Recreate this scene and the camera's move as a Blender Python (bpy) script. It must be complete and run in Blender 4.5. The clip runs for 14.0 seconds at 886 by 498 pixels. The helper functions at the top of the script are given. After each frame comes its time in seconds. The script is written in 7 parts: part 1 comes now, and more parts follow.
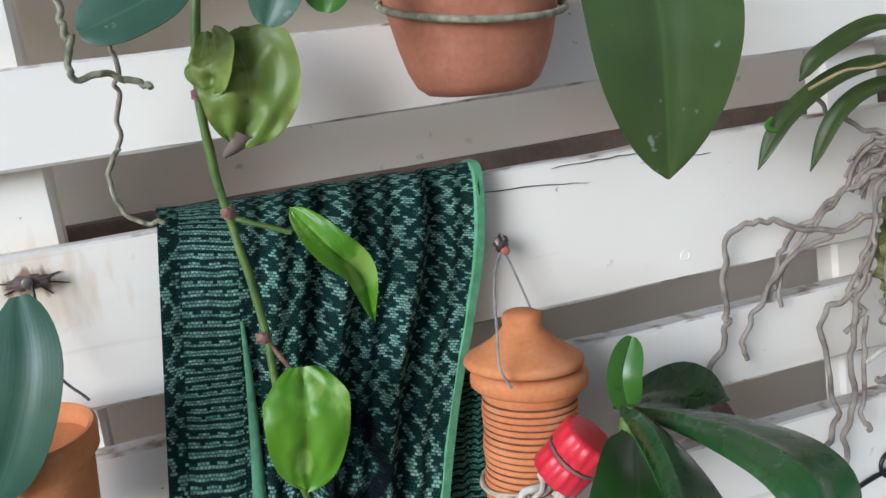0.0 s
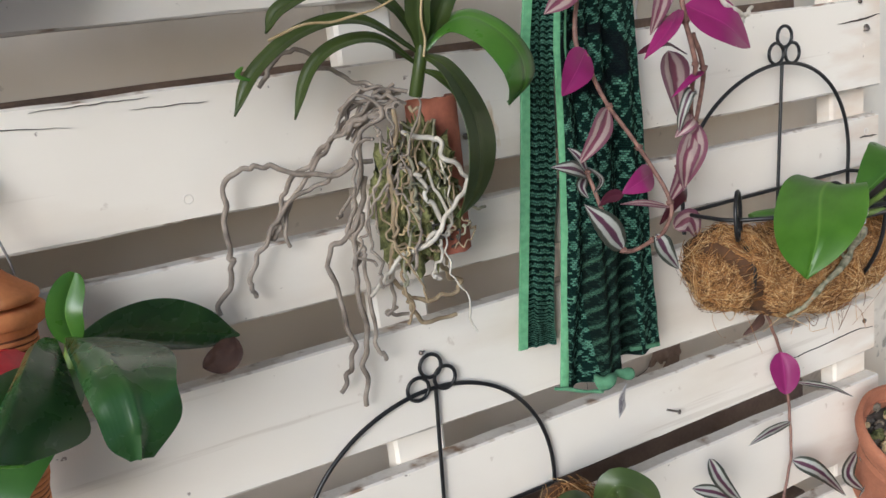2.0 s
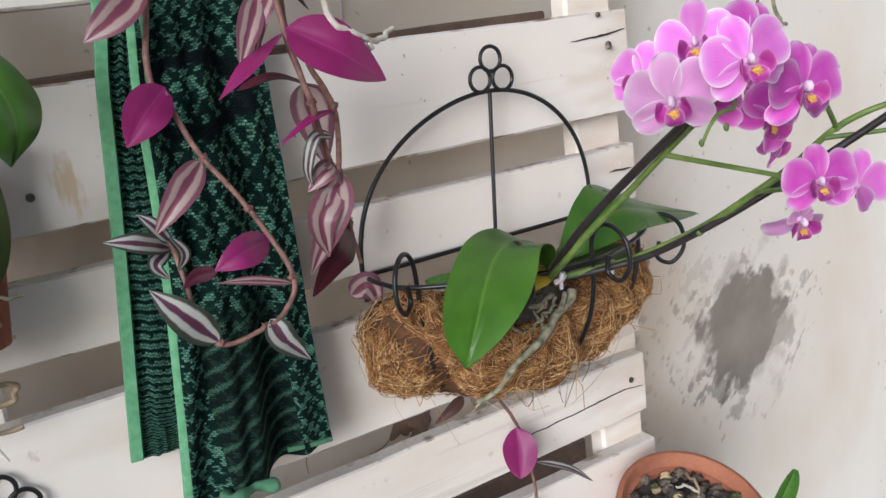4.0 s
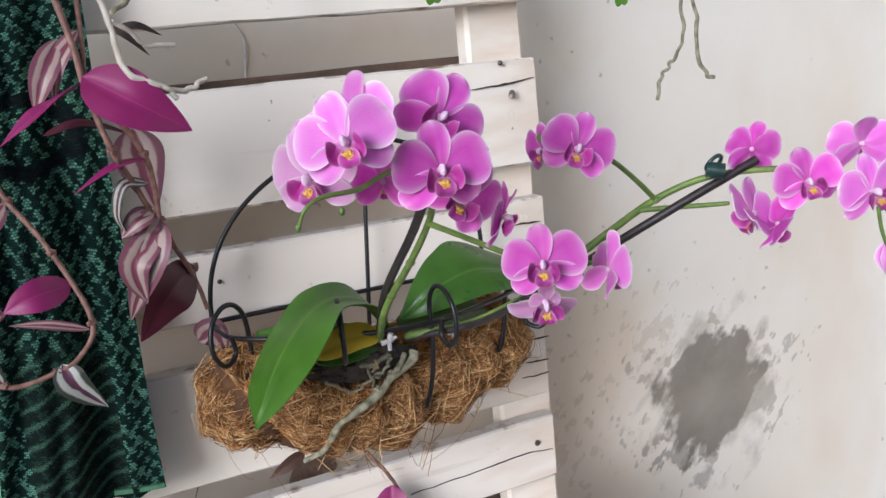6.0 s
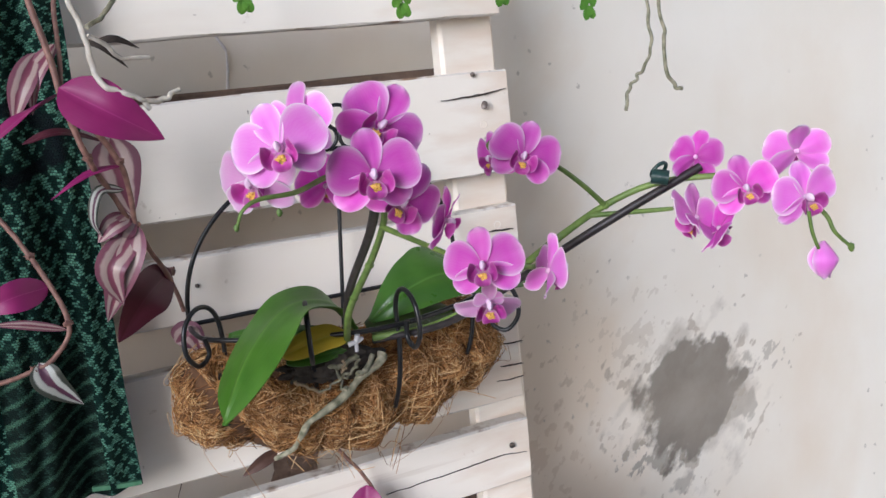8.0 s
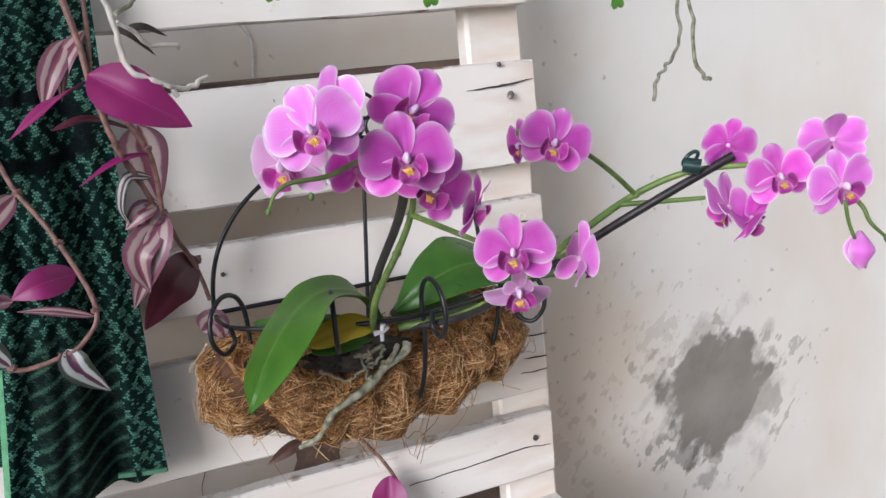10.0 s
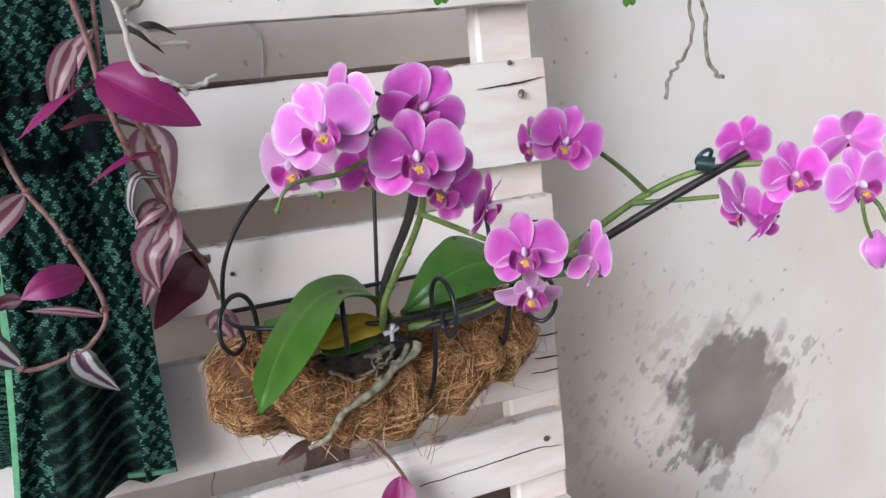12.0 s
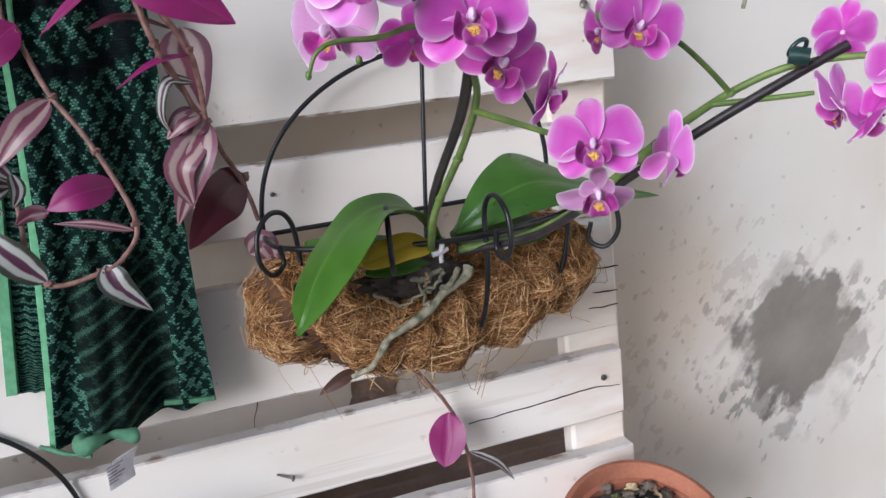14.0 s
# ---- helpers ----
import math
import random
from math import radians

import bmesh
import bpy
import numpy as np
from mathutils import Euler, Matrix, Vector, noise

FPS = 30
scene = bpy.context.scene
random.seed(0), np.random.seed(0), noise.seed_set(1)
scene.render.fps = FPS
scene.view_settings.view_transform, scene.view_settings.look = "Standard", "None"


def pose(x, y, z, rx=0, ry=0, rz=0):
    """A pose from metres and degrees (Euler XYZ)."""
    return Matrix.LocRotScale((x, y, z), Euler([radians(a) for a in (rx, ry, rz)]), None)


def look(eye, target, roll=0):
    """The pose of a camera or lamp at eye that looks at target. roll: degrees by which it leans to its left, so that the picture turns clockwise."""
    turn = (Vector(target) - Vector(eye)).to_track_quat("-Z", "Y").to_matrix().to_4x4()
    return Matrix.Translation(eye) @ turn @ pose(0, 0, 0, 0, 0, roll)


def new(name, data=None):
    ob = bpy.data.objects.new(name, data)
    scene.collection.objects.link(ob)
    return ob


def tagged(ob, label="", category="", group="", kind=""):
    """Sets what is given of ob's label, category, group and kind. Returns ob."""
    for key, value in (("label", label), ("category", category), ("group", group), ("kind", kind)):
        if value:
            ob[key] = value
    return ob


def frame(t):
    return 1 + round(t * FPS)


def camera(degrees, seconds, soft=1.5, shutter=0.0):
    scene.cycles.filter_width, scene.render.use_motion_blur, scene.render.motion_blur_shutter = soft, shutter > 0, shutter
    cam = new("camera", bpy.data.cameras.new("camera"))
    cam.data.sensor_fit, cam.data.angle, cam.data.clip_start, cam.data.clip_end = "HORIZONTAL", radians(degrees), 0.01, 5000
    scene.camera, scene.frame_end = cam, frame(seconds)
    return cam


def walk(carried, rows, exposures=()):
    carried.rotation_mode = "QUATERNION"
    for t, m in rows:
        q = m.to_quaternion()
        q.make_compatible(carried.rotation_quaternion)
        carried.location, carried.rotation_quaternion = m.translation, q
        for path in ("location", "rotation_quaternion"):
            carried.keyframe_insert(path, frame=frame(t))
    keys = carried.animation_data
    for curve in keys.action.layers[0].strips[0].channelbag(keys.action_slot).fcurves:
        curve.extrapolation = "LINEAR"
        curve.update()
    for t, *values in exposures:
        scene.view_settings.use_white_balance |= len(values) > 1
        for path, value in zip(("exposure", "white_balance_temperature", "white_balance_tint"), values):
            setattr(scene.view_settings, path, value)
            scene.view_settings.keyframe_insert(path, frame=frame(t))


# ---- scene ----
cam = camera(54.1, 14.0, 1.5)
PATH = [
    (0, (-0.053, -0.497, 1.654), (0.485, 1.397, 1.3), -8.4),
    (0.5, (0.003, -0.55, 1.631), (0.645, 1.306, 1.254), -8.1),
    (1, (0.059, -0.578, 1.628), (0.746, 1.248, 1.188), -8.0),
    (1.5, (0.087, -0.6, 1.62), (0.862, 1.186, 1.161), -7.4),
    (2, (0.132, -0.614, 1.613), (1.018, 1.116, 1.142), -7.0),
    (2.5, (0.191, -0.609, 1.609), (1.222, 1.027, 1.098), -7.3),
    (3, (0.259, -0.601, 1.604), (1.333, 1.008, 1.093), -7.3),
    (3.5, (0.343, -0.588, 1.602), (1.435, 1.021, 1.136), -6.6),
    (4, (0.416, -0.599, 1.602), (1.412, 1.066, 1.116), -7.5),
    (4.2, (0.455, -0.606, 1.602), (1.376, 1.092, 1.086), -6.9),
    (6.5, (0.608, -0.687, 1.596), (1.402, 1.108, 1.211), -6.0),
    (7, (0.621, -0.701, 1.594), (1.424, 1.091, 1.214), -6.2),
    (7.5, (0.619, -0.706, 1.596), (1.411, 1.092, 1.22), -6.1),
    (8, (0.614, -0.703, 1.595), (1.395, 1.099, 1.216), -5.9),
    (8.5, (0.613, -0.699, 1.592), (1.365, 1.112, 1.196), -6.2),
    (11, (0.608, -0.697, 1.591), (1.344, 1.124, 1.21), -5.6),
    (11.5, (0.61, -0.694, 1.591), (1.337, 1.129, 1.208), -5.7),
    (12, (0.611, -0.694, 1.59), (1.33, 1.132, 1.206), -5.9),
    (12.5, (0.612, -0.691, 1.585), (1.311, 1.138, 1.179), -5.9),
    (13, (0.615, -0.688, 1.584), (1.315, 1.137, 1.163), -5.9),
    (13.5, (0.617, -0.681, 1.575), (1.282, 1.152, 1.131), -5.8),
    (14, (0.621, -0.654, 1.555), (1.217, 1.196, 1.085), -6.2),
]
SKY, SUN = 0.095, 2.72
EXPOSURES = [(0.0, -0.02, 4980, 7), (1.0, -0.04, 5150, 9), (2.0, -0.12, 5400, 9), (3.0, -0.20, 5420, 9), (4.0, -0.15, 5350, 12), (6.5, -0.09, 5270, 13), (14.0, -0.10, 5150, 14)]
# black rings worked into the two cloths: middle from the cloth's origin, radii
LOOP_A, LOOP_B = (0.0, -0.150, 0.017, 0.027), (0.013, -0.018, 0.036, 0.0235)
walk(cam, [(t, look(eye, target, roll)) for t, eye, target, roll in PATH], EXPOSURES)

# ---- world and light ----
world = bpy.data.worlds.new("world")
scene.world = world
world.use_nodes = True
wn, wl = world.node_tree.nodes, world.node_tree.links
sky = wn.new("ShaderNodeTexSky")
sky.sky_type, sky.sun_disc = "NISHITA", False
sky.sun_elevation, sky.sun_rotation = radians(17), radians(232)
sky.air_density, sky.dust_density, sky.ozone_density = 1.0, 3.0, 0.6
wn["Background"].inputs["Strength"].default_value = SKY
wl.new(sky.outputs["Color"], wn["Background"].inputs["Color"])

sun = new("sun", bpy.data.lights.new("sun", "SUN"))
sun.data.energy, sun.data.angle, sun.data.color = SUN, radians(30), (1.0, 0.955, 0.90)
sun.matrix_world = look((-3.2, -2.85, 2.85), (0.5, 0.0, 1.4))


# ---- material tools ----
def material(name, rough=0.6, metal=0.0):
    m = bpy.data.materials.new(name)
    m.use_nodes = True
    b = m.node_tree.nodes["Principled BSDF"]
    b.inputs["Roughness"].default_value, b.inputs["Metallic"].default_value = rough, metal
    return m, m.node_tree.nodes, m.node_tree.links, b


def node(ns, kind, **sets):
    n = ns.new(kind)
    for key, value in sets.items():
        if key in n.inputs:
            n.inputs[key].default_value = value
    return n


def ramp(ns, stops):
    r = ns.new("ShaderNodeValToRGB")
    while len(r.color_ramp.elements) < len(stops):
        r.color_ramp.elements.new(0.5)
    for e, (at, c) in zip(r.color_ramp.elements, stops):
        e.position, e.color = at, (*c, 1.0) if len(c) == 3 else c
    return r


def grey(v):
    return (v, v, v)


def math_node(ns, ls, op, a, b=None):
    n = ns.new("ShaderNodeMath")
    n.operation = op
    for i, v in enumerate((a, b)):
        if v is None:
            continue
        if isinstance(v, (int, float)):
            n.inputs[i].default_value = v
        else:
            ls.new(v, n.inputs[i])
    return n.outputs[0]


def mix_rgb(ns, ls, fac, a, b, blend="MIX"):
    n = ns.new("ShaderNodeMix")
    n.data_type, n.blend_type = "RGBA", blend
    for sock, v in ((n.inputs[0], fac), (n.inputs[6], a), (n.inputs[7], b)):
        if isinstance(v, (int, float)):
            sock.default_value = v
        elif isinstance(v, tuple):
            sock.default_value = (*v, 1.0)
        else:
            ls.new(v, sock)
    return n.outputs[2]


def coords(ns, which="Object"):
    return ns.new("ShaderNodeTexCoord").outputs[which]


def noise_tex(ns, ls, scale, detail=4.0, vec=None, stretch=None):
    n = node(ns, "ShaderNodeTexNoise", Scale=scale, Detail=detail)
    v = vec if vec is not None else coords(ns)
    if stretch:
        mp = ns.new("ShaderNodeMapping")
        mp.inputs["Scale"].default_value = stretch
        ls.new(v, mp.inputs["Vector"])
        v = mp.outputs[0]
    ls.new(v, n.inputs["Vector"])
    return n.outputs["Fac"]


def bump(ns, ls, b, height, strength=0.3, distance=0.002):
    n = node(ns, "ShaderNodeBump", Strength=strength, Distance=distance)
    ls.new(height, n.inputs["Height"])
    ls.new(n.outputs[0], b.inputs["Normal"])


def mottled(name, dark, light, scale=30.0, rough=0.6, metal=0.0, relief=0.25, fine=220.0, spread=(0.3, 0.7), depth=0.001):
    """A base colour that wanders between two tones, with fine relief."""
    m, ns, ls, b = material(name, rough, metal)
    f = noise_tex(ns, ls, scale, 6.0)
    r = ramp(ns, [(spread[0], dark), (spread[1], light)])
    ls.new(f, r.inputs[0])
    g = noise_tex(ns, ls, fine, 3.0)
    ls.new(mix_rgb(ns, ls, 0.25, r.outputs[0], g, "OVERLAY"), b.inputs["Base Color"])
    bump(ns, ls, b, g, relief, depth)
    return m


# ---- materials ----
def make_plaster():
    m, ns, ls, b = material("plaster_wall", 0.8)
    pos = coords(ns)
    broad, mid, fine = noise_tex(ns, ls, 2.2, 3), noise_tex(ns, ls, 14, 6), noise_tex(ns, ls, 160, 4)
    base = ramp(ns, [(0.3, (0.745, 0.695, 0.605)), (0.7, (0.805, 0.785, 0.725))])
    ls.new(broad, base.inputs[0])
    colour = mix_rgb(ns, ls, 0.12, base.outputs[0], mid, "OVERLAY")

    slope = ns.new("ShaderNodeMapping")
    slope.inputs["Rotation"].default_value = (0, radians(-40), 0)
    ls.new(pos, slope.inputs["Vector"])

    def patch(cx, cz, rx, rz, scale, ragged, lo, hi):
        sub = ns.new("ShaderNodeMapping")
        sub.inputs["Location"].default_value = (-cx / rx, 0, -cz / rz)
        sub.inputs["Scale"].default_value = (1 / rx, 0, 1 / rz)
        ls.new(pos, sub.inputs["Vector"])
        ln = ns.new("ShaderNodeVectorMath")
        ln.operation = "LENGTH"
        ls.new(sub.outputs[0], ln.inputs[0])
        n = noise_tex(ns, ls, scale, 7)
        n2 = noise_tex(ns, ls, scale * 2.3, 5, slope.outputs[0], (1.0, 1.0, 0.38))
        d = math_node(ns, ls, "ADD", ln.outputs["Value"], math_node(ns, ls, "MULTIPLY", math_node(ns, ls, "SUBTRACT", n, 0.5), ragged))
        d = math_node(ns, ls, "ADD", d, math_node(ns, ls, "MULTIPLY", math_node(ns, ls, "SUBTRACT", n2, 0.5), ragged * 0.8))
        r = ramp(ns, [(lo, grey(1.0)), (hi, grey(0.0))])
        ls.new(d, r.inputs[0])
        return r.outputs[0]

    # warm old damp marks
    damp = ramp(ns, [(0.50, grey(0.0)), (0.72, grey(1.0))])
    ls.new(noise_tex(ns, ls, 4.5, 5, None, (1.0, 1.0, 0.6)), damp.inputs[0])
    colour = mix_rgb(ns, ls, math_node(ns, ls, "MULTIPLY", damp.outputs[0], 0.40), colour, (0.62, 0.49, 0.35))
    # tan at the pallet's end: part stain, part the pallet's shade painted in
    stain_shade = patch(1.05, 1.22, 0.19, 0.42, 7, 1.2, 0.45, 1.20)
    colour = mix_rgb(ns, ls, math_node(ns, ls, "MULTIPLY", stain_shade, 0.52), colour, (0.66, 0.53, 0.385))
    # browner tone on the wall behind the pallet
    brown_tone = patch(0.25, 1.38, 0.80, 0.40, 6, 0.9, 0.55, 1.15)
    colour = mix_rgb(ns, ls, math_node(ns, ls, "MULTIPLY", brown_tone, 0.42), colour, (0.60, 0.50, 0.40))
    # bare cement where the paint has come away, smears round it
    bare = patch(1.296, 1.179, 0.095, 0.084, 14, 1.45, 0.80, 0.90)
    lobe_low = patch(1.235, 1.112, 0.060, 0.026, 34, 3.0, 0.50, 0.62)
    lobe_side = patch(1.362, 1.165, 0.034, 0.062, 24, 1.8, 0.70, 0.85)
    scuffs = patch(1.185, 1.255, 0.080, 0.085, 60, 6.0, -0.25, 0.05)
    rubbed = patch(1.070, 1.150, 0.070, 0.110, 60, 5.5, -0.20, 0.10)
    thin = patch(1.297, 1.165, 0.112, 0.098, 20, 2.0, 0.60, 1.05)
    halo = patch(1.285, 1.175, 0.150, 0.125, 34, 4.4, 0.02, 0.24)
    side = patch(1.418, 1.202, 0.035, 0.03, 60, 3.4, 0.20, 0.42)
    low = patch(1.277, 1.062, 0.024, 0.016, 60, 2.0, 0.50, 0.85)
    cement = ramp(ns, [(0.35, (0.190, 0.168, 0.140)), (0.7, (0.285, 0.255, 0.215))])
    ls.new(mid, cement.inputs[0])
    for cover, amount, tone in ((scuffs, 0.28, (0.43, 0.37, 0.29)), (rubbed, 0.30, (0.45, 0.34, 0.24)), (lobe_low, 0.8, (0.30, 0.28, 0.245)), (lobe_side, 0.75, (0.40, 0.375, 0.32)), (halo, 0.65, (0.40, 0.345, 0.27)), (side, 0.6, (0.36, 0.33, 0.28)), (low, 0.7, (0.34, 0.32, 0.28)), (thin, 0.55, (0.40, 0.365, 0.31))):
        colour = mix_rgb(ns, ls, math_node(ns, ls, "MULTIPLY", cover, amount), colour, tone)
    colour = mix_rgb(ns, ls, math_node(ns, ls, "MULTIPLY", bare, 0.93), colour, cement.outputs[0])
    # loose grey specks
    v = node(ns, "ShaderNodeTexVoronoi", Scale=23.0)
    v.voronoi_dimensions = "2D"
    swap = ns.new("ShaderNodeSeparateXYZ")
    ls.new(pos, swap.inputs[0])
    flat = ns.new("ShaderNodeCombineXYZ")
    ls.new(swap.outputs[0], flat.inputs[0])
    ls.new(swap.outputs[2], flat.inputs[1])
    ls.new(flat.outputs[0], v.inputs["Vector"])
    wob = math_node(ns, ls, "ADD", v.outputs["Distance"], math_node(ns, ls, "MULTIPLY", math_node(ns, ls, "SUBTRACT", noise_tex(ns, ls, 230, 4), 0.5), 0.30))
    dot = ramp(ns, [(0.02, grey(1.0)), (0.06, grey(0.0))])
    ls.new(wob, dot.inputs[0])
    pick = ramp(ns, [(0.50, grey(0.0)), (0.56, grey(1.0))])
    ls.new(noise_tex(ns, ls, 5.5, 2), pick.inputs[0])
    colour = mix_rgb(ns, ls, math_node(ns, ls, "MULTIPLY", math_node(ns, ls, "MULTIPLY", dot.outputs[0], pick.outputs[0]), 0.55), colour, (0.30, 0.28, 0.24))
    ls.new(colour, b.inputs["Base Color"])
    lift = math_node(ns, ls, "SUBTRACT", math_node(ns, ls, "ADD", math_node(ns, ls, "MULTIPLY", fine, 0.25), math_node(ns, ls, "MULTIPLY", mid, 0.5)), bare)
    bump(ns, ls, b, lift, 0.35, 0.0015)
    return m


def make_white_paint():
    m, ns, ls, b = material("white_painted_wood", 0.55)
    rnd = ns.new("ShaderNodeObjectInfo").outputs["Random"]
    shift = ns.new("ShaderNodeCombineXYZ")
    ls.new(math_node(ns, ls, "MULTIPLY", rnd, 7.0), shift.inputs[0])
    ls.new(math_node(ns, ls, "MULTIPLY", rnd, 13.0), shift.inputs[2])
    add = ns.new("ShaderNodeVectorMath")
    ls.new(coords(ns), add.inputs[0])
    ls.new(shift.outputs[0], add.inputs[1])
    vec = add.outputs[0]
    grain = noise_tex(ns, ls, 26, 8, vec, (0.12, 1.0, 3.2))
    broad = noise_tex(ns, ls, 6, 4, vec, (0.5, 1.0, 1.0))
    r = ramp(ns, [(0.25, (0.83, 0.760, 0.66)), (0.6, (0.900, 0.850, 0.765))])
    ls.new(broad, r.inputs[0])
    thin = ramp(ns, [(0.28, grey(1.0)), (0.34, grey(0.0))])
    ls.new(grain, thin.inputs[0])
    worn = noise_tex(ns, ls, 60, 5, vec)
    chips = ramp(ns, [(0.70, grey(0.0)), (0.74, grey(1.0))])
    ls.new(worn, chips.inputs[0])
    colour = mix_rgb(ns, ls, math_node(ns, ls, "MULTIPLY", thin.outputs[0], 0.30), r.outputs[0], (0.50, 0.42, 0.32))
    colour = mix_rgb(ns, ls, math_node(ns, ls, "MULTIPLY", chips.outputs[0], 0.35), colour, (0.42, 0.33, 0.24))
    dirt = ramp(ns, [(0.54, grey(0.0)), (0.78, grey(1.0))])
    ls.new(noise_tex(ns, ls, 9, 7, vec, (0.35, 1.0, 1.4)), dirt.inputs[0])
    colour = mix_rgb(ns, ls, math_node(ns, ls, "MULTIPLY", dirt.outputs[0], 0.55), colour, (0.62, 0.51, 0.38))
    spots = ramp(ns, [(0.735, grey(0.0)), (0.765, grey(1.0))])
    ls.new(noise_tex(ns, ls, 110, 3, vec), spots.inputs[0])
    colour = mix_rgb(ns, ls, math_node(ns, ls, "MULTIPLY", spots.outputs[0], 0.7), colour, (0.16, 0.11, 0.08))
    # weathered slat ends and an old drip of resin
    at = ns.new("ShaderNodeSeparateXYZ")
    ls.new(coords(ns), at.inputs[0])
    ends = ramp(ns, [(0.525, grey(0.0)), (0.65, grey(1.0))])
    streak = noise_tex(ns, ls, 30, 6, vec, (0.5, 1.0, 2.2))
    ls.new(math_node(ns, ls, "ADD", at.outputs[0], math_node(ns, ls, "MULTIPLY", math_node(ns, ls, "SUBTRACT", streak, 0.5), 0.30)), ends.inputs[0])
    colour = mix_rgb(ns, ls, math_node(ns, ls, "MULTIPLY", ends.outputs[0], 0.55), colour, (0.66, 0.50, 0.36))
    # x, z, half width, half height, how far the edge runs, its softness, strength, tone
    for cx, cz, rx, rz, ragged, lo, hi, amount, tone in ((0.103, 0.439, 0.011, 0.022, 2.6, 0.45, 0.85, 0.6, (0.60, 0.41, 0.18)),
                                                         (-0.537, 0.480, 0.040, 0.026, 2.2, 0.2, 1.2, 0.45, (0.62, 0.43, 0.20)),
                                                         (-0.540, 0.486, 0.016, 0.009, 2.4, 0.5, 0.9, 0.85, (0.20, 0.105, 0.05))):
        spot = ns.new("ShaderNodeMapping")
        spot.inputs["Location"].default_value = (-cx / rx, 0, -cz / rz)
        spot.inputs["Scale"].default_value = (1 / rx, 0, 1 / rz)
        ls.new(coords(ns), spot.inputs["Vector"])
        far = ns.new("ShaderNodeVectorMath")
        far.operation = "LENGTH"
        ls.new(spot.outputs[0], far.inputs[0])
        drip = ramp(ns, [(lo, grey(1.0)), (hi, grey(0.0))])
        ls.new(math_node(ns, ls, "ADD", far.outputs["Value"], math_node(ns, ls, "MULTIPLY", math_node(ns, ls, "SUBTRACT", noise_tex(ns, ls, 150, 4, None, (1.0, 1.0, 0.25)), 0.5), ragged)), drip.inputs[0])
        colour = mix_rgb(ns, ls, math_node(ns, ls, "MULTIPLY", drip.outputs[0], amount), colour, tone)
    ls.new(colour, b.inputs["Base Color"])
    bump(ns, ls, b, math_node(ns, ls, "ADD", math_node(ns, ls, "MULTIPLY", grain, 0.8), math_node(ns, ls, "MULTIPLY", worn, 0.2)), 0.35, 0.0012)
    return m


def make_terracotta(name, dark, light):
    m, ns, ls, b = material(name, 0.85)
    f, g = noise_tex(ns, ls, 22, 6), noise_tex(ns, ls, 300, 3)
    r = ramp(ns, [(0.3, dark), (0.7, light)])
    ls.new(f, r.inputs[0])
    bloom = ramp(ns, [(0.58, grey(0.0)), (0.75, grey(1.0))])
    ls.new(noise_tex(ns, ls, 45, 5), bloom.inputs[0])
    c = mix_rgb(ns, ls, math_node(ns, ls, "MULTIPLY", bloom.outputs[0], 0.25), r.outputs[0], (0.55, 0.42, 0.33))
    ls.new(mix_rgb(ns, ls, 0.2, c, g, "OVERLAY"), b.inputs["Base Color"])
    bump(ns, ls, b, g, 0.25, 0.0006)
    return m


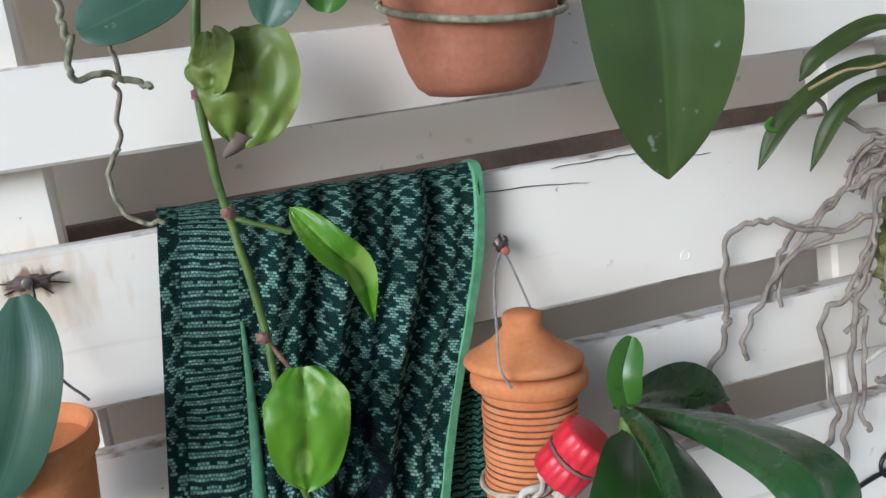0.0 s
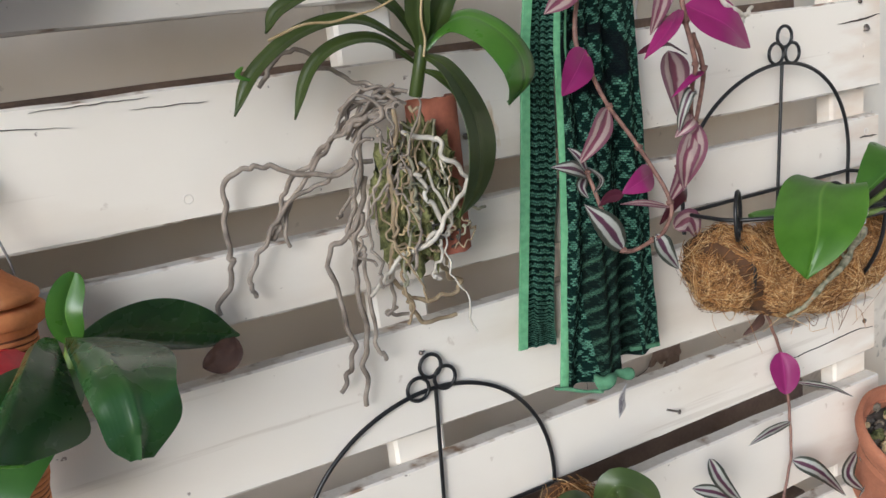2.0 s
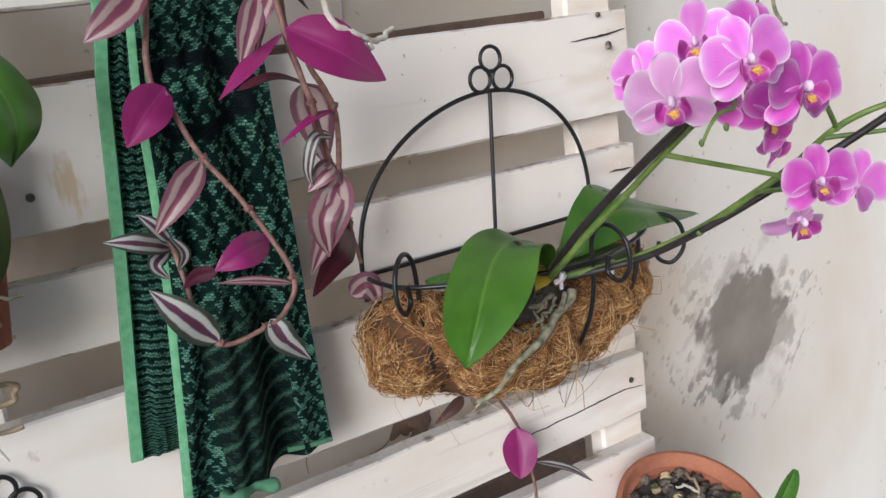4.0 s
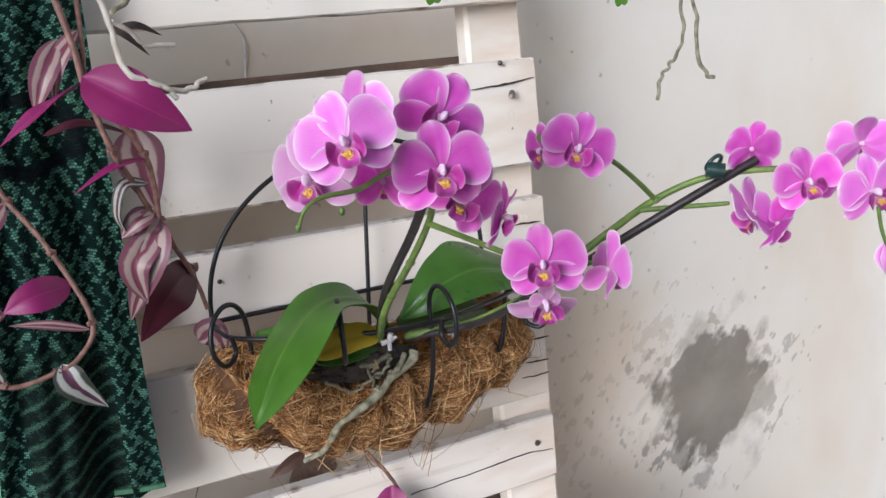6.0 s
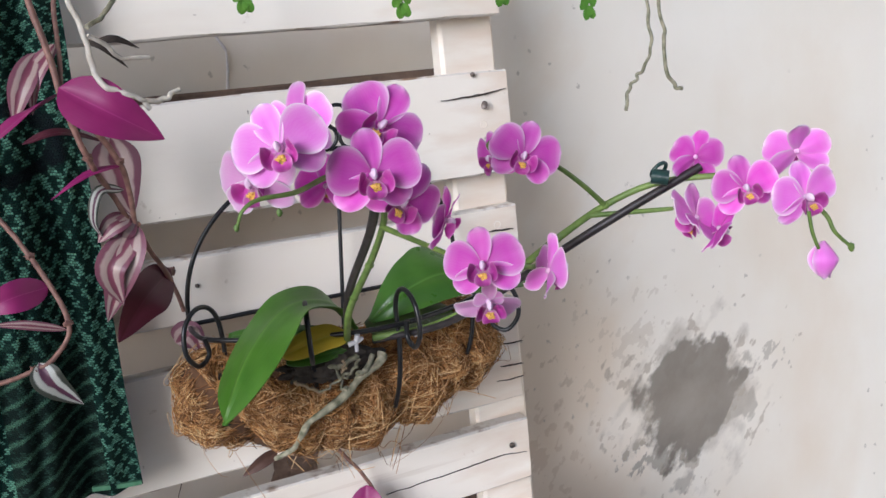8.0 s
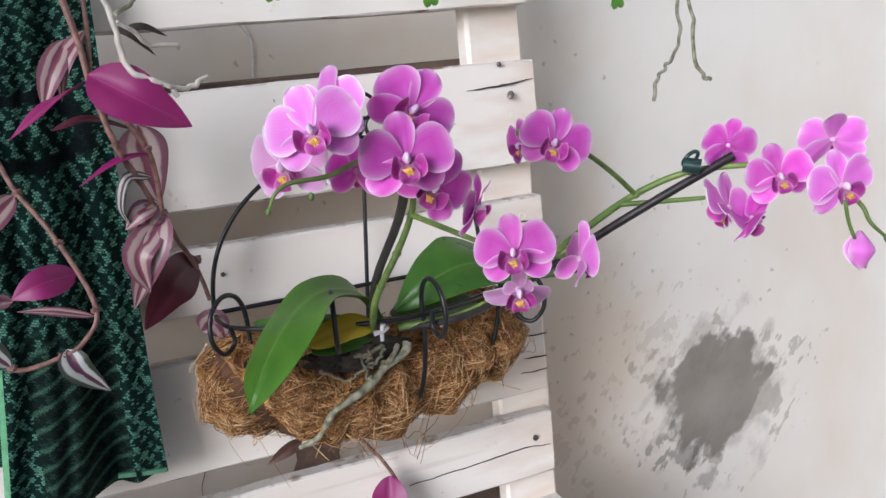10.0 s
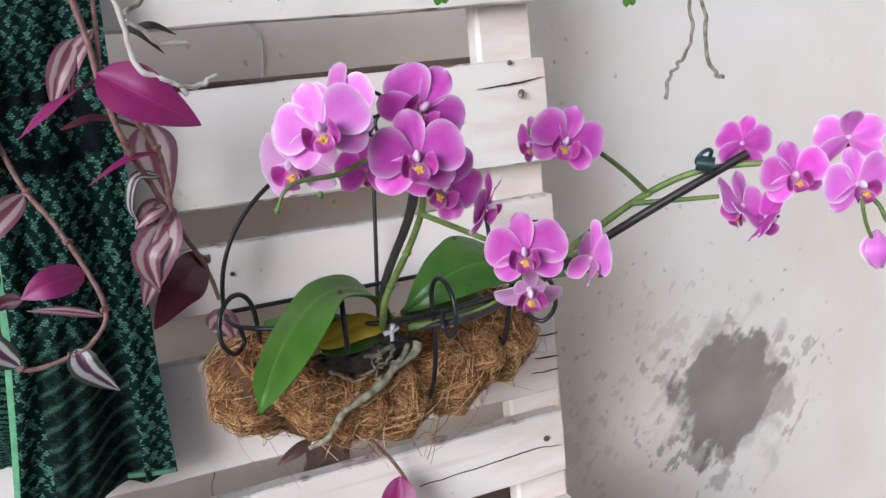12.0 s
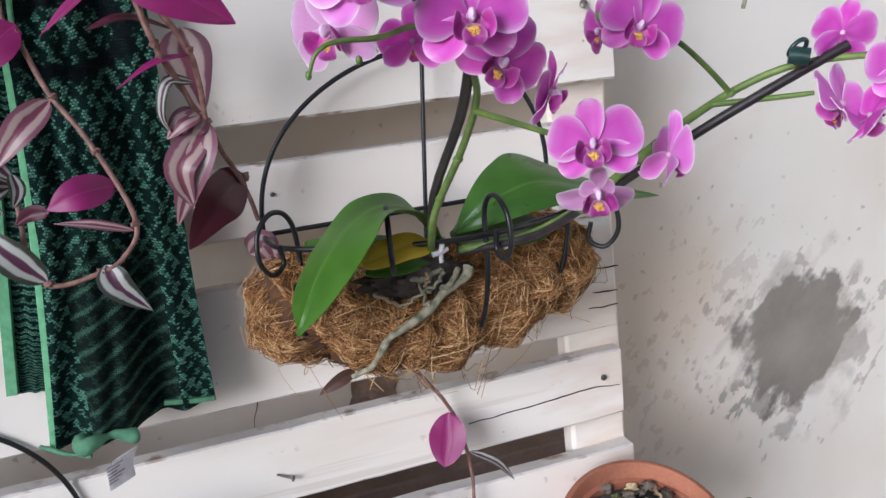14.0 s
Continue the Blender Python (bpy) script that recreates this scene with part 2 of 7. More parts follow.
def make_leaf(name, dark, light, rib, rough=0.32, rib_width=0.035, vein=0.3, speckle=0.0, through_light=0.12, marble=None):
    """A leaf: u runs from base to tip, v from edge to edge."""
    m, ns, ls, b = material(name, rough)
    uv = ns.new("ShaderNodeSeparateXYZ")
    ls.new(coords(ns, "UV"), uv.inputs[0])
    f = noise_tex(ns, ls, 28, 5)
    r = ramp(ns, [(0.3, dark), (0.75, light)])
    ls.new(f, r.inputs[0])
    off = math_node(ns, ls, "ABSOLUTE", math_node(ns, ls, "SUBTRACT", uv.outputs[1], 0.5))
    mid = ramp(ns, [(0.0, grey(1.0)), (rib_width, grey(0.0))])
    ls.new(off, mid.inputs[0])
    c = mix_rgb(ns, ls, math_node(ns, ls, "MULTIPLY", mid.outputs[0], 0.6), r.outputs[0], rib)
    if marble:
        mm = ramp(ns, [(0.56, grey(0.0)), (0.62, grey(1.0))])
        ls.new(noise_tex(ns, ls, 42, 4, None, (1.0, 1.0, 0.5)), mm.inputs[0])
        c = mix_rgb(ns, ls, math_node(ns, ls, "MULTIPLY", mm.outputs[0], 0.7), c, marble)
    if speckle:
        sp = ramp(ns, [(0.70, grey(0.0)), (0.74, grey(1.0))])
        ls.new(noise_tex(ns, ls, 130, 2), sp.inputs[0])
        c = mix_rgb(ns, ls, math_node(ns, ls, "MULTIPLY", sp.outputs[0], speckle), c, (0.55, 0.58, 0.5))
    ls.new(c, b.inputs["Base Color"])
    ls.new(math_node(ns, ls, "ADD", math_node(ns, ls, "MULTIPLY", noise_tex(ns, ls, 60, 4), 0.25), rough - 0.12), b.inputs["Roughness"])
    w = node(ns, "ShaderNodeTexWave", Scale=5.0, Distortion=5.0, Detail=3.0)
    w.bands_direction = "Y"
    ls.new(coords(ns, "UV"), w.inputs["Vector"])
    h = math_node(ns, ls, "ADD", math_node(ns, ls, "MULTIPLY", w.outputs["Fac"], vein * 0.4), math_node(ns, ls, "MULTIPLY", noise_tex(ns, ls, 180, 3), 0.3))
    bump(ns, ls, b, h, 0.18, 0.0008)
    if through_light:
        tr = ns.new("ShaderNodeBsdfTranslucent")
        ls.new(c, tr.inputs["Color"])
        mx = ns.new("ShaderNodeMixShader")
        mx.inputs[0].default_value = through_light
        ls.new(b.outputs[0], mx.inputs[1])
        ls.new(tr.outputs[0], mx.inputs[2])
        ls.new(mx.outputs[0], ns["Material Output"].inputs["Surface"])
    return m


def make_striped(name, edge, band, middle, through_light=0.12):
    """Striped inch-plant leaf: edge, pale band, middle, mirrored about the rib."""
    m, ns, ls, b = material(name, 0.36)
    uv = ns.new("ShaderNodeSeparateXYZ")
    ls.new(coords(ns, "UV"), uv.inputs[0])
    off = math_node(ns, ls, "ABSOLUTE", math_node(ns, ls, "SUBTRACT", uv.outputs[1], 0.5))
    off = math_node(ns, ls, "ADD", off, math_node(ns, ls, "MULTIPLY", math_node(ns, ls, "SUBTRACT", noise_tex(ns, ls, 75, 5), 0.5), 0.20))
    r = ramp(ns, [(0.03, middle), (0.10, middle), (0.15, band), (0.30, band), (0.36, edge), (0.5, edge)])
    ls.new(off, r.inputs[0])
    streak = node(ns, "ShaderNodeTexWave", Scale=16.0, Distortion=2.0)
    streak.bands_direction = "Y"
    ls.new(coords(ns, "UV"), streak.inputs["Vector"])
    c = mix_rgb(ns, ls, 0.10, r.outputs[0], streak.outputs["Fac"], "OVERLAY")
    ls.new(c, b.inputs["Base Color"])
    bump(ns, ls, b, streak.outputs["Fac"], 0.15, 0.0006)
    tr = ns.new("ShaderNodeBsdfTranslucent")
    ls.new(c, tr.inputs["Color"])
    mx = ns.new("ShaderNodeMixShader")
    mx.inputs[0].default_value = through_light
    ls.new(b.outputs[0], mx.inputs[1])
    ls.new(tr.outputs[0], mx.inputs[2])
    ls.new(mx.outputs[0], ns["Material Output"].inputs["Surface"])
    return m


def make_petal(name, core, edge, base):
    m, ns, ls, b = material(name, 0.5)
    uv = ns.new("ShaderNodeSeparateXYZ")
    ls.new(coords(ns, "UV"), uv.inputs[0])
    off = math_node(ns, ls, "ABSOLUTE", math_node(ns, ls, "SUBTRACT", math_node(ns, ls, "MULTIPLY", uv.outputs[1], 2.0), 1.0))
    rim = math_node(ns, ls, "MAXIMUM", off, math_node(ns, ls, "POWER", uv.outputs[0], 1.6))
    rim = math_node(ns, ls, "ADD", rim, math_node(ns, ls, "MULTIPLY", math_node(ns, ls, "SUBTRACT", noise_tex(ns, ls, 90, 3), 0.5), 0.16))
    soft = lambda k: tuple((1 - k) * p + k * q for p, q in zip(core, edge))
    r = ramp(ns, [(0.0, soft(0.10)), (0.45, core), (0.72, soft(0.14)), (0.88, soft(0.44)), (0.97, soft(0.97))])
    ls.new(rim, r.inputs[0])
    wv = node(ns, "ShaderNodeTexWave", Scale=4.5, Distortion=9.0, Detail=4.0)
    wv.bands_direction = "Y"
    ls.new(coords(ns, "UV"), wv.inputs["Vector"])
    c = mix_rgb(ns, ls, 0.035, r.outputs[0], wv.outputs["Fac"], "OVERLAY")
    root = ramp(ns, [(0.0, grey(1.0)), (0.28, grey(0.0))])
    ls.new(uv.outputs[0], root.inputs[0])
    c = mix_rgb(ns, ls, math_node(ns, ls, "MULTIPLY", root.outputs[0], 0.6), c, base)
    tone = ns.new("ShaderNodeHueSaturation")
    rnd = ns.new("ShaderNodeObjectInfo").outputs["Random"]
    ls.new(math_node(ns, ls, "ADD", math_node(ns, ls, "MULTIPLY", rnd, 0.42), 0.76), tone.inputs["Value"])
    ls.new(c, tone.inputs["Color"])
    ls.new(tone.outputs[0], b.inputs["Base Color"])
    bump(ns, ls, b, wv.outputs["Fac"], 0.05, 0.0005)
    tr = ns.new("ShaderNodeBsdfTranslucent")
    ls.new(tone.outputs[0], tr.inputs["Color"])
    mx = ns.new("ShaderNodeMixShader")
    mx.inputs[0].default_value = 0.38
    ls.new(b.outputs[0], mx.inputs[1])
    ls.new(tr.outputs[0], mx.inputs[2])
    ls.new(mx.outputs[0], ns["Material Output"].inputs["Surface"])
    return m


def make_knit(name, band, loop=None, slant=None, share=0.0, motif=(0.0130, 0.0150), tones=((0.003, 0.010, 0.011), (0.028, 0.105, 0.078), (0.36, 0.58, 0.45))):
    """Two-tone knitted cloth, stitch by stitch: u and v in metres; pale stitches in small motifs on a dark blue-green ground.
    band: width of the striped border; share: more (+) or fewer (-) pale stitches;
    loop: a black ring worked into the cloth, its middle from the cloth's own origin and its radii;
    slant: height below the origin where broad slanting stripes begin."""
    m, ns, ls, b = material(name, 0.95)
    b.inputs["Specular IOR Level"].default_value = 0.15
    uvc = coords(ns, "UV")
    uv = ns.new("ShaderNodeSeparateXYZ")
    ls.new(uvc, uv.inputs[0])
    wide, high = 0.0026, 0.0016
    stray = math_node(ns, ls, "MULTIPLY", math_node(ns, ls, "SUBTRACT", noise_tex(ns, ls, 55, 3, uvc), 0.5), 0.0030)
    u = math_node(ns, ls, "ADD", uv.outputs[0], stray)
    v = math_node(ns, ls, "ADD", uv.outputs[1], math_node(ns, ls, "MULTIPLY", math_node(ns, ls, "SUBTRACT", noise_tex(ns, ls, 38, 3, uvc), 0.5), 0.0042))
    un, vn = math_node(ns, ls, "DIVIDE", u, wide), math_node(ns, ls, "DIVIDE", v, high)
    cv = math_node(ns, ls, "FLOOR", vn)
    un = math_node(ns, ls, "ADD", un, math_node(ns, ls, "MULTIPLY", math_node(ns, ls, "MODULO", cv, 2.0), 0.5))
    cu = math_node(ns, ls, "FLOOR", un)
    cell = ns.new("ShaderNodeCombineXYZ")
    ls.new(cu, cell.inputs[0])
    ls.new(cv, cell.inputs[1])
    chance = ns.new("ShaderNodeTexWhiteNoise")
    chance.noise_dimensions = "2D"
    ls.new(cell.outputs[0], chance.inputs["Vector"])
    dice = math_node(ns, ls, "SUBTRACT", chance.outputs["Value"], 0.5)
    su = math_node(ns, ls, "SINE", math_node(ns, ls, "MULTIPLY", cu, 2 * math.pi * wide / motif[0]))
    sv = math_node(ns, ls, "SINE", math_node(ns, ls, "MULTIPLY", cv, 2 * math.pi * high / motif[1]))
    stars = math_node(ns, ls, "MULTIPLY", su, sv)
    patchy = math_node(ns, ls, "SUBTRACT", noise_tex(ns, ls, 70, 3, uvc), 0.5)
    body = math_node(ns, ls, "ADD", math_node(ns, ls, "MULTIPLY", stars, 0.62), math_node(ns, ls, "ADD", math_node(ns, ls, "MULTIPLY", dice, 0.55), math_node(ns, ls, "MULTIPLY", patchy, 1.5)))
    lines = math_node(ns, ls, "SINE", math_node(ns, ls, "MULTIPLY", cv, 2 * math.pi / 3.0))
    stripe = math_node(ns, ls, "ADD", math_node(ns, ls, "ADD", math_node(ns, ls, "MULTIPLY", lines, 0.85), math_node(ns, ls, "MULTIPLY", dice, 0.22)),
                       math_node(ns, ls, "SUBTRACT", 0.30, math_node(ns, ls, "MULTIPLY", math_node(ns, ls, "GREATER_THAN", stars, 0.55), 0.8)))
    inside = math_node(ns, ls, "MULTIPLY", math_node(ns, ls, "LESS_THAN", uv.outputs[0], band), math_node(ns, ls, "GREATER_THAN", uv.outputs[0], 0.014 if band < 0.5 else 0.0))
    pat = ns.new("ShaderNodeMix")
    ls.new(inside, pat.inputs[0])
    ls.new(body, pat.inputs[2])
    ls.new(stripe, pat.inputs[3])
    on = ramp(ns, [(0.47 - 0.5 * share, grey(0.0)), (0.56 - 0.5 * share, grey(1.0))])
    ls.new(math_node(ns, ls, "ADD", math_node(ns, ls, "MULTIPLY", pat.outputs[0], 0.5), 0.45), on.inputs[0])

    def hump(n, power):
        d = math_node(ns, ls, "ABSOLUTE", math_node(ns, ls, "SUBTRACT", math_node(ns, ls, "MULTIPLY", math_node(ns, ls, "FRACT", n), 2.0), 1.0))
        return math_node(ns, ls, "SUBTRACT", 1.0, math_node(ns, ls, "POWER", d, power))

    stitch = math_node(ns, ls, "MULTIPLY", hump(un, 5.0), hump(vn, 2.5))
    fuzz = math_node(ns, ls, "SUBTRACT", noise_tex(ns, ls, 900, 3, uvc), 0.5)
    thread = mix_rgb(ns, ls, math_node(ns, ls, "ADD", math_node(ns, ls, "MULTIPLY", chance.outputs["Value"], 0.55), math_node(ns, ls, "ADD", 0.32, fuzz)), tones[1], tones[2])
    ground = mix_rgb(ns, ls, math_node(ns, ls, "MULTIPLY", stitch, math_node(ns, ls, "ADD", 0.30, fuzz)), tones[0], tones[1])
    cover = math_node(ns, ls, "MULTIPLY", on.outputs[0], math_node(ns, ls, "ADD", math_node(ns, ls, "MULTIPLY", stitch, 0.85), 0.12))
    colour = mix_rgb(ns, ls, cover, ground, thread)
    grain = fuzz
    if slant:
        at = ns.new("ShaderNodeSeparateXYZ")
        ls.new(coords(ns), at.inputs[0])
        lean = math_node(ns, ls, "SUBTRACT", at.outputs[2], math_node(ns, ls, "MULTIPLY", at.outputs[0], 0.55))
        lean = math_node(ns, ls, "ADD", lean, math_node(ns, ls, "MULTIPLY", patchy, 0.004))
        bands = ramp(ns, [(0.54, grey(0.0)), (0.92, grey(1.0))])
        ls.new(math_node(ns, ls, "ADD", math_node(ns, ls, "MULTIPLY", math_node(ns, ls, "SINE", math_node(ns, ls, "MULTIPLY", lean, 2 * math.pi / 0.0130)), 0.5), math_node(ns, ls, "ADD", math_node(ns, ls, "MULTIPLY", grain, 1.3), 0.32)), bands.inputs[0])
        low = ramp(ns, [(0.0, grey(0.0)), (0.03, grey(1.0))])
        ls.new(math_node(ns, ls, "SUBTRACT", slant, at.outputs[2]), low.inputs[0])
        field = math_node(ns, ls, "MULTIPLY", low.outputs[0], math_node(ns, ls, "MULTIPLY", math_node(ns, ls, "GREATER_THAN", at.outputs[0], -0.018), math_node(ns, ls, "LESS_THAN", at.outputs[0], 0.042)))
        striped = mix_rgb(ns, ls, bands.outputs[0], (0.004, 0.010, 0.008), (0.060, 0.135, 0.085))
        colour = mix_rgb(ns, ls, math_node(ns, ls, "MULTIPLY", field, 0.88), colour, striped)
    if loop:
        mp = ns.new("ShaderNodeMapping")
        mp.inputs["Location"].default_value = (-loop[0] / loop[2], 0, -loop[1] / loop[3])
        mp.inputs["Scale"].default_value = (1 / loop[2], 0, 1 / loop[3])
        ls.new(coords(ns), mp.inputs["Vector"])
        ln = ns.new("ShaderNodeVectorMath")
        ln.operation = "LENGTH"
        ls.new(mp.outputs[0], ln.inputs[0])
        rim = math_node(ns, ls, "ABSOLUTE", math_node(ns, ls, "SUBTRACT", math_node(ns, ls, "ADD", ln.outputs["Value"], math_node(ns, ls, "MULTIPLY", patchy, 0.5)), 1.0))
        black = ramp(ns, [(0.15, grey(0.97)), (0.27, grey(0.0))])
        ls.new(rim, black.inputs[0])
        colour = mix_rgb(ns, ls, black.outputs[0], colour, (0.003, 0.006, 0.008))
    ls.new(colour, b.inputs["Base Color"])
    bump(ns, ls, b, math_node(ns, ls, "ADD", math_node(ns, ls, "ADD", math_node(ns, ls, "MULTIPLY", stitch, 0.7), cover), fuzz), 0.7, 0.0012)
    return m


def make_fibre():
    """Loose coconut fibre: every strand has its own brown."""
    m, ns, ls, b = material("coconut_strands", 0.75)
    r = ramp(ns, [(0.0, (0.11, 0.046, 0.014)), (0.3, (0.29, 0.13, 0.036)), (0.70, (0.56, 0.285, 0.085)), (1.0, (0.82, 0.60, 0.30))])
    ls.new(ns.new("ShaderNodeNewGeometry").outputs["Random Per Island"], r.inputs[0])
    ls.new(mix_rgb(ns, ls, 0.3, r.outputs[0], noise_tex(ns, ls, 90, 4), "OVERLAY"), b.inputs["Base Color"])
    return m


FIBRE = make_fibre()
PLASTER = make_plaster()
WHITE = make_white_paint()
BARE_WOOD = mottled("bare_brown_wood", (0.105, 0.075, 0.060), (0.21, 0.150, 0.118), 18, 0.8)
BARE_WALL = mottled("bare_brown_plaster", (0.20, 0.135, 0.10), (0.30, 0.215, 0.165), 30, 0.85)
EDGE = mottled("worn_slat_edge", (0.26, 0.17, 0.11), (0.72, 0.68, 0.62), 45, 0.75, 0, 0.5, 200, (0.31, 0.46))
CRACK = mottled("dark_split_wood", (0.02, 0.014, 0.01), (0.06, 0.045, 0.035), 60, 0.9)
CLAY = make_terracotta("terracotta", (0.50, 0.165, 0.052), (0.63, 0.255, 0.092))
CLAY_SHADE = mottled("shaded_groove", (0.10, 0.035, 0.016), (0.20, 0.075, 0.032), 90, 0.95)
CLAY_DARK = make_terracotta("weathered_terracotta", (0.32, 0.12, 0.065), (0.46, 0.19, 0.105))
CLAY_RED = make_terracotta("red_clay", (0.19, 0.060, 0.036), (0.40, 0.135, 0.075))
WIRE = mottled("black_coated_wire", (0.008, 0.008, 0.009), (0.016, 0.016, 0.017), 80, 0.35)
STEEL = mottled("rusty_steel", (0.10, 0.075, 0.06), (0.22, 0.19, 0.17), 200, 0.5, 0.8)
TWINE = mottled("grey_twine", (0.22, 0.21, 0.20), (0.38, 0.36, 0.34), 200, 0.9)
COCO_SHADE = mottled("shaded_coconut_fibre", (0.050, 0.022, 0.009), (0.12, 0.056, 0.020), 60, 0.9)
PHAL = make_leaf("moth_orchid_leaf", (0.042, 0.117, 0.013), (0.080, 0.200, 0.023), (0.14, 0.29, 0.052), 0.31, 0.03)
# lighter copy of PHAL: sunlight on the drooping leaf put into its colour
PHAL_SUNLIT = make_leaf("sunlit_orchid_leaf", (0.055, 0.150, 0.013), (0.105, 0.250, 0.025), (0.19, 0.36, 0.06), 0.36, 0.03, through_light=0.2)
PHAL_DARK = make_leaf("dark_orchid_leaf", (0.018, 0.055, 0.016), (0.035, 0.095, 0.024), (0.06, 0.14, 0.04), 0.27, 0.03, speckle=0.10, through_light=0.04)
PHAL_MID = make_leaf("mid_green_orchid_leaf", (0.046, 0.076, 0.018), (0.078, 0.118, 0.029), (0.09, 0.14, 0.04), 0.40, 0.03, speckle=0.35, through_light=0.08)
PHAL_DEEP = make_leaf("deep_green_orchid_leaf", (0.028, 0.085, 0.016), (0.052, 0.140, 0.026), (0.09, 0.20, 0.045), 0.33, 0.03, speckle=0.08)
PHAL_NEW = make_leaf("new_orchid_leaf", (0.07, 0.20, 0.02), (0.11, 0.27, 0.03), (0.16, 0.33, 0.06), 0.3)
VANDA = make_leaf("strap_orchid_leaf", (0.030, 0.050, 0.008), (0.068, 0.102, 0.017), (0.075, 0.12, 0.03), 0.45, 0.05)
POTHOS = make_leaf("devils_ivy_leaf", (0.095, 0.255, 0.008), (0.18, 0.36, 0.02), (0.22, 0.38, 0.05), 0.36, 0.02, 0.0, through_light=0.25, marble=(0.34, 0.50, 0.10))
POTHOS_OLD = make_leaf("ageing_ivy_leaf", (0.15, 0.225, 0.03), (0.29, 0.36, 0.075), (0.33, 0.39, 0.11), 0.42, 0.02, 0.0, through_light=0.2, marble=(0.36, 0.33, 0.09))
BLUE_LEAF = make_leaf("blue_green_leaf", (0.040, 0.095, 0.060), (0.075, 0.150, 0.095), (0.10, 0.18, 0.12), 0.4, 0.03, speckle=0.2)
FERN = make_leaf("fern_leaflet", (0.10, 0.28, 0.02), (0.17, 0.38, 0.04), (0.20, 0.40, 0.06), 0.5, through_light=0.3)
YELLOW = make_leaf("yellowed_leaf", (0.66, 0.46, 0.03), (0.80, 0.62, 0.05), (0.7, 0.58, 0.10), 0.45)
TRAD_GREEN = make_striped("striped_green_leaf", (0.050, 0.055, 0.040), (0.46, 0.47, 0.42), (0.10, 0.035, 0.065))
TRAD_PINK = make_striped("striped_pink_leaf", (0.22, 0.078, 0.115), (0.45, 0.345, 0.31), (0.20, 0.055, 0.09), 0.16)
TRAD_MAUVE = make_striped("striped_mauve_leaf", (0.20, 0.080, 0.115), (0.46, 0.355, 0.33), (0.19, 0.060, 0.09), 0.2)
MAGENTA = make_leaf("magenta_leaf_underside", (0.23, 0.012, 0.11), (0.34, 0.024, 0.17), (0.46, 0.06, 0.26), 0.42, 0.02, through_light=0.2)
MAROON = make_leaf("maroon_leaf_underside", (0.065, 0.010, 0.022), (0.115, 0.018, 0.04), (0.15, 0.03, 0.06), 0.42, 0.02)
PETAL = make_petal("magenta_petal", (0.79, 0.115, 0.68), (0.96, 0.70, 0.93), (0.66, 0.10, 0.50))
# paler petal colour; on the foremost blossom it holds the sunlight
PETAL_PALE = make_petal("pale_pink_petal", (0.85, 0.25, 0.80), (0.98, 0.85, 0.96), (0.86, 0.48, 0.78))
PETAL_WHITE = make_petal("whitish_pink_petal", (0.88, 0.46, 0.82), (0.99, 0.92, 0.98), (0.90, 0.60, 0.84))
LIP = make_petal("deep_magenta_lip", (0.56, 0.055, 0.42), (0.80, 0.36, 0.70), (0.93, 0.80, 0.80))
CALLUS = mottled("yellow_callus", (0.72, 0.33, 0.03), (0.86, 0.62, 0.16), 400, 0.5)
COLUMN = mottled("white_pink_column", (0.75, 0.50, 0.72), (0.88, 0.78, 0.86), 200, 0.45)
STEM = mottled("green_flower_stalk", (0.085, 0.15, 0.025), (0.19, 0.28, 0.06), 90, 0.5)
STEM_TRAD = mottled("pinkish_brown_stem", (0.13, 0.062, 0.050), (0.30, 0.165, 0.125), 150, 0.6)
STEM_IVY = mottled("green_vine_stem", (0.055, 0.11, 0.018), (0.13, 0.20, 0.035), 80, 0.5)
STAKE = mottled("dark_plastic_stake", (0.018, 0.014, 0.014), (0.035, 0.028, 0.028), 120, 0.45)
CLIP = mottled("dark_green_clip", (0.015, 0.04, 0.035), (0.03, 0.07, 0.06), 100, 0.3)
ROOT = mottled("grey_aerial_root", (0.155, 0.124, 0.098), (0.38, 0.325, 0.268), 70, 0.8)
ROOT_WHITE = mottled("pale_aerial_root", (0.42, 0.38, 0.31), (0.66, 0.62, 0.54), 80, 0.8)
ROOT_TAN = mottled("tan_aerial_root", (0.22, 0.16, 0.09), (0.42, 0.33, 0.21), 80, 0.8)
ROOT_GREEN = mottled("greenish_aerial_root", (0.11, 0.115, 0.065), (0.40, 0.37, 0.26), 170, 0.75, 0, 0.6)
MOSS = mottled("mossy_cork", (0.040, 0.050, 0.014), (0.29, 0.29, 0.11), 70, 0.95, 0, 0.9, 300, depth=0.003)
BARK = mottled("bark_chips", (0.022, 0.018, 0.015), (0.085, 0.070, 0.056), 70, 0.9, 0, 0.8, 300)
CHIP = mottled("grey_bark_chips", (0.075, 0.062, 0.048), (0.20, 0.165, 0.12), 70, 0.9, 0, 0.8, 300)
DRY = mottled("dry_husk", (0.40, 0.29, 0.14), (0.60, 0.48, 0.28), 80, 0.85)
RAFFIA = mottled("raffia", (0.42, 0.33, 0.22), (0.60, 0.50, 0.37), 120, 0.8)
RED = mottled("red_plastic", (0.55, 0.018, 0.035), (0.66, 0.035, 0.055), 60, 0.38)
TRIM = mottled("light_green_trim", (0.11, 0.31, 0.15), (0.17, 0.41, 0.21), 160, 0.9)
LABEL = mottled("white_fabric_label", (0.62, 0.60, 0.60), (0.78, 0.76, 0.76), 120, 0.8)
PRINT = mottled("faded_print", (0.22, 0.20, 0.24), (0.38, 0.34, 0.38), 200, 0.8)
WITHERED = mottled("withered_leaf", (0.045, 0.020, 0.014), (0.11, 0.055, 0.038), 50, 0.7)
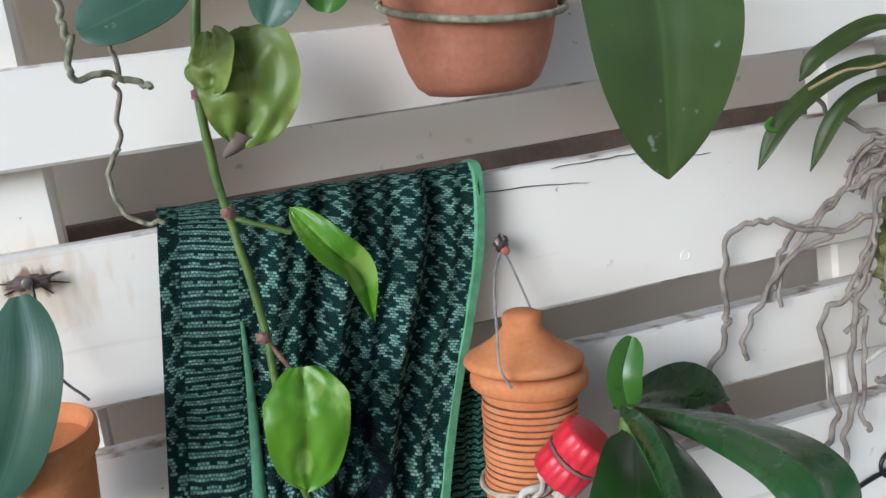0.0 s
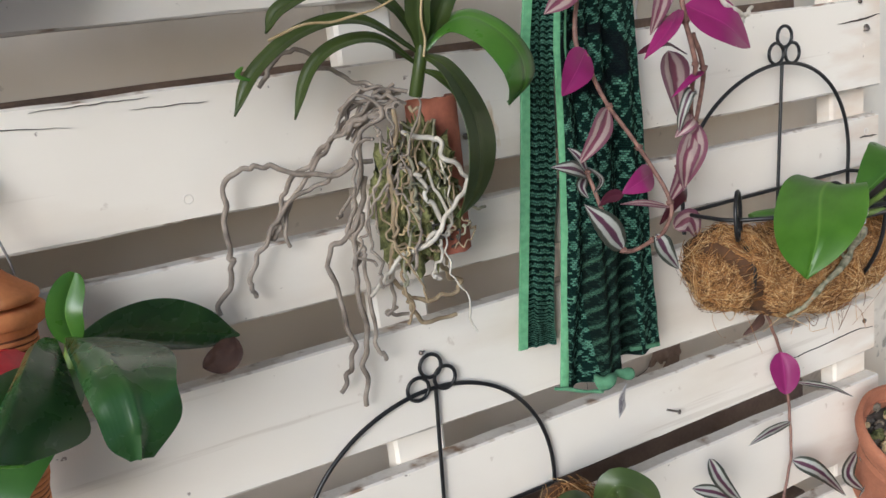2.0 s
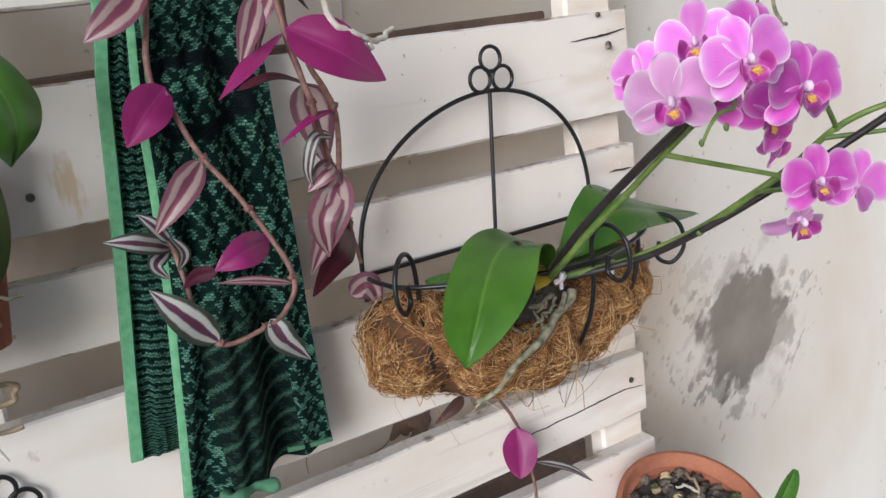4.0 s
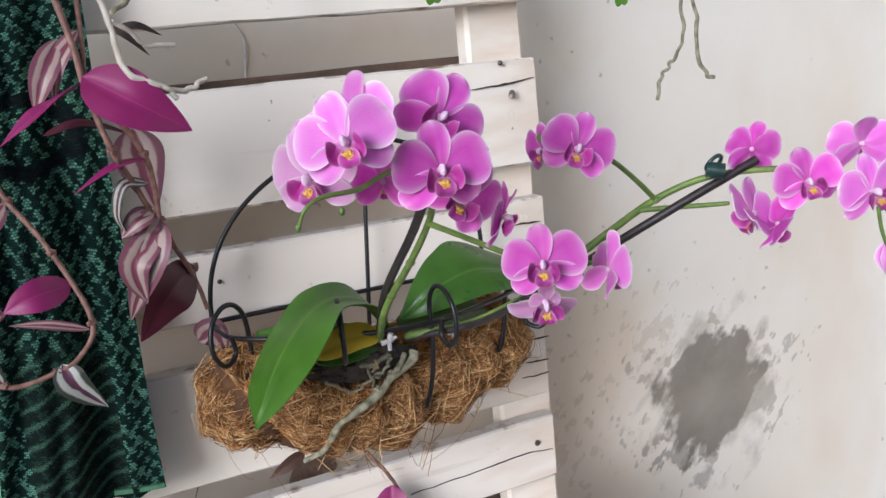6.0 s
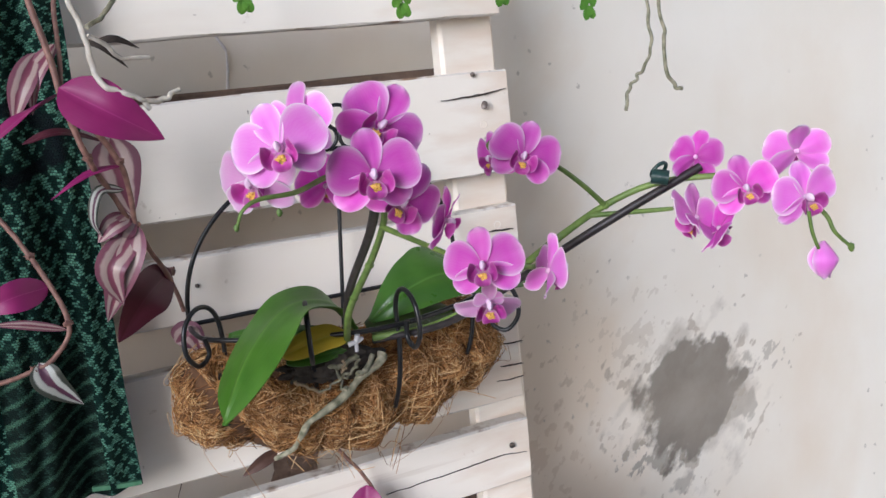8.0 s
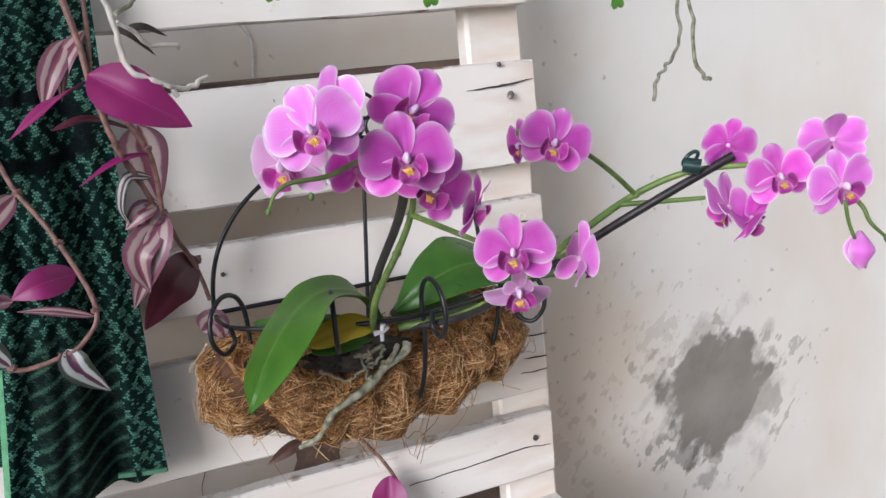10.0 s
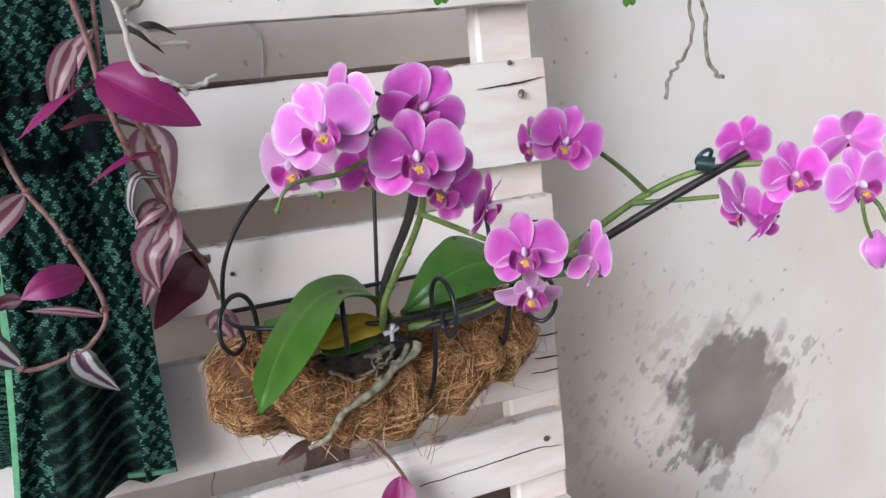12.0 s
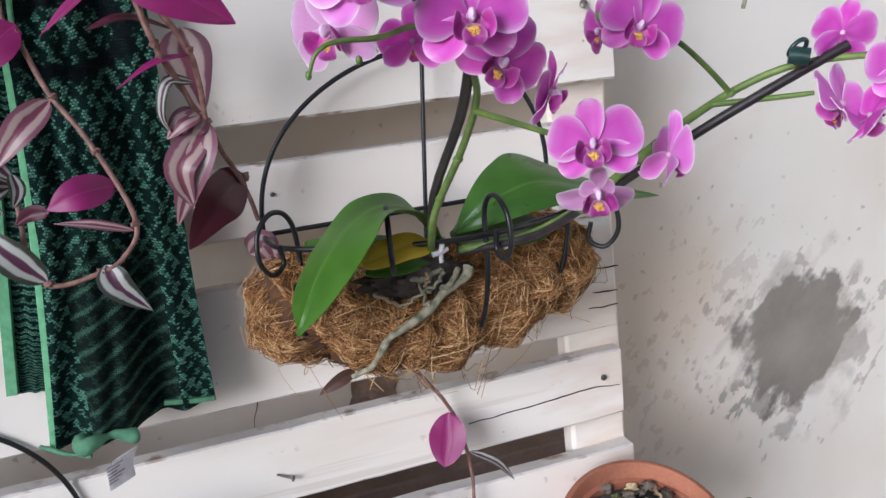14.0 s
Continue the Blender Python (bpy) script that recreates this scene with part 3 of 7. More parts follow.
FLOOR_TILE = mottled("floor_cement", (0.11, 0.10, 0.09), (0.19, 0.175, 0.16), 6, 0.7)
KNIT_WIDE = make_knit("green_knit_wide", 0.052, LOOP_A)
DEEP = ((0.0015, 0.006, 0.006), (0.010, 0.056, 0.038), (0.17, 0.38, 0.26))
KNIT_NARROW = make_knit("green_knit_narrow", 0.0, LOOP_B, -0.150, 0.0, (0.0130, 0.0145), DEEP)
KNIT_BORDER = make_knit("green_knit_border", 1.0, None, None, 0.0, (0.0165, 0.0130), DEEP)
TRIM_DARK = mottled("darker_green_trim", (0.075, 0.20, 0.105), (0.12, 0.28, 0.155), 160, 0.9)


# ---- mesh tools ----
ORIGIN = {}


def thing(name, place, label, category, group=""):
    ob = new(name)
    ob.location = place
    ORIGIN[ob.name] = Vector(place)
    return tagged(ob, label, category, group)


def origin(ob):
    return ORIGIN.get(ob.name, Vector((0, 0, 0)))


def make_mesh(name, verts, faces, mat, uvs=None, smooth=True):
    me = bpy.data.meshes.new(name)
    me.from_pydata([tuple(v) for v in verts], [], faces)
    me.materials.append(mat)
    if uvs is not None:
        layer = me.uv_layers.new(name="UVMap")
        index = np.empty(len(me.loops), dtype=np.int32)
        me.loops.foreach_get("vertex_index", index)
        layer.data.foreach_set("uv", np.asarray(uvs, dtype=np.float32)[index].ravel())
    me.polygons.foreach_set("use_smooth", [smooth] * len(me.polygons))
    me.update()
    if smooth and len(faces) < 50000:
        me.set_sharp_from_angle(angle=radians(62))
    return me


def part(name, geo, mat, parent, label="", smooth=True):
    """Links geometry given in world places as one mesh under a thing or a part of it."""
    o = origin(parent) if parent else Vector((0, 0, 0))
    verts, faces, *rest = geo
    me = make_mesh(name, [Vector(v) - o for v in verts], faces, mat, rest[0] if rest else None, smooth)
    ob = new(name, me)
    if parent:
        ob.parent = parent
        ORIGIN[ob.name] = o
    return tagged(ob, label)


def place_mesh(name, me, m, parent, label=""):
    """Links a shared mesh at the world pose m under a thing or part."""
    ob = new(name, me)
    o = origin(parent)
    base = Matrix.Translation(-o)
    up = parent
    ob.parent = parent
    ob.matrix_basis = (parent_frame(up).inverted() @ m) if up.name in FRAMES else base @ m
    FRAMES[ob.name] = m
    ORIGIN[ob.name] = o
    return tagged(ob, label)


FRAMES = {}


def parent_frame(ob):
    return FRAMES[ob.name]


def join(*geos):
    verts, faces, uvs = [], [], []
    for g in geos:
        n = len(verts)
        verts += list(g[0])
        faces += [[i + n for i in f] for f in g[1]]
        uvs += list(g[2]) if len(g) > 2 else [(0, 0)] * len(g[0])
    return verts, faces, uvs


def spline(points, n):
    """n + 1 places along a smooth line through the points."""
    p = [Vector(q) for q in points]
    if len(p) == 2:
        return [p[0].lerp(p[1], i / n) for i in range(n + 1)]
    p = [p[0] * 2 - p[1]] + p + [p[-1] * 2 - p[-2]]
    spans, out = len(p) - 3, []
    for i in range(n + 1):
        s = min(i / n * spans, spans - 1e-6)
        k, f = int(s), s - int(s)
        a, b, c, d = p[k:k + 4]
        out.append(0.5 * (2 * b + (c - a) * f + (2 * a - 5 * b + 4 * c - d) * f * f + (3 * b - a - 3 * c + d) * f ** 3))
    return out


def tube(points, radius, n=0, sides=8, wobble=0.0, seed=0):
    """A round rod along a smooth line. radius: one number, or (start, end)."""
    n = n or max(6, 5 * (len(points) - 1))
    line = spline(points, n)
    r0, r1 = radius if isinstance(radius, tuple) else (radius, radius)
    verts, faces = [], []
    ref = Vector((0.31, 0.57, 0.76))
    for i, c in enumerate(line):
        t = (line[min(i + 1, n)] - line[max(i - 1, 0)])
        t = t.normalized() if t.length > 1e-9 else Vector((0, 0, 1))
        a = t.cross(ref)
        a = a.normalized() if a.length > 1e-4 else t.orthogonal().normalized()
        ref = a.cross(t)
        r = r0 + (r1 - r0) * i / n
        if wobble:
            r *= 1 + wobble * noise.noise(c * 90 + Vector((seed, 0, 0)))
            c = c + wobble * 0.006 * noise.noise_vector(c * 60 + Vector((0, seed, 0)))
        for k in range(sides):
            w = 2 * math.pi * k / sides
            verts.append(c + r * (math.cos(w) * a + math.sin(w) * ref))
    for i in range(n):
        for k in range(sides):
            a, b = i * sides + k, i * sides + (k + 1) % sides
            faces.append([a, b, b + sides, a + sides])
    faces.append(list(range(sides))[::-1])
    faces.append([n * sides + k for k in range(sides)])
    return verts, faces


def ring(centre, radius, tube_r, x_axis, y_axis, n=28, sides=8, arc=(0, 360)):
    c, x, y = Vector(centre), Vector(x_axis), Vector(y_axis)
    pts = [c + radius * (math.cos(radians(a)) * x + math.sin(radians(a)) * y) for a in np.linspace(arc[0], arc[1], n)]
    return tube(pts, tube_r, n * 2, sides)


def lathe(profile, centre, axis=(0, 0, 1), n=40, jitter=0.0, hollow=False):
    """Turns (radius, height) pairs about an axis. hollow: a closed ring with no end caps."""
    if hollow:
        profile = list(profile) + [profile[0]]
    q = Vector((0, 0, 1)).rotation_difference(Vector(axis)).to_matrix()
    verts, faces = [], []
    for j, (r, h) in enumerate(profile):
        for k in range(n):
            w = 2 * math.pi * k / n
            rr = r * (1 + jitter * noise.noise(Vector((math.cos(w) * 1.5, math.sin(w) * 1.5, h * 40))))
            verts.append(Vector(centre) + q @ Vector((rr * math.cos(w), rr * math.sin(w), h)))
    for j in range(len(profile) - 1):
        for k in range(n):
            a, b = j * n + k, j * n + (k + 1) % n
            faces.append([a, b, b + n, a + n])
    if not hollow:
        faces.append(list(range(n))[::-1])
        faces.append([(len(profile) - 1) * n + k for k in range(n)])
    return verts, faces


def bar(x0, x1, y0, y1, z0, z1, cut=0.0015, rag=0.0008, lift=(0.0, 0.0), n=40, seed=0):
    """A sawn board along x with softened, slightly uneven edges. lift: rise of its bottom and top edge at the far end."""
    section = [(y0 + cut, z0), (y1 - cut, z0), (y1, z0 + cut), (y1, z1 - cut), (y1 - cut, z1), (y0 + cut, z1), (y0, z1 - cut), (y0, z0 + cut)]
    verts, faces = [], []
    for i in range(n + 1):
        f = i / n
        x = x0 + (x1 - x0) * f
        for k, (y, z) in enumerate(section):
            j = noise.noise_vector(Vector((x * 25, seed * 3.7 + (z > (z0 + z1) / 2) * 9, k * 0.13))) * rag
            rise = lift[1] * f if z > (z0 + z1) / 2 else lift[0] * f
            end = 0.0015 * noise.noise(Vector((z * 60, seed, 3))) if i in (0, n) else 0.0
            verts.append((x + end, y + j.y * 0.4, z + rise + j.z))
    for i in range(n):
        for k in range(8):
            a, b = i * 8 + k, i * 8 + (k + 1) % 8
            faces.append([a, a + 8, b + 8, b])
    faces.append(list(range(8)))
    faces.append([n * 8 + k for k in range(8)][::-1])
    return verts, faces


PROFILES = {
    "phal": lambda s: max(0.0, (1 - (abs(s - 0.55) / (0.55 if s < 0.55 else 0.47)) ** 2.6)) ** 0.55 * (1 - 0.1 * s) if s > 0.08 else 0.34 + 2.2 * s,
    "phal2": lambda s: max(0.0, math.sin(math.pi * (0.06 + 0.94 * s) ** 0.95)) ** 0.78 if s < 1 else 0.0,
    "lance": lambda s: math.sin(math.pi * min(1.0, s ** 0.72)) ** 0.85 if 0 < s < 1 else 0.0,
    "strap": lambda s: (0.30 + 0.70 * min(1.0, s / 0.28) ** 0.8) * (0.75 + 0.25 * math.sin(math.pi * s)) * (1.0 if s < 0.78 else max(0.0, 1 - ((s - 0.78) / 0.22) ** 2.2)),
    "heart": lambda s: (max(0.0, min(1.0, (s + 0.05) / 0.35)) ** 0.55) * max(0.0, 1 - max(0.0, (s - 0.35) / 0.65) ** 2.6) ** 0.6,
    "lance2": lambda s: 0.85 if s < 0.45 else 0.85 * max(0.0, 1 - ((s - 0.45) / 0.55) ** 2.1) ** 0.78,
    "oval": lambda s: math.sin(math.pi * min(1.0, max(0.0, s))) ** 0.6,
}


def leaf(points, width, normal, shape="phal", fold=0.12, thick=0.0012, n=18, cols=8, wave=0.0, twist=0.0, curl=0.0, seed=0, crumple=0.0):
    """A leaf along its rib. normal: the way its face looks; fold: lift of the edges; curl: roll of the edges away from the face."""
    line = spline(points, n)
    verts, faces, uvs = [], [], []
    nv, prof = Vector(normal).normalized(), PROFILES[shape]
    for side in (0, 1):
        for i, c in enumerate(line):
            s = i / n
            t = (line[min(i + 1, n)] - line[max(i - 1, 0)]).normalized()
            across = t.cross(nv)
            across = across.normalized() if across.length > 1e-3 else t.orthogonal().normalized()
            face = across.cross(t).normalized()
            if twist:
                q = Matrix.Rotation(radians(twist * s), 3, t)
                across, face = q @ across, q @ face
            w = width / 2 * max(0.02, prof(s))
            for k in range(cols + 1):
                v = 2 * k / cols - 1
                lift = fold * abs(v) * w - curl * v * v * w + wave * width * math.sin(9 * s + 2.1 * seed + (2 if v > 0 else 0)) * abs(v) ** 2
                thin = thick * (1 - 0.75 * abs(v) ** 3) * (1 if side == 0 else -1) * 0.5
                dip = -0.035 * width * math.exp(-(v / 0.12) ** 2) * min(1, prof(s))
                rough = crumple * width * noise.fractal(Vector((s * 3.2, v * 1.6, seed + 0.37)), 0.9, 2.0, 3) if crumple else 0.0
                verts.append(c + across * (v * w) + face * (lift + thin + dip + rough))
                uvs.append((s, k / cols))
    m = (n + 1) * (cols + 1)
    for i in range(n):
        for k in range(cols):
            a = i * (cols + 1) + k
            faces.append([a, a + 1, a + cols + 2, a + cols + 1])
            faces.append([m + a, m + a + cols + 1, m + a + cols + 2, m + a + 1])
    edge = [i * (cols + 1) for i in range(n + 1)] + [n * (cols + 1) + k for k in range(1, cols + 1)] + [i * (cols + 1) + cols for i in range(n - 1, -1, -1)] + [k for k in range(cols - 1, 0, -1)]
    for a, b in zip(edge, edge[1:] + edge[:1]):
        faces.append([a, a + m, b + m, b][::-1])
    return verts, faces, uvs


def blade(left, rib, right, n=28, cols=12, thick=0.002, dip=0.0012, wave=0.0, seed=0):
    """An arching leaf between its left edge, rib and right edge, each given by as many points from base to tip."""
    a, c, b = spline(left, n), spline(rib, n), spline(right, n)

    def at(i, v):
        return a[i] * (v * (v - 1) / 2) + c[i] * (1 - v * v) + b[i] * (v * (v + 1) / 2)

    verts, faces, uvs = [], [], []
    for side in (0, 1):
        for i in range(n + 1):
            along = c[min(i + 1, n)] - c[max(i - 1, 0)]
            for k in range(cols + 1):
                v = 2 * k / cols - 1
                across = at(i, min(1, v + 0.1)) - at(i, max(-1, v - 0.1))
                face = across.cross(along)
                face = face.normalized() if face.length > 1e-9 else Vector((0, -1, 0))
                off = thick * (0.5 - side) * (1 - 0.75 * abs(v) ** 3) - dip * math.exp(-(v / 0.12) ** 2)
                off += wave * math.sin(8 * i / n + 2.1 * seed + (2 if v > 0 else 0)) * v * v
                verts.append(at(i, v) + face * off)
                uvs.append((i / n, k / cols))
    m = (n + 1) * (cols + 1)
    for i in range(n):
        for k in range(cols):
            p = i * (cols + 1) + k
            faces.append([p, p + 1, p + cols + 2, p + cols + 1])
            faces.append([m + p, m + p + cols + 1, m + p + cols + 2, m + p + 1])
    edge = [i * (cols + 1) for i in range(n + 1)] + [n * (cols + 1) + k for k in range(1, cols + 1)] + [i * (cols + 1) + cols for i in range(n - 1, -1, -1)] + [k for k in range(cols - 1, 0, -1)]
    for p, q in zip(edge, edge[1:] + edge[:1]):
        faces.append([p, p + m, q + m, q][::-1])
    return verts, faces, uvs


def cloth(left, right, folds, depth, cols=70, rows=90, thick=0.003, seed=0, taper=1.0, still=0.0, ridge=None):
    """A hanging cloth between its left and right edge lines, with upright folds; u and v in metres. ridge: a big fold that grows downwards (across, depth, half width)."""
    a, b = spline(left, rows), spline(right, rows)
    verts, faces, uvs = [], [], []
    high = sum((a[i + 1] - a[i]).length for i in range(rows))
    for side in (0, 1):
        for i in range(rows + 1):
            f = i / rows
            width = (b[i] - a[i]).length
            for k in range(cols + 1):
                u = k / cols
                c = a[i].lerp(b[i], u)
                ph = 2 * math.pi * folds * u + 1.3 * noise.noise(Vector((u * 3, f * 2.2, seed)))
                out = depth * (0.55 * (1 - 2 * abs(math.sin(ph / 2)) ** 1.5) + 0.45 * math.sin(1.73 * ph + 1.1 * seed)) * (taper + (1 - taper) * f) * max(0.12, min(1.0, (u - still) / 0.1 if still else 1.0))
                out += 0.0016 * noise.noise(Vector((u * 9, f * 14, seed + 5)))
                if ridge:
                    out += ridge[1] * f * f * math.exp(-((u - ridge[0]) / ridge[2]) ** 2)
                verts.append(c + Vector((0, -out - (thick if side == 0 else 0), 0.002 * noise.noise(Vector((u * 8, f * 3, seed))))))
                uvs.append((u * width * 1.25, f * high))
    m = (rows + 1) * (cols + 1)
    for i in range(rows):
        for k in range(cols):
            p = i * (cols + 1) + k
            faces.append([p, p + cols + 1, p + cols + 2, p + 1])
            faces.append([m + p, m + p + 1, m + p + cols + 2, m + p + cols + 1])
    edge = [i * (cols + 1) for i in range(rows + 1)] + [rows * (cols + 1) + k for k in range(1, cols + 1)] + [i * (cols + 1) + cols for i in range(rows - 1, -1, -1)] + [k for k in range(cols - 1, 0, -1)]
    for p, q in zip(edge, edge[1:] + edge[:1]):
        faces.append([p, q, q + m, p + m][::-1])
    return verts, faces, uvs


def ribbon(points, width, across, thick=0.003):
    """A flat band along a line, with rounded edges: a trim or a label."""
    line = spline(points, max(10, 8 * (len(points) - 1)))
    w = Vector(across).normalized() * width / 2
    verts, faces = [], []
    for i, c in enumerate(line):
        t = (line[min(i + 1, len(line) - 1)] - line[max(i - 1, 0)]).normalized()
        out = w.cross(t).normalized() * thick / 2
        for u, h in ((-1, 0), (-0.8, 1), (0.8, 1), (1, 0), (0.8, -1), (-0.8, -1)):
            verts.append(c + w * u + out * h)
    for i in range(len(line) - 1):
        for k in range(6):
            a, b = i * 6 + k, i * 6 + (k + 1) % 6
            faces.append([a, b, b + 6, a + 6])
    faces.append(list(range(6))[::-1])
    faces.append([(len(line) - 1) * 6 + k for k in range(6)])
    return verts, faces


def lump(centre, radii, rough=0.15, freq=3.0, n=24, seed=0, flat_back=None):
    """An uneven rounded mass."""
    verts, faces = [], []
    c = Vector(centre)
    for i in range(n + 1):
        th = math.pi * i / n
        for k in range(2 * n):
            ph = math.pi * k / n
            d = Vector((math.sin(th) * math.cos(ph), math.sin(th) * math.sin(ph), math.cos(th)))
            r = 1 + rough * noise.fractal(d * freq + Vector((seed, 0, 0)), 0.8, 2.0, 4)
            v = c + Vector((d.x * radii[0] * r, d.y * radii[1] * r, d.z * radii[2] * r))
            if flat_back is not None:
                v.y = min(v.y, flat_back)
            verts.append(v)
    for i in range(n):
        for k in range(2 * n):
            a, b = i * 2 * n + k, i * 2 * n + (k + 1) % (2 * n)
            faces.append([a, a + 2 * n, b + 2 * n, b])
    return verts, faces


def root_line(points, radius, seed=0, jitter=0.004):
    """An aerial root through its points, with small kinks."""
    line = spline(points, max(6, 4 * (len(points) - 1)))
    rng = random.Random(seed)
    line = [p + Vector((rng.uniform(-1, 1), rng.uniform(-0.6, 0.6), rng.uniform(-1, 1))) * jitter * 0.6 for p in line]
    return tube(line, radius, len(line) * 3, 7, 0.18, seed)


# ---- the wall, and an unseen added porch: side wall, floor, roof, ground ----
def wall_slab(name, x0, x1, y0, y1, z0, z1, mat, label):
    bm = bmesh.new()
    bmesh.ops.create_cube(bm, size=1.0)
    for v in bm.verts:
        v.co = Vector(((x0 + x1) / 2 + v.co.x * (x1 - x0), (y0 + y1) / 2 + v.co.y * (y1 - y0), (z0 + z1) / 2 + v.co.z * (z1 - z0)))
    me = bpy.data.meshes.new(name)
    bm.to_mesh(me)
    bm.free()
    me.materials.append(mat)
    return tagged(new(name, me), label, name.split("_")[0], kind="structure")


WALL_Y = 0.126
wall_slab("wall_north", -2.6, 3.4, WALL_Y, WALL_Y + 0.15, 0.0, 2.7, PLASTER, "cream painted plaster wall with a patch of bare grey cement")
# side wall out of view, added to close the porch
wall_slab("wall_east", 3.4, 3.55, -2.6, WALL_Y + 0.15, 0.0, 2.7, PLASTER, "plain cream plaster side wall, unseen, added")
wall_slab("floor", -2.6, 3.55, -2.6, WALL_Y + 0.15, -0.118, 0.0, FLOOR_TILE, "plain grey cement porch floor")
# roof out of view, added; its overhang sets how much sky reaches the slats
wall_slab("ceiling", -2.6, 3.55, -0.90, WALL_Y + 0.15, 2.7, 2.8, PLASTER, "plain cream ceiling, unseen, added to hold back sky light")
wall_slab("ground", -400, 400, -400, 400, -0.3, -0.12, FLOOR_TILE, "plain pale open ground in front of the porch")


# ---- the pallet ----
pallet = thing("wooden_pallet", (0.4, 0.02, 1.1), "white-painted worn wooden pallet fixed upright on the wall", "pallet")
SLATS = [  # left, right, bottom, top, rise of bottom, rise of top
    (-0.62, 0.9880, 1.7500, 1.8400, 0.0, 0.0),
    (-0.62, 0.9965, 1.6445, 1.6995, 0.0030, -0.0050),
    (-0.62, 0.9985, 1.5120, 1.6035, -0.0045, -0.0035),
    (-0.62, 0.9960, 1.4330, 1.4855, -0.0100, -0.0085),
    (-0.62, 0.9860, 1.3045, 1.3880, -0.0140, 0.0020),
    (-0.62, 0.9880, 1.1985, 1.2620, 0.0075, 0.0060),
    (-0.62, 0.9960, 1.0800, 1.1840, 0.0, -0.0120),
    (-0.62, 0.9900, 0.9700, 1.0500, 0.0, 0.0),
    (-0.62, 0.9900, 0.8500, 0.9400, 0.0, 0.0),
]
for i, (x0, x1, z0, z1, r0, r1) in enumerate(SLATS):
    slat = part("slat", bar(x0, x1, 0.0, 0.018, z0, z1, 0.0016, 0.0012, (r0, r1), 70, i), WHITE, pallet, "", False)
    slat.data.materials.append(EDGE)
    slat.data.polygons.foreach_set("material_index", [int(k < 560 and k % 8 in (0, 4, 5, 7)) for k in range(len(slat.data.polygons))])
for i, (x0, x1) in enumerate([(-0.235, -0.121), (0.387, 0.436), (0.9440, 0.9995)]):
    geo = bar(0.86, 1.81, 0.0185, 0.040, x0, x1, 0.003, 0.001, (0, 0), 30, 20 + i)
    part("post", ([(z, y, x) for x, y, z in geo[0]], [f[::-1] for f in geo[1]]), WHITE, pallet, "", False)
for i, (z0, z1, r) in enumerate([(1.525, 1.6015, 0.0065), (1.055, 1.140, 0.0), (0.90, 0.98, 0.0)]):
    part("back_board", bar(-0.62, 0.985, 0.0985, 0.1255, z0, z1, 0.002, 0.001, (r, r), 40, 30 + i), BARE_WOOD, pallet, "bare dark brown back board", False)


def split(points, width, name="crack"):
    """A dark crack in a slat: a thin wedge along a line."""
    line = spline(points, 24)
    verts, faces = [], []
    for i, c in enumerate(line):
        w = width * math.sin(math.pi * min(1, max(0.03, i / 24))) ** 0.6 * (0.7 + 0.6 * abs(noise.noise(c * 120)))
        c = c + Vector((0, 0, 0.0012 * noise.noise(c * 90)))
        verts += [c + Vector((0, 0, w)), c + Vector((0, 0, -w)), c + Vector((0, 0.002, -w)), c + Vector((0, 0.002, w))]
    for i in range(24):
        for k in range(4):
            a, b = i * 4 + k, i * 4 + (k + 1) % 4
            faces.append([a, b, b + 4, a + 4])
    part(name, (verts, faces), CRACK, pallet)


split([(0.9305, -0.0012, 1.5774), (0.9697, -0.0012, 1.5794), (0.9970, -0.0012, 1.5823)], 0.0010)
split([(0.9637, -0.0012, 1.4549), (0.9921, -0.0012, 1.4545)], 0.0009)
split([(0.8378, -0.0012, 1.2325), (0.9205, -0.0012, 1.2351), (0.9566, -0.0012, 1.2371), (0.9858, -0.0012, 1.2335)], 0.0004)
split([(0.1142, -0.0012, 1.5905), (0.1484, -0.0012, 1.5892), (0.1894, -0.0012, 1.5847)], 0.00035)
split([(0.1649, -0.0012, 1.5977), (0.1995, -0.0012, 1.5979), (0.2396, -0.0012, 1.5976)], 0.00035)
split([(0.2262, -0.0012, 1.5907), (0.2550, -0.0012, 1.5902), (0.2783, -0.0012, 1.5894)], 0.00035)

split([(0.9609, -0.0012, 1.3471), (0.9754, -0.0012, 1.3461), (0.9913, -0.0012, 1.3454)], 0.0006)
split([(0.9647, -0.0012, 1.3250), (0.9763, -0.0012, 1.3245), (0.9898, -0.0012, 1.3231)], 0.0007)
split([(0.9597, -0.0012, 1.3115), (0.9749, -0.0012, 1.3107), (0.9886, -0.0012, 1.3109)], 0.0005)

for dx, dz in ((-0.020, 0.002), (0.016, 0.003), (0.020, -0.004), (-0.014, -0.005), (0.010, -0.008)):
    o = Vector((-0.1394, -0.0012, 1.5872))
    split([o + Vector((dx * 0.2, 0, dz * 0.2)), o + Vector((dx * 0.6, 0, dz * 0.5)), o + Vector((dx, 0, dz))], 0.0004)


def nail(place, lean=(0.2, -1, -0.1), long=0.006, head=0.0028):
    d = Vector(lean).normalized()
    p = Vector(place)
    part("nail", join(tube([p - d * 0.004, p + d * long], head * 0.45, 4, 8), lathe([(head, -0.0006), (head, 0.0006), (head * 0.6, 0.0011)], p + d * long, d, 12)), STEEL, pallet)


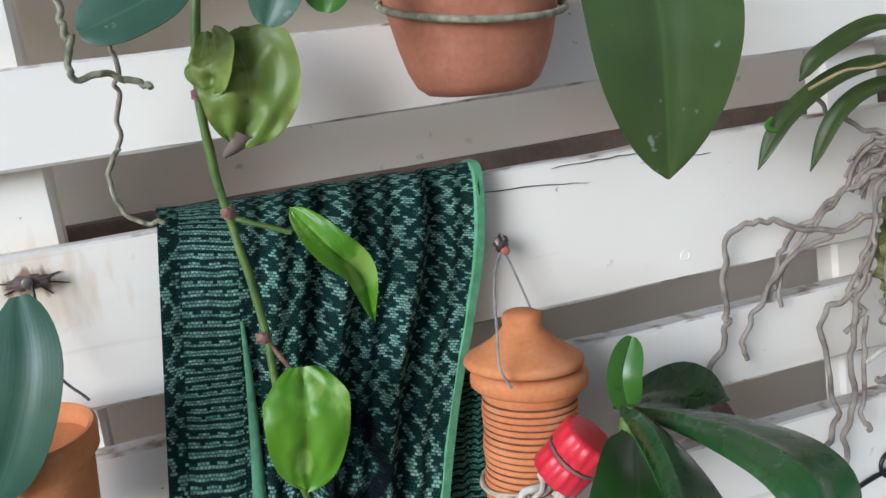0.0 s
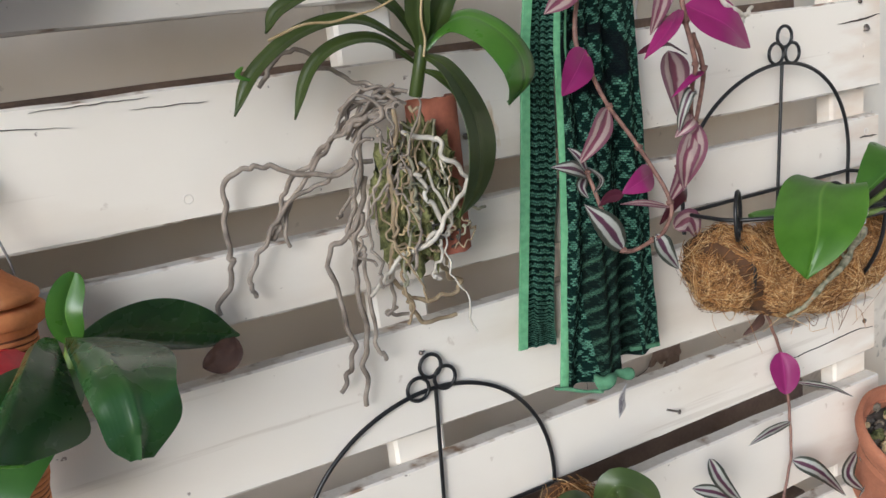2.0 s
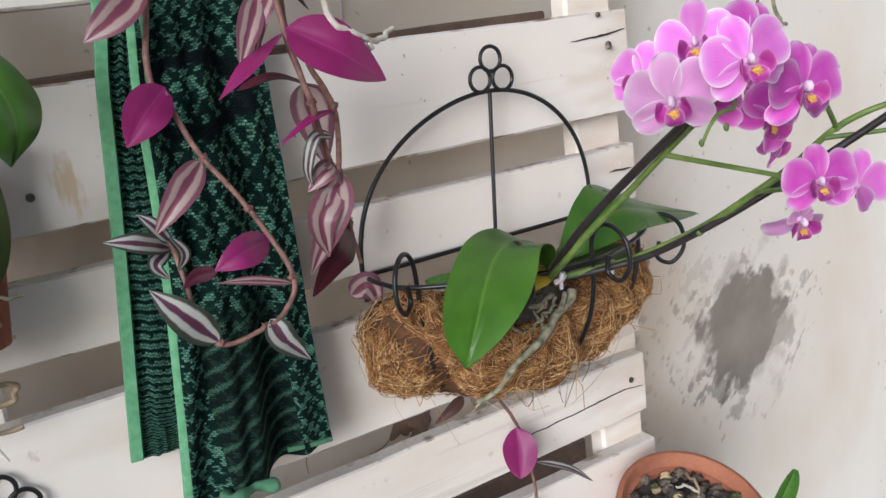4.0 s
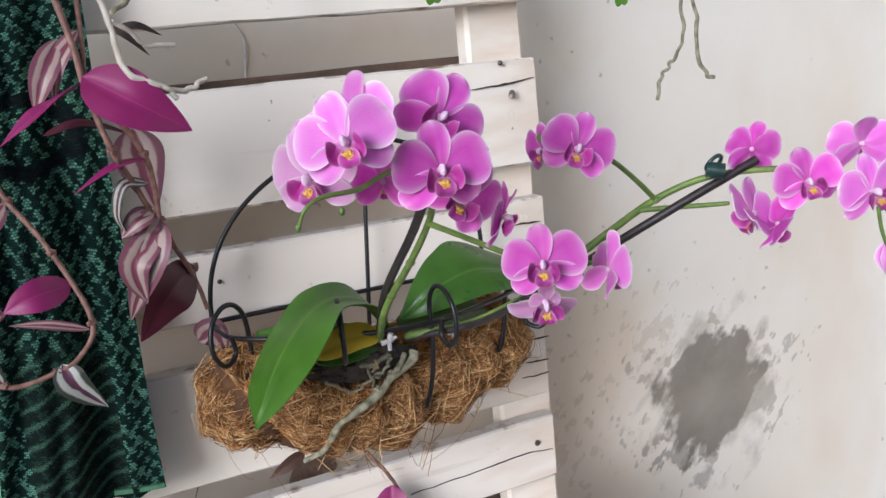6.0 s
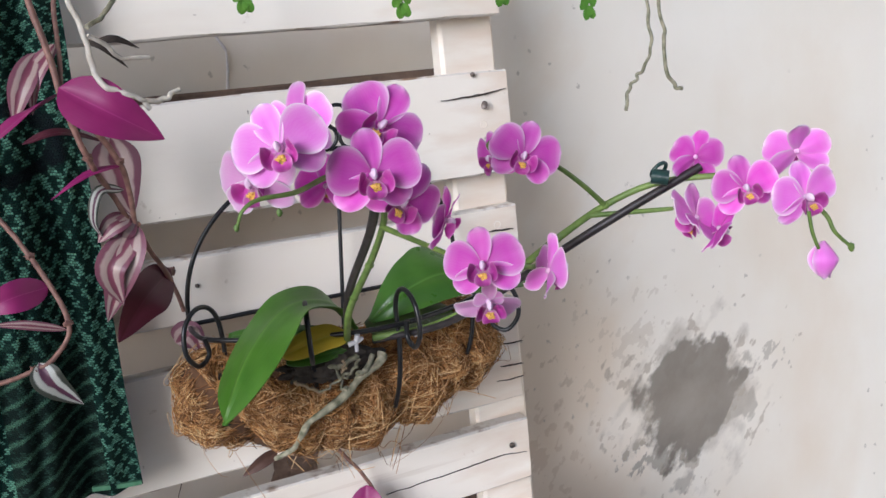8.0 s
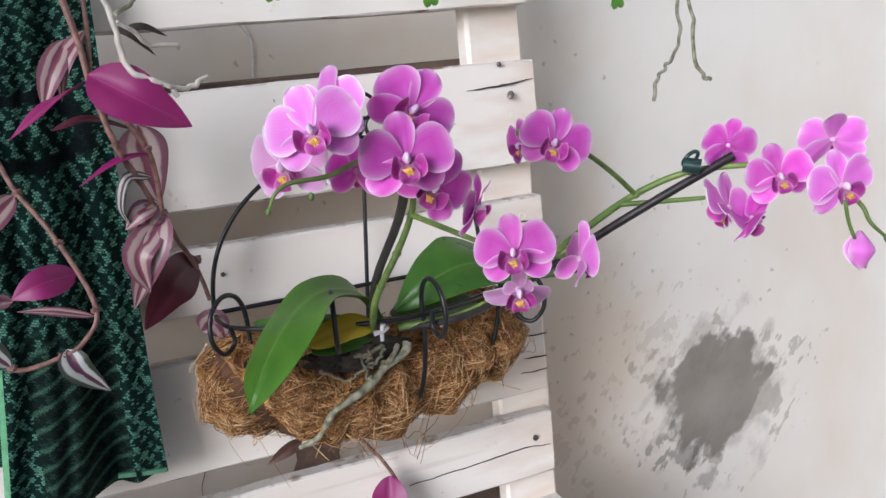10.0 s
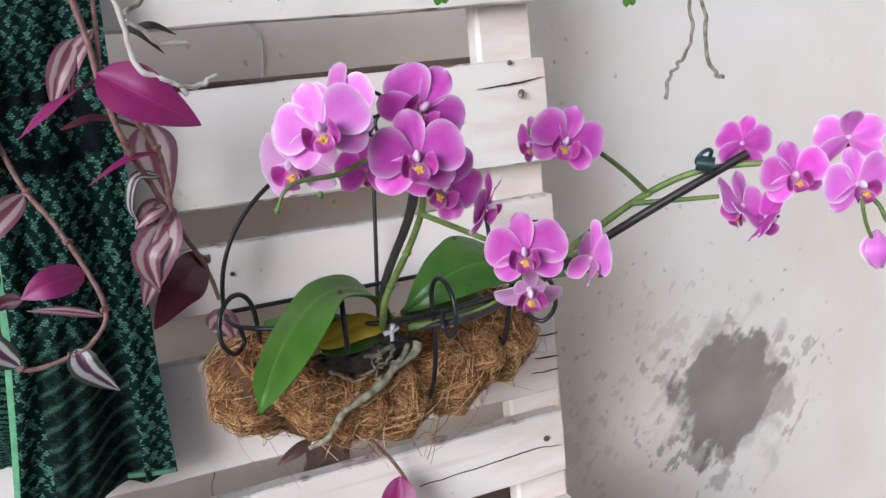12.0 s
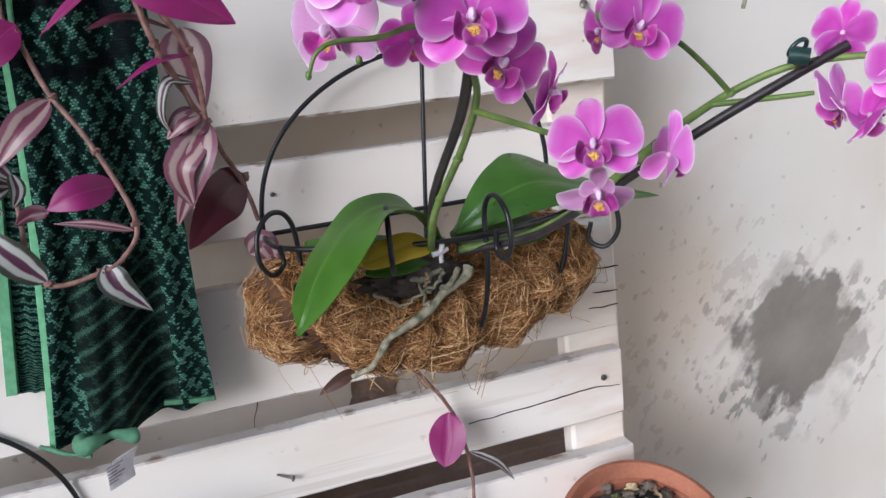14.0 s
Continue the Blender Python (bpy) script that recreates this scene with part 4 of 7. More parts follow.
nail((0.9736, 0.0000, 1.5675), (-0.6, -1, 0.3), 0.007)
nail((0.6736, 0.0000, 1.2295), (1.3, -0.7, -0.45), 0.012, 0.0024)
nail((0.9689, -0.0000, 1.2449), (0, -1, 0), 0.002)
nail((0.1225, 0.0000, 1.5583), (0, -1, 0), 0.012, 0.0025)
nail((0.4172, -0.0000, 1.3649), (-0.8, -1, 0.3), 0.010, 0.002)
nail((0.9741, 0.0000, 1.5700), (-0.6, -1, 0.3), 0.004)
nail((0.4786, 0.0000, 1.5333), (0, -1, 0), 0.002)
nail((-0.1385, 0.0000, 1.5884), (0, -1, 0), 0.012, 0.003)
nail((0.7021, 0.0000, 1.4547), (0, -1, 0), 0.001, 0.0018)
nail((0.9642, 0.0000, 1.5973), (-0.4, -1, 0.1), 0.003, 0.0022)


def plug(place, r=0.0032):
    p = Vector(place)
    part("screw_plug", ring(p + Vector((0, -0.0002, 0)), r, 0.0005, (1, 0, 0), (0, 0, 1), 18, 6), WHITE, pallet)


plug((0.2529, 0.0000, 1.5250))
plug((0.9772, 0.0000, 1.5802))
plug((0.9709, 0.0000, 1.5526))
plug((0.9754, 0.0000, 1.4603))

# peeling paint in the gap under the fourth slat
for pts, w in (([(0.7579, 0.1235, 1.2145), (0.7803, 0.1235, 1.2310), (0.8012, 0.1235, 1.2139)], 0.020), ([(0.7797, 0.1235, 1.2062), (0.7989, 0.1235, 1.2210), (0.8055, 0.1235, 1.2281)], 0.014), ([(0.7653, 0.1235, 1.2221), (0.7843, 0.1235, 1.2323), (0.8120, 0.1235, 1.2383)], 0.052)):
    tagged(part("bare_patch", leaf(pts, w, (0, -1, 0), "oval", 0, 0.003, 14, 8, 0.12), BARE_WALL, None), "brown bare patch where the wall paint has peeled", "wall damage", kind="structure")
for pts in ([(0.7343, 0.1235, 1.2081), (0.7508, 0.1235, 1.2110), (0.7581, 0.1235, 1.2156)], [(0.6751, 0.1235, 1.2493), (0.6706, 0.1235, 1.2304), (0.6695, 0.1235, 1.2134)]):
    tagged(part("wall_crack", tube(pts, (0.0006, 0.00025), 12, 6, 0.4), CRACK, None), "thin dark crack in the painted wall", "wall damage", kind="structure")
tagged(part("paint_drip", tube([(0.7640, 0.1245, 1.6600), (0.7760, 0.1245, 1.6450), (0.7745, 0.1245, 1.6200), (0.7730, 0.1245, 1.6000)], (0.0016, 0.0012), 24, 6, 0.5), LABEL, None), "pale dried drip down the painted wall", "wall damage", kind="structure")


# ---- wide green cloth, draped over a slat ----
cloth_a = thing("green_towel", (0.01, -0.01, 1.60), "dark green and light green knitted towel draped over a slat", "towel", "green towels")
LEFT_A = [(-0.070, 0.030, 1.594), (-0.070, 0.010, 1.612), (-0.0705, -0.006, 1.606), (-0.0815, -0.012, 1.533), (-0.0928, -0.014, 1.4566), (-0.115, -0.016, 1.30)]
RIGHT_A = [(0.112, 0.030, 1.594), (0.112, 0.010, 1.610), (0.1115, -0.007, 1.604), (0.106, -0.011, 1.565), (0.0924, -0.013, 1.5208), (0.0764, -0.014, 1.4745), (0.0598, -0.015, 1.4127), (0.035, -0.016, 1.30)]
part("fabric", cloth(LEFT_A, RIGHT_A, 5.2, 0.0105, 120, 120, 0.003, 1, 1.0, 0.27), KNIT_WIDE, cloth_a)
part("edge_trim", ribbon([Vector(p) + Vector((0.0, -0.006, 0)) for p in RIGHT_A[1:]], 0.007, (1, 0.25, 0), 0.004), TRIM, cloth_a, "light green edge binding")
part("fold_trim", tube([(-0.0366, -0.0160, 1.5467), (-0.0383, -0.0180, 1.5174), (-0.0418, -0.0190, 1.4784), (-0.0454, -0.0190, 1.4444), (-0.0519, -0.0190, 1.3870)], (0.0012, 0.0052), 24, 8), TRIM_DARK, cloth_a, "light green edge binding of the fold")
part("under_layer", cloth([(0.080, -0.006, 1.49), (0.062, -0.007, 1.41), (0.040, -0.008, 1.30)], [(0.100, -0.004, 1.49), (0.092, -0.005, 1.41), (0.075, -0.006, 1.30)], 1, 0.002, 20, 60, 0.003, 3), KNIT_BORDER, cloth_a)

# ---- narrow green cloth ----
cloth_b = thing("green_towel", (0.57, -0.03, 1.60), "dark green and light green knitted towel hanging in a long fold", "towel", "green towels")
LEFT_B = [(0.512, -0.030, 1.74), (0.5521, -0.0340, 1.6640), (0.5493, -0.0340, 1.5864), (0.5443, -0.0340, 1.4850), (0.5352, -0.0340, 1.3887), (0.5262, -0.0340, 1.3117)]
RIGHT_B = [(0.622, -0.030, 1.74), (0.6360, -0.0260, 1.6884), (0.6357, -0.0280, 1.6029), (0.6355, -0.0300, 1.4921), (0.6344, -0.0320, 1.3925), (0.6351, -0.0340, 1.3189)]
part("fabric", cloth(LEFT_B, RIGHT_B, 2.2, 0.009, 100, 130, 0.003, 7, 0.6, 0.0, (0.30, 0.026, 0.19)), KNIT_NARROW, cloth_b)
part("edge_trim", ribbon([Vector(p) + Vector((0.001, -0.006, 0)) for p in LEFT_B], 0.0115, (1, -0.15, 0), 0.004), TRIM, cloth_b, "light green edge binding")
LEFT_C = [(0.500, -0.012, 1.74), (0.5389, -0.0120, 1.6677), (0.5314, -0.0120, 1.5892), (0.5208, -0.0120, 1.4952), (0.5073, -0.0120, 1.3917), (0.5016, -0.0120, 1.3467)]
RIGHT_C = [(0.530, -0.014, 1.74), (0.5672, -0.0140, 1.6655), (0.5600, -0.0140, 1.5850), (0.5541, -0.0140, 1.4875), (0.5401, -0.0140, 1.3809), (0.5364, -0.0140, 1.3425)]
part("back_fold", cloth(LEFT_C, RIGHT_C, 0.8, 0.003, 30, 110, 0.003, 9), KNIT_BORDER, cloth_b)
part("back_trim", ribbon([Vector(p) + Vector((0.001, -0.005, 0)) for p in LEFT_C], 0.009, (1, -0.2, 0), 0.004), TRIM, cloth_b, "light green edge binding")
part("hem", tube([(0.5167, -0.0400, 1.3134), (0.5294, -0.0540, 1.3117), (0.5483, -0.0640, 1.3095)], 0.0015, 14, 8, 0.5), TRIM_DARK, cloth_b, "light green bottom binding")
part("curled_hem", tube([(0.5455, -0.0640, 1.3172), (0.5515, -0.0700, 1.3207), (0.5665, -0.0640, 1.3187), (0.5780, -0.0580, 1.3170)], (0.0068, 0.0036), 24, 10, 0.9), TRIM_DARK, cloth_b, "light green turned-up hem")
part("corner_hem", ribbon([(0.6000, -0.0400, 1.3257), (0.6180, -0.0390, 1.3225), (0.6340, -0.0380, 1.3205)], 0.004, (0.2, 0, 1), 0.003), TRIM_DARK, cloth_b, "light green corner binding")
tag = part("care_label", ribbon([(0.5700, -0.0640, 1.3050), (0.5655, -0.0655, 1.2960), (0.5650, -0.0660, 1.2850)], 0.0200, (0.84, 0.54, 0.12), 0.0008), LABEL, cloth_b, "small white fabric care label")
for i in range(6):
    c = Vector((0.5570, -0.0722, 1.3000 - 0.0022 * i))
    part("print_line", ribbon([c, c + Vector((0.84, 0.54, 0.12)) * (0.013 - 0.003 * (i % 3))], 0.0009, (0, 0, 1), 0.0004), PRINT, tag)


# ---- lidded clay jar ----
JC, JA = Vector((0.0985, -0.047, 1.345)), Vector((0.115, 0.0, 1.0)).normalized()
jar = thing("clay_jar", JC, "orange terracotta jar with ribbed body and knobbed lid", "jar")
prof = [(0.0005, 0.0), (0.0235, 0.0)]
for i in range(33):
    h, r = 0.002 + 0.0039 * i, 0.0250 + 0.0030 * (i / 32) + 0.0004 * math.sin(5.1 * i)
    prof += [(r - 0.0020, h), (r - 0.0004, h + 0.0003), (r, h + 0.0008), (r - 0.0001, h + 0.0026), (r - 0.0006, h + 0.0031), (r - 0.0020, h + 0.0033)]
prof += [(0.0278, 0.1320), (0.0282, 0.1365), (0.0318, 0.1372), (0.0338, 0.1390), (0.0343, 0.1430), (0.0335, 0.1470), (0.0300, 0.1482), (0.0005, 0.1482)]
part("jar_body", lathe(prof, JC, JA, 64, 0.012), CLAY, jar)
JX = JA.orthogonal().normalized()
# dark rings deepen the grooves: their shade is put into the colour
for i in range(33):
    part("groove", ring(JC + JA * (0.0056 + 0.0039 * i), 0.0240 + 0.0030 * (i / 32), 0.0006, JX, JA.cross(JX), 40, 6), CLAY_SHADE, jar, "dark ring for the shade in a groove")
lid = [(0.0005, 0.1488), (0.0300, 0.1492), (0.0330, 0.1500), (0.0345, 0.1520), (0.0343, 0.1545), (0.0325, 0.1562), (0.0255, 0.1602), (0.0185, 0.1652), (0.0132, 0.1702), (0.0112, 0.1730), (0.0116, 0.1760), (0.0116, 0.1782), (0.0104, 0.1806), (0.0072, 0.1820), (0.0005, 0.1824)]
part("lid", lathe(lid, JC + Vector((-0.0015, 0.0, 0.0006)), (JA + Vector((-0.012, 0.0, 0.0))).normalized(), 56, 0.012), CLAY, jar, "terracotta lid with a round knob")
for i in range(5):
    part("raffia_tie", ring(JC + JA * (0.0780 + 0.0024 * i), 0.0290 + 0.0003 * (i % 2), 0.0011, (1, 0, 0.08 * (i - 2)), (0, 1, 0.05 * (i % 3 - 1)), 40, 6), RAFFIA, jar)
HOOK = Vector((0.1217, -0.0120, 1.5570))
wire = thing("hanging_wire", HOOK, "thin grey wire loop holding the jar from a nail", "wire")
part("strand", tube([HOOK, (0.1079, -0.0300, 1.5445), (0.0913, -0.0700, 1.5232), (0.0862, -0.0820, 1.5084), (0.0916, -0.0800, 1.4948)], 0.0008, 24, 6), TWINE, wire)
part("strand", tube([HOOK, (0.1276, -0.0140, 1.5383), (0.1338, -0.0160, 1.5146), (0.1359, -0.0200, 1.4996)], 0.0008, 16, 6), TWINE, wire)
part("knot", lump(HOOK + Vector((-0.001, -0.002, 0.003)), (0.0045, 0.0035, 0.005), 0.5, 3, 12, 2), STEEL, wire)
part("knot_bead", lump(Vector((0.1220, -0.0160, 1.5556)), (0.0028, 0.0028, 0.0028), 0.2, 3, 10, 2), CLAY_RED, wire)

# red capsule tied on the jar
cap = thing("red_plastic_capsule", (0.1200, -0.0850, 1.4556), "small ribbed red plastic capsule tied on with cord", "capsule")
CA = Vector((0.60, -0.42, 0.76)).normalized()
CB = Vector((0.1185, -0.0920, 1.4545))


def ribbed(z0, z1, r, n=30):
    verts, faces = [], []
    q = Vector((0, 0, 1)).rotation_difference(CA).to_matrix()
    hs = [(0.0, z0), (0.85, z0), (1.0, z0 + 0.0015), (1.0, z1 - 0.0025), (0.92, z1 - 0.0006), (0.8, z1), (0.0, z1)]
    for s, h in hs:
        for k in range(n * 2):
            w = math.pi * k / n
            rr = r * s * (1 + (0.05 if k % 4 < 2 else 0.0)) + 1e-5
            verts.append(CB + q @ Vector((rr * math.cos(w), rr * math.sin(w), h)))
    m = n * 2
    for j in range(len(hs) - 1):
        for k in range(m):
            a, b = j * m + k, j * m + (k + 1) % m
            faces.append([a, b, b + m, a + m])
    return verts, faces


part("lower_cup", ribbed(-0.018, -0.002, 0.0148), RED, cap)
part("upper_cap", ribbed(-0.001, 0.0150, 0.0155), RED, cap)
part("cord", ring(CB + CA * -0.0015, 0.0152, 0.0010, CA.orthogonal().normalized(), CA.cross(CA.orthogonal()).normalized(), 30, 6), BARE_WOOD, cap)
part("raffia_end", tube([CB + CA * 0.016 + Vector((0.006, -0.006, -0.006)), CB + CA * 0.013 + Vector((0.013, -0.008, -0.009)), CB + CA * 0.002 + Vector((0.016, -0.007, -0.010))], 0.0014, 10, 6, 0.3), RAFFIA, cap)

# ---- dark orchid beside the jar ----
dark_orchid = thing("potted_orchid", (0.1535, -0.0800, 1.4575), "orchid with broad glossy dark green leaves and pale roots", "orchid", "orchids")
part("leaf", leaf([(0.1575, -0.0820, 1.4654), (0.1562, -0.0820, 1.4869), (0.1662, -0.0780, 1.5064)], 0.021, (-0.2, -1, 0.1), "phal", 0.35, 0.0018), PHAL, dark_orchid, "young upright bright green leaf")
part("leaf", blade([(0.158, -0.064, 1.464), (0.185, -0.055, 1.4730), (0.217, -0.0444, 1.4709), (0.246, -0.030, 1.4530), (0.268, -0.012, 1.4240)],
                   [(0.160, -0.060, 1.461), (0.190, -0.046, 1.4550), (0.2188, -0.031, 1.4430), (0.247, -0.020, 1.4320), (0.268, -0.012, 1.4235)],
                   [(0.161, -0.056, 1.458), (0.190, -0.036, 1.4430), (0.2188, -0.019, 1.4280), (0.250, -0.012, 1.4200), (0.267, -0.012, 1.4225)]), PHAL_DARK, dark_orchid)
part("leaf", blade([(0.1515, -0.100, 1.4710), (0.1510, -0.1500, 1.4770), (0.1505, -0.1850, 1.4785), (0.1510, -0.2080, 1.4760), (0.1525, -0.2230, 1.4670), (0.1545, -0.2285, 1.4560), (0.1620, -0.2262, 1.4462)],
                   [(0.1535, -0.098, 1.4720), (0.1560, -0.1400, 1.4810), (0.1635, -0.1750, 1.4825), (0.1670, -0.2120, 1.4790), (0.1680, -0.2225, 1.4663), (0.1672, -0.2250, 1.4560), (0.1655, -0.2258, 1.4465)],
                   [(0.1555, -0.095, 1.4720), (0.1750, -0.1250, 1.4760), (0.1940, -0.1550, 1.4740), (0.1950, -0.1900, 1.4765), (0.1895, -0.2160, 1.4740), (0.1880, -0.2200, 1.4580), (0.1720, -0.2235, 1.4440)], 34, 16, 0.0022, 0.002), PHAL_DARK, dark_orchid, "arching glossy dark green leaf")
part("leaf", leaf([(0.264, -0.013, 1.4235), (0.2540, -0.018, 1.4130), (0.2380, -0.014, 1.4075)], 0.022, (-0.2, -1, 0.1), "oval", 0.3, 0.001, 18, 10, 0.03, 0, 0, 4, 0.10), WITHERED, dark_orchid, "withered dark brown leaf")
part("leaf", blade([(0.1420, -0.102, 1.4740), (0.1330, -0.128, 1.4790), (0.1265, -0.160, 1.4700), (0.1170, -0.190, 1.4620), (0.1035, -0.2133, 1.4600)],
                   [(0.1450, -0.100, 1.4760), (0.1370, -0.135, 1.4840), (0.1280, -0.170, 1.4810), (0.1180, -0.195, 1.4720), (0.1060, -0.2130, 1.4600)],
                   [(0.1480, -0.098, 1.4750), (0.1480, -0.135, 1.4760), (0.1490, -0.170, 1.4640), (0.1490, -0.186, 1.4480), (0.1200, -0.2080, 1.4520)], 26, 12, 0.002, 0.0015), PHAL_DARK, dark_orchid, "folded dark green leaf with a lit edge")
part("leaf", leaf([(0.1501, -0.1000, 1.4572), (0.1234, -0.1500, 1.4547), (0.1006, -0.1750, 1.4375), (0.0852, -0.1800, 1.4116)], 0.052, (-0.25, -1, 0.35), "phal", 0.22, 0.002), PHAL_DEEP, dark_orchid, "broad mid-green front leaf")
# pale tube along the folded leaf stands in for light on its edge
part("lit_leaf_rim", tube([(0.1330, -0.1285, 1.4792), (0.1265, -0.1605, 1.4702), (0.1170, -0.1905, 1.4622), (0.1035, -0.2138, 1.4600), (0.1120, -0.2112, 1.4555), (0.1200, -0.2083, 1.4520)], 0.0008, 24, 6), PHAL_NEW, dark_orchid, "pale green strip for the light on a leaf edge")
part("leaf", leaf([(0.1623, -0.0700, 1.4522), (0.1803, -0.0550, 1.4234), (0.1896, -0.0500, 1.3990)], 0.03, (-0.2, -1, 0.2), "phal", 0.1, 0.002), PHAL_DARK, dark_orchid)
part("stem", tube([(0.1489, -0.0850, 1.4384), (0.1542, -0.0850, 1.4588), (0.1569, -0.0850, 1.4706)], (0.006, 0.004), 10, 10), STEM, dark_orchid)
ROOTS_JAR = [(0.1092, -0.0850, 1.4372), (0.0943, -0.0880, 1.4392), (0.0778, -0.0850, 1.4271), (0.0732, -0.0830, 1.3989), (0.0696, -0.0830, 1.3668)]
part("root", root_line(ROOTS_JAR, 0.0020, 3), ROOT_WHITE, dark_orchid)
part("root", root_line([(0.1020, -0.0880, 1.4369), (0.0882, -0.0900, 1.4258), (0.0896, -0.0900, 1.4075), (0.0781, -0.0880, 1.3886)], 0.0018, 5), ROOT_WHITE, dark_orchid)
part("root", root_line([(0.1134, -0.0880, 1.4353), (0.0952, -0.0920, 1.4298), (0.0948, -0.0920, 1.4192)], 0.0022, 6), ROOT_WHITE, dark_orchid)
JB = Vector((0.0974, -0.0820, 1.4161))
for i in range(20):
    rng = random.Random(70 + i)
    o = JB + Vector((rng.uniform(-0.008, 0.02), rng.uniform(-0.01, 0.0), rng.uniform(-0.05, 0.02)))
    d = Vector((rng.uniform(-1, 1), rng.uniform(-0.4, 0.4), rng.uniform(-1, 0.6))).normalized() * rng.uniform(0.008, 0.02)
    part("root", root_line([o - d, o + Vector((rng.uniform(-.005, .005), -0.004, 0)), o + d], rng.uniform(0.0008, 0.0016), i, 0.003), ROOT if i % 2 else ROOT_WHITE, dark_orchid)
part("bark_chunk", lump(JB + Vector((0.010, 0.020, -0.020)), (0.014, 0.008, 0.036), 0.4, 3, 18, 4), CHIP, dark_orchid)


# ---- strap-leaved orchid mounted on a tile ----
vanda = thing("mounted_orchid", (0.4210, -0.0400, 1.5901), "strap-leaved orchid with tangled grey roots on a clay tile", "orchid", "orchids")
TC = [(0.4430, -0.0120, 1.5700), (0.4360, -0.0240, 1.5150), (0.4260, -0.0400, 1.4580)]


def tile(points, half, bulge, thick=0.006):
    line = spline(points, 24)
    verts, faces = [], []
    m = 12
    for s in (0, 1):
        for i, c in enumerate(line):
            for k in range(m + 1):
                w = math.pi * k / m
                r = half - s * thick
                verts.append(c + Vector((-math.cos(w) * r, -math.sin(w) * (bulge - s * thick), 0.001 * noise.noise(c * 80 + Vector((k, 0, 0))))))
    n = 25 * (m + 1)
    for i in range(24):
        for k in range(m):
            a = i * (m + 1) + k
            faces.append([a, a + m + 1, a + m + 2, a + 1])
            faces.append([n + a, n + a + 1, n + a + m + 2, n + a + m + 1])
    edge = [i * (m + 1) for i in range(25)] + [24 * (m + 1) + k for k in range(1, m + 1)] + [i * (m + 1) + m for i in range(23, -1, -1)] + [k for k in range(m - 1, 0, -1)]
    for a, b in zip(edge, edge[1:] + edge[:1]):
        faces.append([a, b, b + n, a + n])
    return verts, faces


part("clay_tile", tile(TC, 0.0205, 0.026), CLAY_RED, vanda, "curved red clay roof tile")
part("moss_pad", lump(Vector((0.4120, -0.0500, 1.5100)), (0.019, 0.018, 0.040), 0.7, 3.5, 24, 9), MOSS, vanda, "green-brown mossy pad")
part("moss_pad", lump(Vector((0.3920, -0.0480, 1.5000)), (0.018, 0.020, 0.046), 0.5, 3.5, 26, 3), MOSS, vanda, "green-brown mossy pad")
for i, z in enumerate((0.0, -0.008, -0.016)):
    part("tie", tube([Vector((0.3765, -0.0500, 1.4909)) + Vector((0, 0, z)), Vector((0.4098, -0.0550, 1.4825)) + Vector((0, 0, z * 1.2)), Vector((0.4480, -0.0420, 1.4756)) + Vector((0, 0, z))], 0.0013, 14, 6, 0.3), RAFFIA, vanda)


def strap(points, width, normal, mat=VANDA, fold=0.3, label=""):
    part("leaf", leaf(points, width, normal, "strap", fold, 0.0022, 26, 8), mat, vanda, label)


strap([(0.4207, -0.0450, 1.5961), (0.3908, -0.0500, 1.6161), (0.3611, -0.0500, 1.6162), (0.3402, -0.0450, 1.6019), (0.3271, -0.0350, 1.5703)], 0.013, (-0.5, -0.6, 0.8))
strap([(0.4221, -0.0480, 1.6038), (0.3779, -0.0550, 1.6299), (0.3379, -0.0520, 1.6278), (0.3033, -0.0450, 1.6064), (0.2846, -0.0400, 1.5787)], 0.014, (-0.4, -0.6, 0.8))
strap([(0.4219, -0.0500, 1.6096), (0.3981, -0.0600, 1.6381), (0.3625, -0.0620, 1.6555), (0.3228, -0.0580, 1.6432), (0.3115, -0.0500, 1.6288)], 0.014, (-0.4, -0.7, 0.8))
part("leaf", blade([(0.4245, -0.0500, 1.6100), (0.4400, -0.0500, 1.6250), (0.4590, -0.0594, 1.6306), (0.4690, -0.0790, 1.6225), (0.4783, -0.0910, 1.6093), (0.4840, -0.0985, 1.5930), (0.4790, -0.1030, 1.5770), (0.4640, -0.0945, 1.5625)],
                   [(0.4245, -0.0540, 1.6070), (0.4370, -0.0580, 1.6205), (0.4520, -0.0680, 1.6260), (0.4600, -0.0910, 1.6160), (0.4660, -0.1060, 1.6015), (0.4690, -0.1100, 1.5880), (0.4680, -0.1080, 1.5750), (0.4635, -0.0945, 1.5622)],
                   [(0.4245, -0.0560, 1.6040), (0.4330, -0.0620, 1.6130), (0.4391, -0.0720, 1.6153), (0.4439, -0.0972, 1.6045), (0.4471, -0.1150, 1.5882), (0.4500, -0.1155, 1.5810), (0.4550, -0.1100, 1.5730), (0.4630, -0.0943, 1.5620)], 34, 14, 0.002, 0.0014), PHAL, vanda, "broad arching green leaf")
